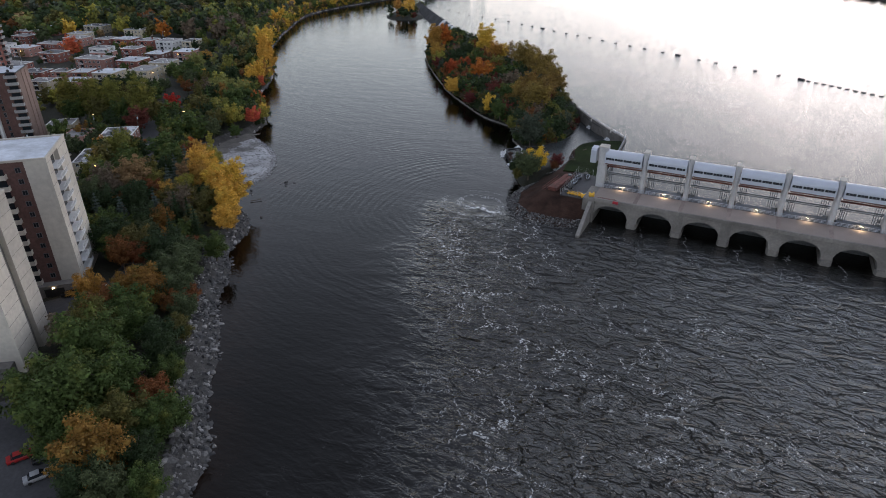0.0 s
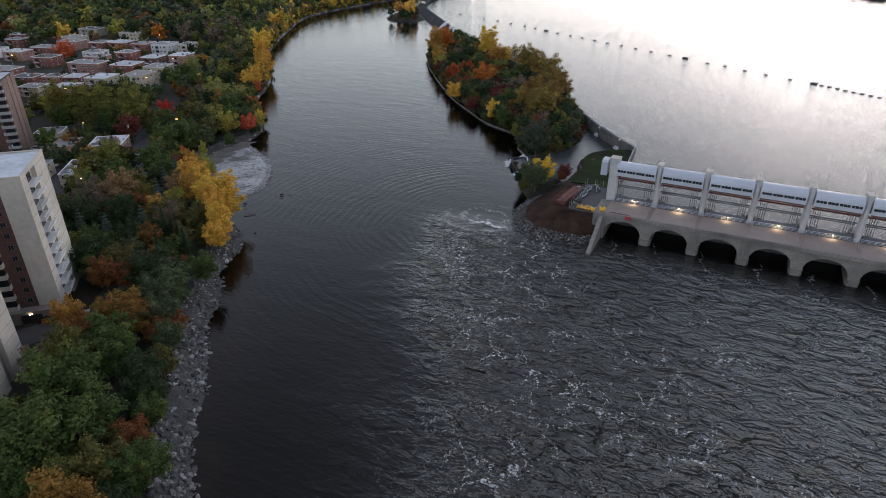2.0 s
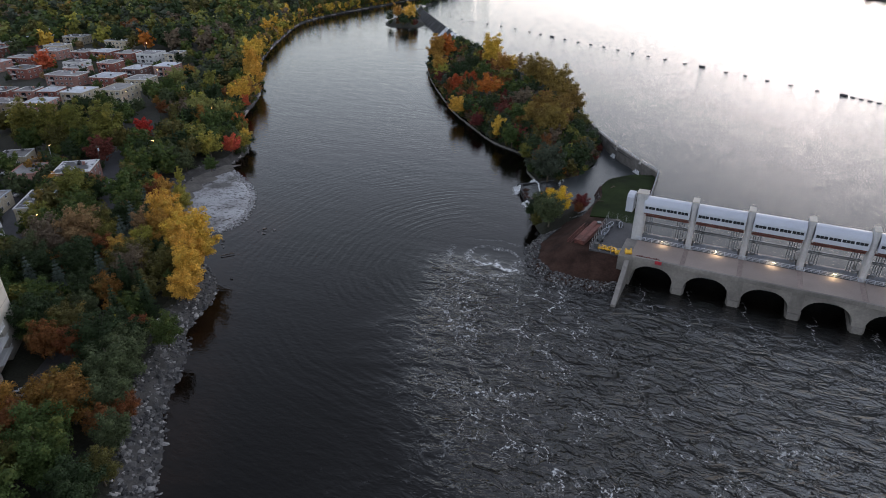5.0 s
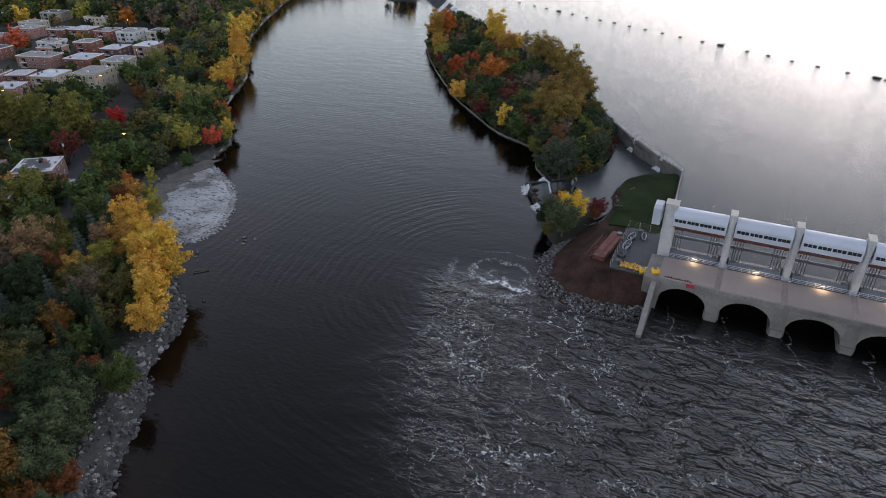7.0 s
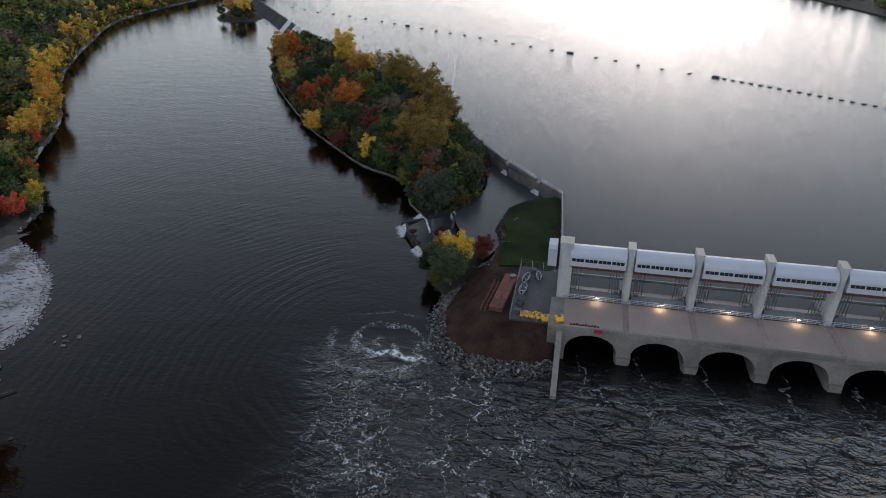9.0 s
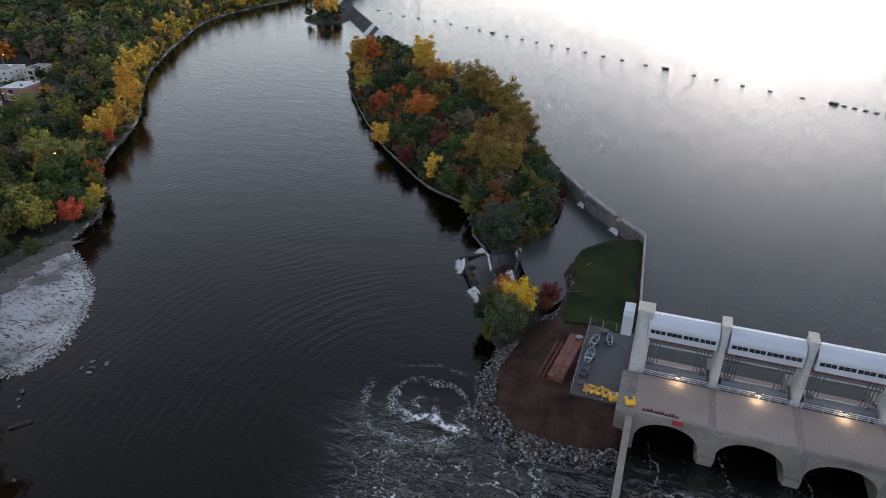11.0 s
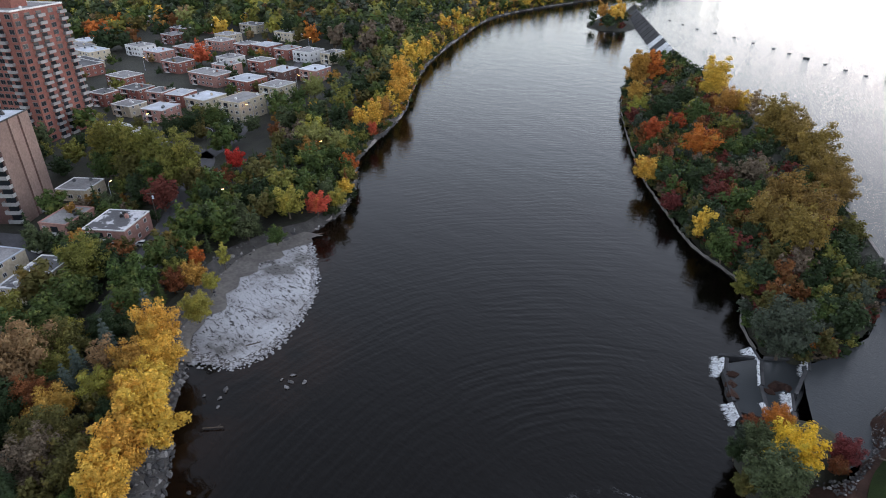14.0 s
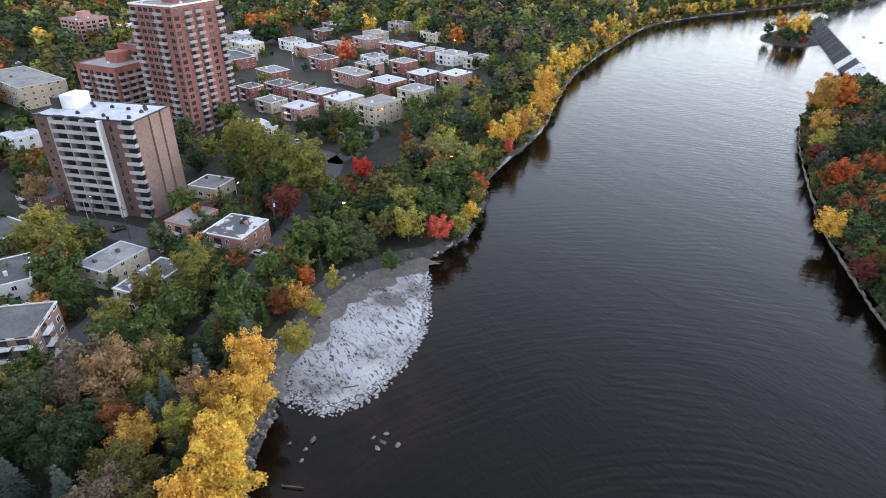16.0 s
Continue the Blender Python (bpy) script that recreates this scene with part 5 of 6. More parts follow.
def car_at(x, y, rz, mat, colour, lit=False):
    c = thing("car", pose(x, y, LAND + 0.05, 0, 0, rz), f"{colour} parked car on the asphalt", "car", "parked cars")
    part("body", Geo().across([(-0.88, 0.3), (-0.9, 0.75), (-0.8, 0.95), (0.8, 0.95), (0.9, 0.75), (0.88, 0.3)], -2.2, 2.2), mat, c)
    cab = Geo().add([(-1.5, -0.8, 0.95), (1.0, -0.8, 0.95), (1.0, 0.8, 0.95), (-1.5, 0.8, 0.95), (-1.1, -0.65, 1.45), (0.4, -0.65, 1.45), (0.4, 0.65, 1.45), (-1.1, 0.65, 1.45)],
                    [(4, 5, 6, 7), (0, 1, 5, 4), (1, 2, 6, 5), (2, 3, 7, 6), (3, 0, 4, 7)])
    part("cabin", cab, glass, c, "dark glazed cabin")
    for wy in (-0.6, 0.6):
        part("tail_light", Geo().box(-2.26, -2.2, wy - 0.18, wy + 0.18, 0.62, 0.82), TAIL_GLOW if lit else RUST, c)
    part("car_roof", Geo().box(-1.05, 0.35, -0.62, 0.62, 1.44, 1.5), mat, c)
    for wx in (-1.35, 1.35):
        for wy in (-0.86, 0.86):
            part("wheel", Geo().rod((wx, wy - 0.1, 0.32), (wx, wy + 0.1, 0.32), 0.32, 10), BLACK, c)


TAIL_GLOW = glow("tail_glow", (1.0, 0.05, 0.02), 20.0)
CAR = {"red": surface("red_car_paint", (0.35, 0.02, 0.02), rough=0.3, bump=0), "black": surface("black_car_paint", (0.02, 0.02, 0.022), rough=0.25, bump=0),
       "silver": surface("silver_car_paint", (0.45, 0.46, 0.48), rough=0.3, bump=0), "white": surface("white_car_paint", (0.7, 0.7, 0.7), rough=0.3, bump=0)}
car_at(-103, 39, 60, CAR["red"], "red")
car_at(-99, 41, 62, CAR["black"], "black")
car_at(-96, 37.5, 62, CAR["silver"], "silver")
car_at(-145, 79, 40, CAR["black"], "black")
car_at(-139, 85, 45, CAR["silver"], "silver")
car_at(-141, 82, 45, CAR["black"], "black")
car_at(-266, 141, 100, CAR["black"], "black")
car_at(-272, 160, 44, CAR["silver"], "silver")
car_at(-246, 149, 20, CAR["white"], "white")
car_at(-228, 172, 40, CAR["white"], "white")
car_at(-300, 213, -10, CAR["black"], "black")
car_at(-312, 214, -5, CAR["silver"], "silver")
car_at(-336, 272, 48, CAR["black"], "black")
car_at(-345, 285, 50, CAR["silver"], "silver")
car_at(-374, 314, 45, CAR["white"], "white")
for i in range(9):
    car_at(-548 + (i % 3) * 4 - 3, 120 + i * 13, 95, CAR[("white", "black", "silver", "red")[i % 4]], ("white", "black", "silver", "red")[i % 4], i % 2 == 0)


def street_lamp(x, y, rz, lit=True):
    s = thing("street_lamp", pose(x, y, LAND, 0, 0, rz), "lit street lamp on a curved grey mast" if lit else "tall grey street lamp with a curved arm", "street lamp", "street lamps")
    part("mast", Geo().rod((0, 0, 0), (0, 0, 7.2), 0.1, 8, 0.07).rod((0, 0, 7.2), (0.6, 0, 8.0), 0.06).rod((0.6, 0, 8.0), (2.0, 0, 8.2), 0.05), PAINT, s)
    head = part("lamp_head", Geo().box(1.8, 2.7, -0.16, 0.16, 8.1, 8.3), STEEL, s)
    if lit:
        part("bulb", Geo().box(1.85, 2.65, -0.2, 0.2, 7.95, 8.1), AMBER_GLOW, head, "glowing amber bulb")


for x, y, rz, lit in ((-291, 226, 220, False), (-296, 238, 230, False), (-311, 255, 230, True), (-233, 198, 40, True), (-249, 246, 30, True), (-205, 131, 60, True), (-276, 134, 120, True),
                      (-330, 214, 90, True), (-402, 208, 90, True), (-262, 176, 140, True), (-450, 262, 0, True), (-430, 365, 0, True), (-500, 228, 0, True), (-545, 200, 0, True), (-345, 300, 0, True)):
    street_lamp(x, y, rz, lit)


def utility_pole(x, y, rz):
    s = thing("utility_pole", pose(x, y, LAND, 0, 0, rz), "weathered wooden utility pole with a cross-arm", "utility pole", "utility poles")
    part("pole", Geo().rod((0, 0, -0.2), (0, 0, 10.5), 0.16, 8, 0.11), BARK, s)
    part("cross_arm", Geo().box(-1.2, 1.2, -0.07, 0.07, 9.6, 9.78), BARK, s)
    part("transformer", Geo().rod((0.35, 0, 8.0), (0.35, 0, 9.0), 0.26, 10), PAINT, s)


for x, y, rz in ((-272, 136, 40), (-258, 143, 40), (-240, 181, 50), (-262, 199, 50), (-305, 120, 40)):
    utility_pole(x, y, rz)


# ---- woods between the single trees ----
def clear(x, y, room):
    return all((x - a) ** 2 + (y - b) ** 2 > (r + room) ** 2 for a, b, r in FOOT)


def free(x, y, room):
    return clear(x, y, room * 0.6) and all((x - a) ** 2 + (y - b) ** 2 > (0.75 * r + room) ** 2 for a, b, r in planted)


def pick(table):
    names, w = zip(*table)
    w = np.array(w, float)
    return names[rnd.choice(len(names), p=w / w.sum())]


GREENS = [("green", 5), ("dark", 6), ("olive", 3), ("grey", 2.5), ("moss", 2), ("rust", 1), ("taupe", 0.8), ("amber", 0.5), ("ember", 0.7), ("lime", 0.5)]
EDGE = [("gold", 2.6), ("tan", 1.2), ("amber", 0.5), ("lime", 1.6), ("green", 3), ("olive", 2), ("moss", 1)]
ISLE = [("dark", 6), ("green", 3), ("olive", 3), ("maroon", 2), ("rust", 1.5), ("moss", 1), ("taupe", 1.2), ("slate", 2)]
HEART = [("dark", 5), ("green", 5), ("olive", 4), ("moss", 2), ("lime", 0.25), ("amber", 0.2), ("grey", 5), ("slate", 3), ("willow", 1.2), ("taupe", 1.4), ("rust", 0.4)]
TOWN = [("dark", 5), ("green", 5), ("olive", 3), ("moss", 2), ("lime", 0.5), ("amber", 0.5), ("orange", 0.3), ("tan", 1), ("gold", 0.35), ("rust", 0.9), ("willow", 1.2), ("grey", 3), ("slate", 2)]


# trees that stand out singly
plant(-149, 143, "tall", "gold", 15)
plant(-147, 137, "tall", "gold", 13)
plant(-142, 132, "tall", "gold", 12)
plant(-137, 126, "broad", "gold", 9)
plant(-438, 292, "broad", "coral", 15)
plant(-156, 142, "tall", "gold", 12)
plant(-160, 146, "broad", "gold", 11)
plant(-169, 147, "broad", "amber", 11)
plant(-167, 152, "broad", "gold", 11)
plant(-176, 155, "broad", "gold", 13)
plant(-172, 143, "thin", "tan", 12)
plant(-168, 140, "broad", "lime", 9)
plant(-179, 146, "spruce", "blue", 13)
plant(-175, 139, "spruce", "blue", 12)
plant(-172, 136, "spruce", "blue", 11)
plant(-186, 157, "spruce", "blue", 12)
plant(-196, 172, "broad", "amber", 8)
plant(-191, 174, "broad", "lime", 6)
plant(-181, 166, "broad", "lime", 8)
plant(-199, 182, "thin", "lime", 8)
plant(-217, 175, "broad", "orange", 6)
plant(-210, 175, "broad", "red", 5)
plant(-205, 177, "broad", "orange", 6)
plant(-213, 211, "broad", "lime", 11)
plant(-208, 218, "broad", "coral", 9)
plant(-209, 226, "broad", "lime", 7)
plant(-215, 234, "broad", "gold", 6)
plant(-201, 199, "broad", "green", 6)
plant(-261, 219, "broad", "red", 9)
plant(-248, 207, "broad", "rust", 9)
plant(-243, 223, "spruce", "green", 13)
plant(-245, 228, "spruce", "green", 13)
plant(-240, 230, "spruce", "green", 12)
plant(-252, 222, "spruce", "dark", 11)
plant(-257, 250, "weeping", "willow", 14)
plant(-248, 255, "weeping", "willow", 11)
plant(-241, 246, "broad", "green", 9)
plant(-212, 199, "spruce", "grey", 10)
plant(-218, 196, "broad", "grey", 10)
plant(-210, 195, "broad", "grey", 9)
plant(-290, 186, "tall", "moss", 21)
plant(-279, 190, "tall", "moss", 21)
plant(-270, 194, "tall", "moss", 20)
plant(-256, 198, "tall", "moss", 21)
plant(-284, 183, "broad", "green", 13)
plant(-273, 187, "broad", "olive", 13)
plant(-263, 191, "broad", "green", 13)
plant(-251, 199, "broad", "olive", 12)
plant(-257, 170, "spruce", "dark", 12)
plant(-256, 181, "spruce", "dark", 13)
plant(-246, 186, "broad", "maroon", 12)
plant(-561, 275, "broad", "orange", 18)
plant(-605, 340, "broad", "gold", 16)
plant(-585, 352, "broad", "tan", 16)
plant(-572, 377, "broad", "olive", 18)
plant(-560, 410, "broad", "rust", 16)
plant(-547, 382, "broad", "gold", 12)
plant(-471, 376, "broad", "dark", 18)
plant(-262, 285, "tall", "gold", 13)
plant(-261, 277, "tall", "gold", 12)
plant(-269, 296, "tall", "amber", 11)
plant(-255, 278, "broad", "coral", 7)
plant(-294, 328, "tall", "gold", 20)
plant(-333, 370, "tall", "gold", 17)
plant(-282, 317, "tall", "gold", 14)
plant(-354, 401, "broad", "gold", 13)
plant(-393, 459, "tall", "gold", 16)
plant(-416, 495, "tall", "gold", 15)
plant(-451, 553, "tall", "gold", 15)
plant(-252, 263, "broad", "amber", 8)
plant(-230, 247, "broad", "orange", 8)
plant(-268, 123, "broad", "lime", 12)
plant(-253, 126, "broad", "moss", 13)
plant(-298, 122, "broad", "tan", 12)
plant(-237, 124, "broad", "green", 13)
plant(-224, 127, "broad", "green", 11)
plant(-261, 118, "broad", "moss", 11)
plant(-205, 134, "broad", "moss", 12)
plant(-196, 139, "broad", "green", 12)
plant(-198, 132, "broad", "green", 11)
plant(-216, 154, "broad", "moss", 14)
plant(-203, 146, "broad", "green", 12)
plant(-200, 159, "broad", "green", 13)
plant(-214, 159, "broad", "dark", 10)
plant(-184, 132, "broad", "tan", 15)
plant(-191, 127, "broad", "taupe", 13)
plant(-185, 124, "broad", "taupe", 11)
plant(-186, 118, "broad", "grey", 12)
plant(-173, 130, "broad", "rust", 10)
plant(-181, 128, "broad", "red", 6)
plant(-168, 132, "broad", "amber", 9)
plant(-159, 130, "broad", "olive", 11)
plant(-169, 121, "broad", "dark", 11)
plant(-178, 116, "broad", "dark", 11)
plant(-161, 121, "spruce", "blue", 12)
plant(-308, 236, "broad", "green", 13)
plant(-311, 227, "broad", "dark", 12)
plant(-309, 217, "broad", "dark", 12)
plant(-330, 212, "broad", "olive", 8)
plant(-281, 248, "broad", "rust", 8)
plant(-291, 265, "broad", "green", 10)
plant(-323, 296, "weeping", "willow", 13)
plant(-313, 305, "weeping", "willow", 12)
plant(-314, 281, "broad", "green", 11)
plant(-335, 317, "broad", "amber", 9)
plant(-299, 279, "broad", "gold", 7)
plant(-253, 150, "spruce", "dark", 11)
plant(-110, 60, "broad", "green", 17)
plant(-120, 68, "broad", "olive", 13)
plant(-99, 56, "broad", "green", 14)
plant(-100, 47, "broad", "green", 18)
plant(-108, 47, "broad", "green", 13)
plant(-90, 50, "broad", "olive", 11)
plant(-85, 41, "broad", "ember", 14)
plant(-113, 73, "broad", "green", 11)
plant(-104, 72, "broad", "dark", 10)
plant(-125, 85, "broad", "ember", 11)
plant(-129, 83, "broad", "ember", 9)
plant(-118, 89, "broad", "grey", 10)
plant(-109, 83, "broad", "grey", 9)
plant(-99, 68, "broad", "dark", 10)
plant(-94, 65, "broad", "green", 8)
plant(-92, 59, "broad", "rust", 8)
plant(-85, 53, "broad", "green", 9)
plant(-84, 56, "broad", "green", 9)
plant(-81, 46, "broad", "dark", 9)
plant(-74, 42, "broad", "green", 9)
plant(-78, 38, "broad", "grey", 11)
plant(-82, 37, "broad", "dark", 12)
plant(-126, 100, "broad", "grey", 11)
plant(-135, 101, "broad", "dark", 12)
plant(-147, 102, "broad", "olive", 10)
plant(-152, 121, "spruce", "dark", 13)
plant(-147, 121, "spruce", "dark", 12)
plant(-140, 117, "spruce", "dark", 12)
plant(-126, 110, "broad", "green", 9)
plant(-145, 112, "spruce", "dark", 11)
plant(-155, 101, "broad", "dark", 11)
plant(-145, 95, "broad", "rust", 10)
plant(-172, 123, "broad", "dark", 12)
plant(-140, 98, "broad", "rust", 9)
plant(-154, 98, "broad", "dark", 12)
plant(-122, 84, "broad", "ember", 11)
plant(-123, 95, "broad", "grey", 12)
plant(-220, 429, "tall", "amber", 18)
plant(-215, 438, "tall", "orange", 17)
plant(-203, 400, "broad", "amber", 11)
plant(-191, 380, "broad", "lime", 10)
plant(-179, 429, "tall", "gold", 21)
plant(-162, 406, "broad", "amber", 15)
plant(-158, 411, "broad", "gold", 13)
plant(-149, 403, "thin", "tan", 16)
plant(-134, 386, "broad", "wheat", 20)
plant(-123, 376, "broad", "wheat", 17)
plant(-111, 357, "broad", "wheat", 20)
plant(-103, 345, "broad", "wheat", 16)
plant(-97, 334, "broad", "wheat", 15)
plant(-167, 350, "broad", "brick", 12)
plant(-166, 366, "broad", "brick", 11)
plant(-145, 343, "broad", "orange", 15)
plant(-150, 315, "broad", "gold", 10)
plant(-151, 327, "broad", "rust", 11)
plant(-121, 330, "broad", "taupe", 13)
plant(-104, 312, "broad", "wheat", 18)
plant(-103, 296, "broad", "wheat", 16)
plant(-93, 290, "broad", "wheat", 18)
plant(-96, 311, "broad", "wheat", 16)
plant(-116, 287, "broad", "gold", 10)
plant(-114, 303, "broad", "green", 12)
plant(-96, 280, "broad", "olive", 10)
plant(-85, 294, "broad", "amber", 6)
plant(-77, 290, "broad", "lime", 6)
plant(-88, 275, "broad", "maroon", 6)
plant(-84, 281, "broad", "maroon", 5)
plant(-95, 276, "broad", "rust", 6)
plant(-96, 266, "broad", "moss", 7)
plant(-81, 247, "broad", "slate", 15)
plant(-78, 262, "broad", "green", 7)
plant(-75, 257, "broad", "orange", 4)
plant(-77, 253, "broad", "orange", 4)
plant(-68, 216, "broad", "sun", 10)
plant(-73, 224, "broad", "orange", 6)
plant(-62, 224, "broad", "maroon", 6)
plant(-68, 208, "broad", "grey", 11)
plant(-62, 221, "broad", "rust", 4)
plant(-76, 221, "broad", "rust", 4)
plant(-75.5, 212, "broad", "dark", 5)
plant(-71.5, 206, "broad", "olive", 5)
plant(-76, 217, "broad", "slate", 5)
plant(-73, 215, "broad", "grey", 8)
plant(-180, 380, "broad", "dark", 12)
plant(-181, 401, "broad", "dark", 13)
plant(-164, 382, "broad", "green", 13)
plant(-147, 372, "broad", "moss", 13)
plant(-136, 349, "broad", "green", 12)
plant(-132, 314, "broad", "dark", 11)
plant(-132, 298, "broad", "maroon", 7)
plant(-123, 309, "broad", "maroon", 10)
plant(-107, 278, "broad", "green", 10)
plant(-104, 287, "broad", "dark", 10)
plant(-86, 310, "broad", "olive", 10)
plant(-349, 599, "broad", "amber", 16)
plant(-335, 598, "broad", "gold", 18)
plant(-327, 571, "broad", "dark", 12)
plant(-353, 590, "broad", "dark", 10)
plant(-335, 607, "broad", "olive", 11)

for x, y, kind, colour, tall in ((-192, 115, "broad", "olive", 11), (-198, 118, "broad", "green", 10), (-186, 110, "broad", "dark", 11), (-175, 111, "spruce", "blue", 12), (-168, 114, "spruce", "blue", 11),
                                 (-180, 106, "broad", "green", 10), (-163, 128, "broad", "olive", 9), (-166, 109, "spruce", "dark", 11), (-157, 114, "broad", "dark", 10), (-162, 105, "broad", "green", 11),
                                 (-193, 105, "broad", "moss", 10), (-200, 98, "broad", "green", 10), (-176, 122, "broad", "rust", 8), (-150, 108, "broad", "grey", 9)):
    plant(x, y, kind, colour, tall)
for p in shore:
    if not (-20 < p.y < 900) or p.x > -40:
        continue
    for d, chance in ((2.6, 0.75 if p.y > 225 else 0.0), (6, 0.7 if p.y > 225 else 0.0), (7.5, 0.6 if p.y > 225 else 0.3), (9.5, 0.75), (13, 0.75), (18, 0.7), (23.5, 0.65), (29, 0.6)):
        q = p + INLAND * (d + rnd.uniform(-1.5, 1.5))
        tall = rnd.uniform(6, 8.5) if d < 12 else rnd.uniform(8, 12.5)
        if rnd.rand() < chance and free(q.x, q.y, tall * 0.2):
            far = p.y > 300
            plant(q.x, q.y, "spruce" if rnd.rand() < 0.12 and not far else "broad" if not far or rnd.rand() < 0.4 else "tall", pick(EDGE if far and d < 11 else HEART if far else GREENS), tall * (1.15 if far else 1), keep=near_path(q.x, q.y) < 135)
ISLE_POLY = west + east
for _ in range(1500):
    t = rnd.rand()
    i = rnd.randint(len(axis) - 1)
    c = Vector(axis[i]).lerp(Vector(axis[i + 1]), rnd.rand())
    x, y = c.x + rnd.uniform(-30, 30), c.y + rnd.uniform(-24, 24)
    tall = rnd.uniform(4, 9.5)
    if inside(x, y, ISLE_POLY) and inside(x - 1.6, y - 1.2, ISLE_POLY) and inside(x + 2.2, y + 2, ISLE_POLY) and free(x, y, tall * 0.04):
        plant(x, y, "broad", pick(ISLE), tall, 3.0, keep=False)
# low scrub down to the water along the far shore
for p in shore:
    if 222 < p.y < 900:
        for _ in range(3):
            q = p + INLAND * rnd.uniform(0.3, 4.0) + Vector((rnd.uniform(-2, 2), rnd.uniform(-2, 2)))
            plant(q.x, q.y, "broad", pick(EDGE if p.y > 300 else GREENS), rnd.uniform(2.5, 5.0), 0.9, keep=False)
# low scrub along the island's edges
for a, b in list(zip(west[:-1], west[1:])) + [(east[i], east[i + 1]) for i in range(6, 10)]:
    a, b = Vector(a), Vector(b)
    side = Vector((-(b - a).y, (b - a).x)).normalized()
    for _ in range(int((b - a).length / 0.9)):
        q = a.lerp(b, rnd.rand()) - side * rnd.uniform(0.0, 4.5)
        if inside(q.x, q.y, ISLE_POLY):
            plant(q.x, q.y, "broad", pick(ISLE), rnd.uniform(2.2, 5.2), 0.7, keep=False)
# the suburb's own trees and the woods behind
for _ in range(7000):
    a = rnd.uniform(0, 1)
    x, y = rnd.uniform(-900, -110), rnd.uniform(20, 1000)
    # inland distance from the shore
    i = min(range(0, len(shore), 3), key=lambda k: abs((shore[k].x - x) * 0.6 - (shore[k].y - y) * 0.8))
    inland = (shore[i].x - x) * 0.8 + (shore[i].y - y) * 0.6
    if inland < 30 or abs(x + 0.45 * y) > 900:
        continue
    deep = y > 380 or inland < 70
    far = near_path(x, y) > 330
    tall = rnd.uniform(7, 13) if deep else rnd.uniform(6, 12)
    block = -505 < x < -312 and 212 < y < 372
    if block:
        tall = rnd.uniform(3.5, 8.5)
        if rnd.rand() < 0.2:
            continue
    if far and not block:
        tall *= 1.55
    if not deep and rnd.rand() < 0.2:
        continue
    if free(x, y, tall * (0.12 if deep else 0.17)):
        plant(x, y, "broad", pick(HEART if deep and far else TOWN if far else GREENS), tall, LAND, keep=False)
# low growth between the towers, the houses and the bank
for _ in range(900):
    x, y = rnd.uniform(-262, -140), rnd.uniform(88, 250)
    tall = rnd.uniform(3.5, 8.0)
    i = min(range(0, len(shore), 3), key=lambda k: abs((shore[k].x - x) * 0.6 - (shore[k].y - y) * 0.8))
    if (shore[i].x - x) * 0.8 + (shore[i].y - y) * 0.6 > 12 and clear(x, y, tall * 0.1) and all((x - a) ** 2 + (y - b) ** 2 > (0.5 * r + tall * 0.14) ** 2 for a, b, r in planted):
        plant(x, y, "broad", pick(GREENS), tall, LAND, keep=False)
# bushes along the dike behind the spillway, and scrub on its islet
for i in range(60):
    t = rnd.rand()
    plant(-366 - 60 * t + rnd.uniform(-6, 0), 690 + 260 * t, "broad", pick(HEART), rnd.uniform(5, 13), 5.5, keep=False)
for i in range(34):
    x, y = rnd.uniform(-368, -318), rnd.uniform(578, 640)
    if abs((x + 345) + 0.55 * (y - 606)) < 16:
        plant(x, y, "broad", pick(ISLE), rnd.uniform(3, 8), 1.2, keep=False)
# the north bank far off
for _ in range(260):
    t = rnd.rand()
    i = rnd.randint(1, 6)
    c = Vector(north[i]).lerp(Vector(north[i + 1]), t)
    x, y = c.x + rnd.uniform(3, 40), c.y + rnd.uniform(3, 30)
    plant(x, y, "broad", pick(HEART), rnd.uniform(6, 10), HIGH + 1, keep=False)
for colour, rows in woods.items():
    vs, fs, k = [], [], 0
    for x, y, z, turn, s, wide, kind, d, v in rows:
        src = CROWNS[kind, d, v]
        p = np.array(src.v) * (s * wide, s * wide, s)
        c, sn = math.cos(turn), math.sin(turn)
        vs.append(np.stack([x + c * p[:, 0] - sn * p[:, 1], y + sn * p[:, 0] + c * p[:, 1], z + p[:, 2]], 1))
        fs += [tuple(i + k for i in f) for f in src.f]
        k += len(p)
    me = bpy.data.meshes.new("far_woods")
    me.from_pydata(np.concatenate(vs).tolist(), [], fs)
    me.materials.append(LEAF[colour])
    tagged(new("far_woods", me), f"distant {WORDS[colour]} treetops of the woods and gardens", "woods", kind="stuff")


# ---- riprap: the stones of the banks ----
def stone_mesh(seed):
    r = np.random.RandomState(seed)
    v, f = ICO1
    p = v * (1 + 0.36 * r.uniform(-1, 1, len(v)))[:, None] * r.uniform(0.65, 1.4, 3) * (1, 1, 0.65)
    return Geo().add(p, f)


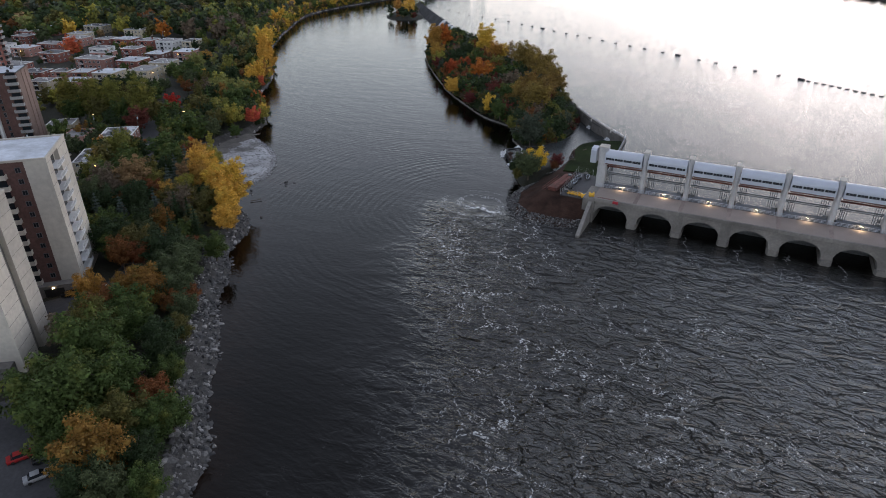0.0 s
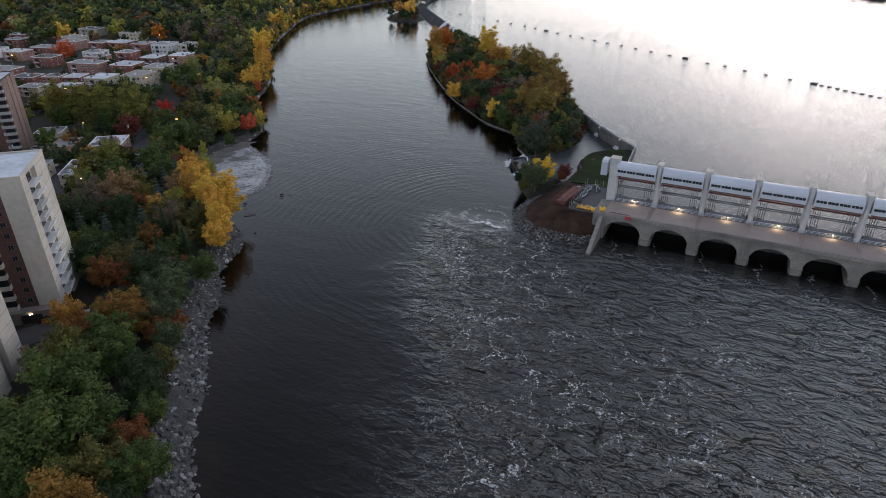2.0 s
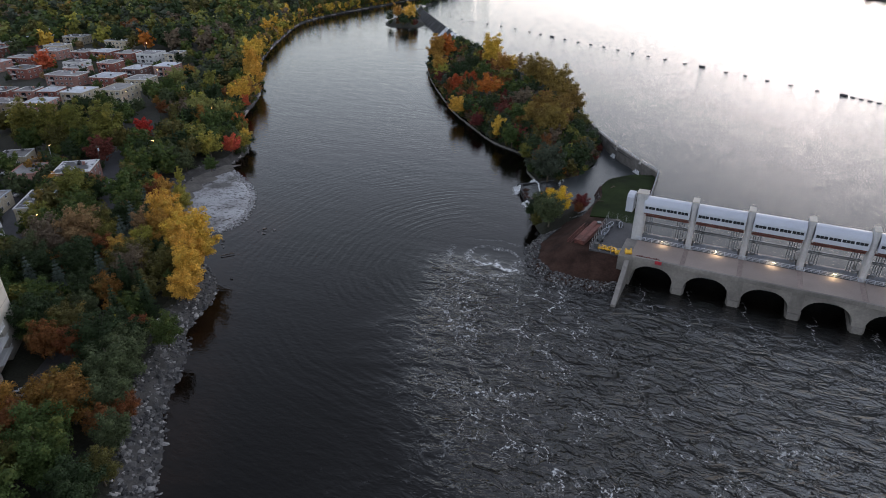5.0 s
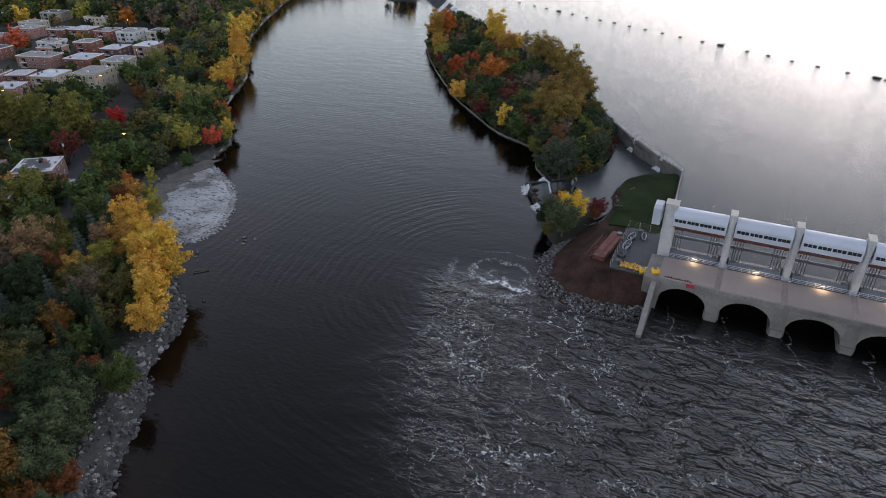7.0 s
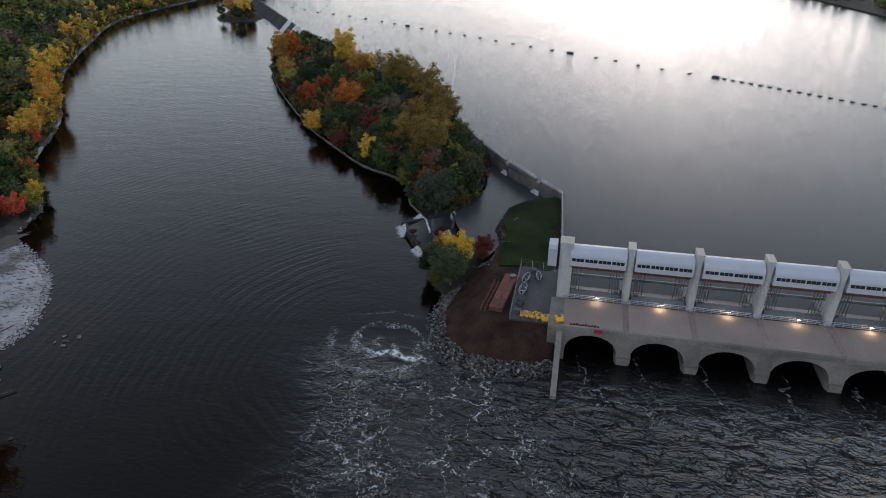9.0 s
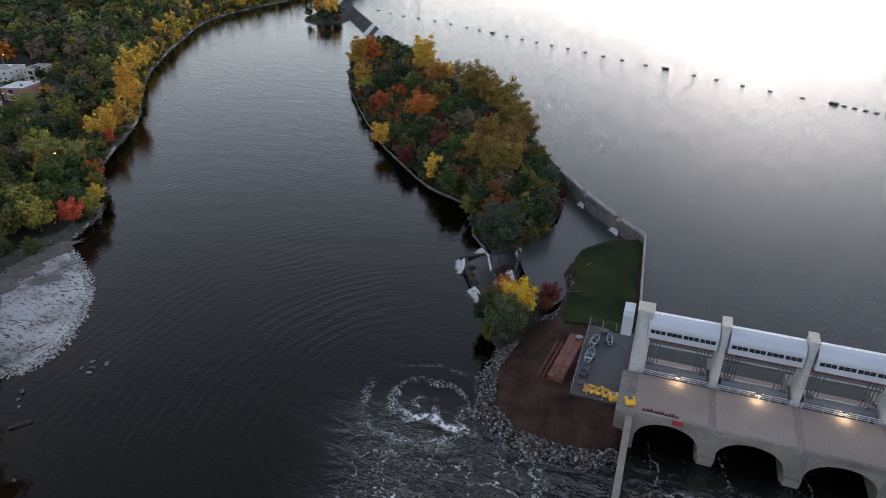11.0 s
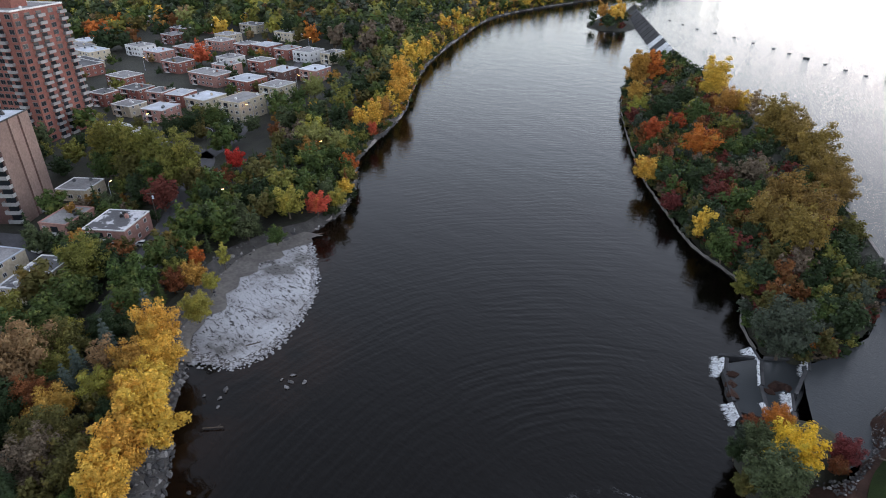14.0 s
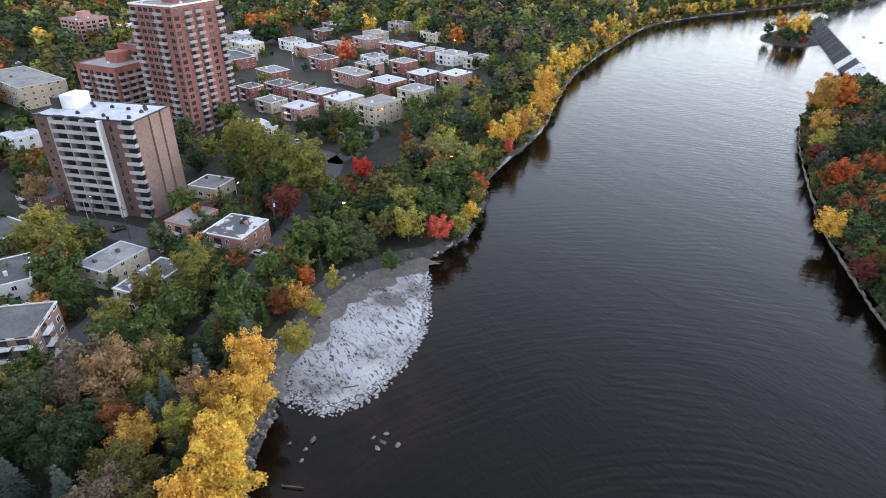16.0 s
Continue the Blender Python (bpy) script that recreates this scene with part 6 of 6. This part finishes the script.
STONES = [stone_mesh(900 + i) for i in range(8)]
STONE_MESH = [g.mesh("stone", STONE) for g in STONES]
lines = []
for i in range(len(shore) - 1):
    p, q = shore[i], shore[i + 1]
    if -10 < p.y < 420 and p.x < -40:
        bar_here = 158 < p.y < 214
        d = (q - p)
        count = int(d.length * (17 if p.y < 145 else 8 if not bar_here else 3) * (1 if p.y < 260 else 0.35))
        for _ in range(count):
            t, o = rnd.rand(), rnd.uniform(-0.8, 6.8)
            c = p.lerp(q, t) + INLAND * (o + 1.4 * wobble(p.x, p.y, 0.12))
            lines.append((c.x, c.y, max(-0.1, 0.43 * o - 0.05), rnd.uniform(0.2, 0.58) if rnd.rand() < 0.84 else rnd.uniform(0.55, 0.95)))
pen = [Vector(p[:2]) for p in outer[:8]]
pin = [Vector(p[:2]) for p in inner[:8]]
for i in range(7):
    for _ in range(int((pen[i + 1] - pen[i]).length * 32)):
        t, o = rnd.rand(), rnd.uniform(-0.08, 0.28)
        a, b = pen[i].lerp(pen[i + 1], t), pin[i].lerp(pin[i + 1], t)
        c = a.lerp(b, o)
        lines.append((c.x, c.y, max(-0.1, 6.3 * o), rnd.uniform(0.15, 0.36)))
for i in range(7, 13):
    a, b = Vector(outer[i][:2]), Vector(outer[i + 1][:2])
    c, e = Vector(inner[i][:2]), Vector(inner[i + 1][:2])
    for _ in range(int((b - a).length * 12)):
        t, o = rnd.rand(), rnd.uniform(-0.1, 1.0)
        q = a.lerp(b, t).lerp(c.lerp(e, t), o)
        lines.append((q.x, q.y, 2.8 + 3.4 * max(0, o), rnd.uniform(0.14, 0.34)))
lines.sort(key=lambda s: near_path(s[0], s[1]))
bank = tagged(new("riprap"), "bank of grey broken stone along the water", "riprap", kind="structure")
for x, y, z, r in lines[:300]:
    part("stone", STONE_MESH[rnd.randint(8)], None, bank, at=pose(x, y, z, rnd.uniform(-25, 25), rnd.uniform(-25, 25), rnd.uniform(0, 360)) @ Matrix.Scale(r, 4))
vs, fs, k = [], [], 0
for x, y, z, r in lines[300:]:
    g = STONES[rnd.randint(8)]
    m = np.array(pose(x, y, z, rnd.uniform(-25, 25), rnd.uniform(-25, 25), rnd.uniform(0, 360)) @ Matrix.Scale(r, 4))
    p = np.array(g.v) @ m[:3, :3].T + m[:3, 3]
    vs.append(p)
    fs += [tuple(i + k for i in f) for f in g.f]
    k += len(p)
me = bpy.data.meshes.new("stones")
me.from_pydata(np.concatenate(vs).tolist(), [], fs)
me.materials.append(PILE)
tagged(new("stones", me), "grey broken stones piled along the banks", "stones", kind="stuff")

# ---- boom of floats across the head pond ----
path = [Vector(p) for p in ((-300, 618), (-266, 595), (-232, 580), (-198, 559), (-173, 542), (-147, 525), (-124, 512), (-100, 496), (-76, 481), (-62, 472), (-51, 466), (-36, 455), (-25, 449), (-13, 440), (-1, 433), (12, 425), (24, 419))]


def float_at(x, y, big, turn):
    f = thing("boom_float", pose(x, y, HIGH, 0, 0, turn), "large dark boom float on the water" if big else "small dark boom float on the water", "float", "boom floats")
    w, h = (1.7, 0.75) if big else (0.8, 0.35)
    part("hull", Geo().across([(-0.8, -0.2), (-0.9, h * 0.6), (-0.6, h), (0.6, h), (0.9, h * 0.6), (0.8, -0.2)], -w, w), BLACK, f)
    part("fender", Geo().box(-w * 0.8, w * 0.8, -0.95, 0.95, h * 0.3, h * 0.5), STEEL, f)


for i, p in enumerate(path):
    float_at(p.x, p.y, i in (4, 10, 16), -32)
    if i < 16 and (path[i + 1] - p).length > 20:
        q = p.lerp(path[i + 1], 0.5)
        float_at(q.x, q.y, False, -32)
for i in range(26):
    p = Vector((24, 419)).lerp(Vector((120, 352)), (i + 1) / 26)
    float_at(p.x, p.y, i == 25, -35)
# ---- stepped falls by the islet ----
falls = thing("old_weir", pose(0, 0, 0), "broken stone steps of an old weir with white falls", "weir")


def fall(ax, ay, bx, by, z0, z1, out):
    """A short white fall over a sill, fanning out into torn foam."""
    a, b = Vector((ax, ay)), Vector((bx, by))
    d = (b - a).normalized()
    s = Vector((-d.y, d.x)) * out
    g, wide = Geo(), (b - a).length
    cols = max(4, int(wide * 3))
    for i in range(cols + 1):
        u = i / cols
        for t in (0.0, 0.12, 0.3, 0.55, 0.8):
            q = a.lerp(b, u) + s * t * (0.62 + 0.3 * wobble(u * 9, ax, 1.0)) + d * (u - 0.5) * t * wide * 0.35
            g.v.append((q.x, q.y, z1 + 0.08 + (z0 - z1) * t ** 1.5 + 0.12 * wobble(q.x, q.y, 1.9)))
    g.f += [(i * 5 + j, i * 5 + j + 1, (i + 1) * 5 + j + 1, (i + 1) * 5 + j) for i in range(cols) for j in range(4)]
    for i in range(int(wide * 34)):
        t0 = rnd.rand()
        p = a.lerp(b, t0) + d * (t0 - 0.5) * rnd.uniform(0.2, 0.5) * wide + s * rnd.uniform(0.25, 0.7)
        run, half = s * rnd.uniform(0.2, 0.75) + d * (t0 - 0.5) * rnd.uniform(0.2, 1.0), rnd.uniform(0.04, 0.13)
        drop = z1 + (z0 - z1) * rnd.uniform(0.5, 0.9)
        g.add([(*(p - d * half), drop), (*(p + d * half), drop + 0.05), (*(p + run), z0 + 0.05)], [(0, 1, 2)])
    part("fall", g, FALL, falls, "white falling water", smooth=True)
    part("sill", Geo().prism([tuple(v) for v in (a - s * 0.1, b - s * 0.1, b - s * 0.4, a - s * 0.4)], -1, z1), WET, falls, "dark wet stone sill")


part("terrace", Geo().prism([(-88.2, 239), (-83.8, 245.6), (-78, 250.8), (-75, 248.5), (-73, 240), (-72.5, 232), (-76, 228.4), (-80.5, 226.4), (-84.6, 231)][::-1], -1, 1.5), WET, falls, "dark wet stone terrace")
structure("water_terrace", Geo().add([(x, y, 1.57) for x, y in ((-87.8, 239), (-83.7, 245.2), (-78, 250.4), (-75.2, 248.3), (-73.2, 240), (-72.8, 232.2), (-76, 228.7), (-80.3, 226.8), (-84.3, 231))], [tuple(range(9))]), POND, "dark water on the terrace of the old weir", "water")
fall(-87.4, 236.3, -89.2, 240.6, 0.0, 1.75, 2.2)
fall(-80.2, 237.0, -83.4, 244.6, 0.3, 1.9, 1.9)
fall(-83.8, 245.0, -86.6, 248.0, 0.1, 1.7, 1.8)
fall(-74.6, 246.6, -75.8, 250.0, 1.6, 3.15, 1.5)
fall(-72.6, 232.0, -74.6, 236.6, 1.6, 3.15, 1.5)
fall(-79.4, 225.0, -82.0, 228.0, 0.0, 1.7, 1.8)
fall(-75.2, 229.2, -77.6, 231.6, 1.0, 2.2, 1.4)
for (a, b, top) in (((-90.5, 241), (-84.5, 245.5), 1.6), ((-87.5, 236.5), (-82, 228.5), 1.9), ((-83, 246), (-76.8, 251), 2.1), ((-73.8, 237.2), (-74.9, 246.2), 3.3), ((-78.5, 225.5), (-76, 218), 1.6), ((-72.2, 231.6), (-70, 226), 3.4), ((-80, 236.6), (-77, 231.8), 1.9)):
    a, b = Vector(a), Vector(b)
    s = Vector((-(b - a).y, (b - a).x)).normalized() * 0.35
    part("step_wall", Geo().prism([tuple(v) for v in (a + s, a - s, b - s, b + s)], -1, top), WET, falls, "dark stone step")
for x, y, r in ((-84.5, 233, 1.7), (-83, 230.5, 1.5), (-85.8, 236.5, 1.3), (-77.5, 238.8, 1.6), (-76, 240, 1.3), (-78, 236.5, 1.1)):
    part("rock", STONES[rnd.randint(8)].mesh("rock", SOIL), None, falls, at=pose(x, y, 1.4, 0, 0, rnd.uniform(0, 360)) @ Matrix.Scale(r, 4))
for ax, ay, bx, by in ((-50.6, 266.6, -52.4, 268.6), (-62.8, 281.4, -64.4, 283.4)):
    fall(ax - 0.6, ay - 0.4, bx - 0.6, by - 0.4, 3.02, 4.2, 0.9)

# ---- works yard ----
barge = thing("steel_pontoon", pose(-53.6, 201, 6.25, 0, 0, -7), "long rusty red steel pontoon lying on the bank", "pontoon")
for i in range(4):
    part("hull", Geo().box(-1.5, 1.5, -7.4 + i * 3.75, -3.75 + i * 3.75, 0.02, 1.2), RUST, barge)
part("deck_ridge", Geo().box(-0.25, 0.25, -7.0, 7.2, 1.2, 1.36), RUST, barge)
part("hatch", Geo().rod((0.6, 6.4, 1.2), (0.6, 6.4, 1.7), 0.7, 14), STEEL, barge)
ramp_ = thing("gangway", pose(-56.6, 199.5, 6.25, 0, 0, -7), "rusty steel lattice gangway lying beside the pontoon", "gangway")
for x in (-0.5, 0.5):
    for z in (0.1, 0.9):
        part("chord", Geo().box(x - 0.06, x + 0.06, -6.4, 6.4, z - 0.06, z + 0.06), RUST, ramp_)
for i in range(11):
    part("rung", Geo().box(-0.5, 0.5, -6.0 + i * 1.2 - 0.05, -6.0 + i * 1.2 + 0.05, 0.05, 0.15).box(-0.55, -0.45, -6.0 + i * 1.2 - 0.05, -6.0 + i * 1.2 + 0.05, 0.15, 0.9), RUST, ramp_)


def fence(pts, z):
    f = thing("chain_fence", pose(0, 0, 0), "grey wire fence round the works yard", "fence")
    for a, b in zip(pts[:-1], pts[1:]):
        a, b = Vector(a), Vector(b)
        k = max(1, int((b - a).length / 2.4))
        for i in range(k + 1):
            p = a.lerp(b, i / k)
            part("post", Geo().rod((p.x, p.y, z), (p.x, p.y, z + 2.2), 0.045), PILLAR, f)
        for h in (0.2, 0.75, 1.3, 1.8, 2.15):
            part("wire", Geo().rod((a.x, a.y, z + h), (b.x, b.y, z + h), 0.014, 4), STEEL, f)


fence([(-42.2, 191.3), (-50.9, 191.3), (-51.0, 214.2), (-42.6, 213.2)], 6.55)
for i in range(26):
    x, y = -48.6 + (i % 9) * 0.62 + 0.5 * wobble(i, 2, 1.3), 192.4 + (i // 9) * 0.75 + 0.4 * wobble(i, 5, 1.7)
    b = thing("buoy", pose(x, y, 6.6), "yellow plastic marker buoy on the asphalt", "buoy", "yellow buoys in the yard")
    v, f = ICO2
    part("ball", Geo().add([(q[0] * 0.36, q[1] * 0.36, q[2] * 0.4 + 0.4) for q in v], f), YELLOW, b, smooth=True)
    part("ring", Geo().rod((0, 0, 0.8), (0, 0, 1.0), 0.09, 8), STEEL, b)
for x, y, z in ((-43.2, 192.2, 6.6), (-40.2, 190.2, 8.32)):
    c = thing("float_buoy", pose(x, y, z, 0, 0, 20), "large yellow square float with a dark hatch", "buoy")
    part("body", Geo().across([(-0.8, 0.0), (-0.95, 0.5), (-0.5, 1.2), (0.5, 1.2), (0.95, 0.5), (0.8, 0.0)], -0.85, 0.85), YELLOW, c)
    part("hatch", Geo().box(-0.4, 0.4, -0.4, 0.4, 1.2, 1.3), STEEL, c)


def boat(x, y, rz, z, length, mat, label):
    """An open workboat: a curved hull with a gunwale, a dark inside, thwarts, console and outboard, on its trailer."""
    b = thing("workboat", pose(x, y, z, 0, 0, rz), label, "boat", "boats in the yard")
    st = [(-0.5, 0.8), (-0.25, 0.95), (0.0, 1.0), (0.22, 0.9), (0.38, 0.55), (0.5, 0.06)]
    w = length * 0.2

    def shell(inset, sheer, keel):
        g = Geo()
        for u, k in st:
            half, rise = max(0.02, w * k - inset), 0.25 * max(0, u) ** 2 * 2
            g.v += [(u * length * (1 - inset * 0.2), c * half, z0 + rise) for c, z0 in ((-1, sheer), (-0.85, (sheer + keel) / 2), (-0.5, keel), (0.5, keel), (0.85, (sheer + keel) / 2), (1, sheer))]
        g.f += [(6 * i + j, 6 * i + j + 1, 6 * i + j + 7, 6 * i + j + 6) for i in range(5) for j in range(5)] + [(0, 1, 2, 3, 4, 5)]
        return g
    part("hull", shell(0.0, 1.1, 0.35), mat, b, smooth=True)
    part("inside", shell(0.12, 1.08, 0.62), STEEL, b, "dark bare inside", smooth=True)
    rim = Geo()
    for sgn in (-1, 1):
        for (u, k), (u2, k2) in zip(st[:-1], st[1:]):
            rim.rod((u * length, sgn * w * k, 1.12 + 0.5 * max(0, u) ** 2), (u2 * length, sgn * w * k2, 1.12 + 0.5 * max(0, u2) ** 2), 0.05, 5)
    part("gunwale", rim, mat, b)
    for u in (-0.3, 0.05):
        part("thwart", Geo().box(u * length - 0.14, u * length + 0.14, -w * 0.88, w * 0.88, 0.86, 0.92), mat, b)
    part("console", Geo().add([(-0.3, -0.3, 0.65), (0.2, -0.3, 0.65), (0.2, 0.3, 0.65), (-0.3, 0.3, 0.65), (-0.2, -0.28, 1.5), (0.05, -0.28, 1.5), (0.05, 0.28, 1.5), (-0.2, 0.28, 1.5)],
                              [(4, 5, 6, 7), (0, 1, 5, 4), (1, 2, 6, 5), (2, 3, 7, 6), (3, 0, 4, 7)]), STEEL, b)
    part("outboard", Geo().box(-length / 2 - 0.4, -length / 2 - 0.05, -0.16, 0.16, 1.0, 1.5).box(-length / 2 - 0.28, -length / 2 - 0.1, -0.07, 0.07, 0.3, 1.0), BLACK, b)
    tr = part("trailer", Geo().box(-length * 0.4, length * 0.55, -0.5, -0.42, 0.2, 0.3).box(-length * 0.4, length * 0.55, 0.42, 0.5, 0.2, 0.3).box(-0.3, -0.2, -0.9, 0.9, 0.2, 0.3), STEEL, b)
    for s in (-0.85, 0.85):
        part("wheel", Geo().rod((-0.3, s - 0.1, 0.3), (-0.3, s + 0.1, 0.3), 0.3, 10), BLACK, tr)


boat(-49.4, 197.6, 80, 6.6, 4.0, STEEL, "grey aluminium workboat on a trailer in the yard")
boat(-49.2, 202.8, 84, 6.6, 4.2, PAINT, "white workboat on a trailer in the yard")
boat(-49.0, 207.8, 78, 6.6, 3.6, PAINT, "small grey boat on a trailer in the yard")
boat(-46.2, 209.2, 100, 6.6, 3.0, PAINT, "small open white boat in the yard")
for x, y in ((-49.6, 193.8), (-47.6, 211.8)):
    c = thing("storage_drum", pose(x, y, 6.6), "dark drum standing in the works yard", "drum")
    part("shell", Geo().rod((0, 0, 0), (0, 0, 1.0), 0.75, 14), STEEL, c)
    part("lid", Geo().rod((0, 0, 1.0), (0, 0, 1.06), 0.8, 14), BLACK, c)
# stacked chain and floats on the deck edge, and a red tarpaulin on the parapet
for i in range(10):
    c = thing("coiled_chain", pose(-37.6 + i * 0.62, 189.1 + 0.15 * (i % 3), 8.31, 0, 0, i * 37), "rusty coiled chain on the bridge deck", "chain", "chains on the deck")
    part("coil", Geo().rod((0, 0, 0), (0, 0, 0.35), 0.34, 8, 0.25), RUST, c)
    part("link", Geo().rod((0.1, 0, 0.33), (0.5, 0, 0.1), 0.06, 5), STEEL, c)
RED = surface("red_tarpaulin", (0.5, 0.03, 0.05), bump=0.1, rough=0.6)
g = Geo()
for i in range(9):
    for j in range(5):
        g.v.append((-32.8 + i * 0.22, 187.82 - 0.06 * math.sin(i * 1.7), 8.72 - j * 0.24))
g.f += [(i * 5 + j, i * 5 + j + 1, (i + 1) * 5 + j + 1, (i + 1) * 5 + j) for i in range(8) for j in range(4)]
tagged(part("tarpaulin", g, RED), "red tarpaulin hanging over the bridge parapet", "tarpaulin")
# railings along the weir and lawn walls
for a, b in (((-43.4, 258.3), (-50.4, 266.4)), ((-52.6, 268.8), (-62.6, 281.2)), ((-64.6, 283.6), (-73.8, 297.2)), ((-43.4, 258), (-40.4, 208))):
    f = thing("guard_railing", pose(0, 0, 0), "thin grey guard railing on the concrete wall", "railing", "wall railings")
    a, b = Vector(a), Vector(b)
    k = int((b - a).length / 2.0)
    for i in range(k + 1):
        p = a.lerp(b, i / k)
        part("post", Geo().rod((p.x, p.y, 7.6), (p.x, p.y, 8.7), 0.05), PAINT, f)
    for h in (8.1, 8.65):
        part("rail", Geo().rod((a.x, a.y, h), (b.x, b.y, h), 0.04, 4), PAINT, f)
# drift logs on the sandbar and lawn edge
for x, y, rz, ln in ((-168, 172, 70, 3.5), (-204, 209, 20, 6.0), (-56.5, 226, 10, 2.4), (-55.5, 240, 60, 2.2), (-150, 153, 50, 4.0), (-203, 214, 60, 4)):
    z = 6.7 if x > -100 else 0.35
    lg = tagged(part("drift_log", Geo().rod((-ln / 2, 0, 0), (ln / 2, 0, 0.08), 0.16, 7, 0.1).rod((ln * 0.2, 0, 0.05), (ln * 0.35, 0.5, 0.3), 0.07, 5, 0.03), BARK), "bleached drift log lying on the shore", "log", "drift logs")
    lg.matrix_world = pose(x, y, z, 0, 0, rz)
# broken flakes of crust along the edge of the bar
g = Geo()
for i in range(1500):
    q = bar[rnd.randint(len(bar))]
    q = mid + (q - mid) * (rnd.uniform(0.97, 1.05) if rnd.rand() < 0.75 else rnd.uniform(0.88, 0.97)) + Vector((rnd.uniform(-0.6, 0.6), rnd.uniform(-0.6, 0.6)))
    if (q.x + 188) * 0.75 + (q.y - 184) * 0.2 < -4:
        continue
    r, k = rnd.uniform(0.12, 0.42), rnd.randint(4, 7)
    a0 = rnd.uniform(0, 6.3)
    ring = [(q.x + r * rnd.uniform(0.6, 1.2) * math.cos(a0 + 6.283 * j / k), q.y + r * rnd.uniform(0.6, 1.2) * math.sin(a0 + 6.283 * j / k)) for j in range(k)]
    g.prism(ring, -0.05, 0.06 + 0.12 * rnd.rand())
tagged(part("crust_flakes", g, FOAM), "white flakes of crust broken off the bar", "crust", kind="stuff")
# stones showing in the shallows
for x, y in ((-157, 158), (-158.5, 160), (-155, 156.5), (-151, 171), (-152.5, 172.5), (-150.2, 169.4), (-149, 173), (-160, 156), (-153, 170), (-139, 143), (-204, 213)):
    st = tagged(part("shoal_stone", STONE_MESH[rnd.randint(8)], None), "grey stone showing in the shallow water", "stone", "stones in the shallows")
    st.matrix_world = pose(x, y, 0.05, 0, 0, rnd.uniform(0, 360)) @ Matrix.Scale(rnd.uniform(0.3, 0.7), 4)
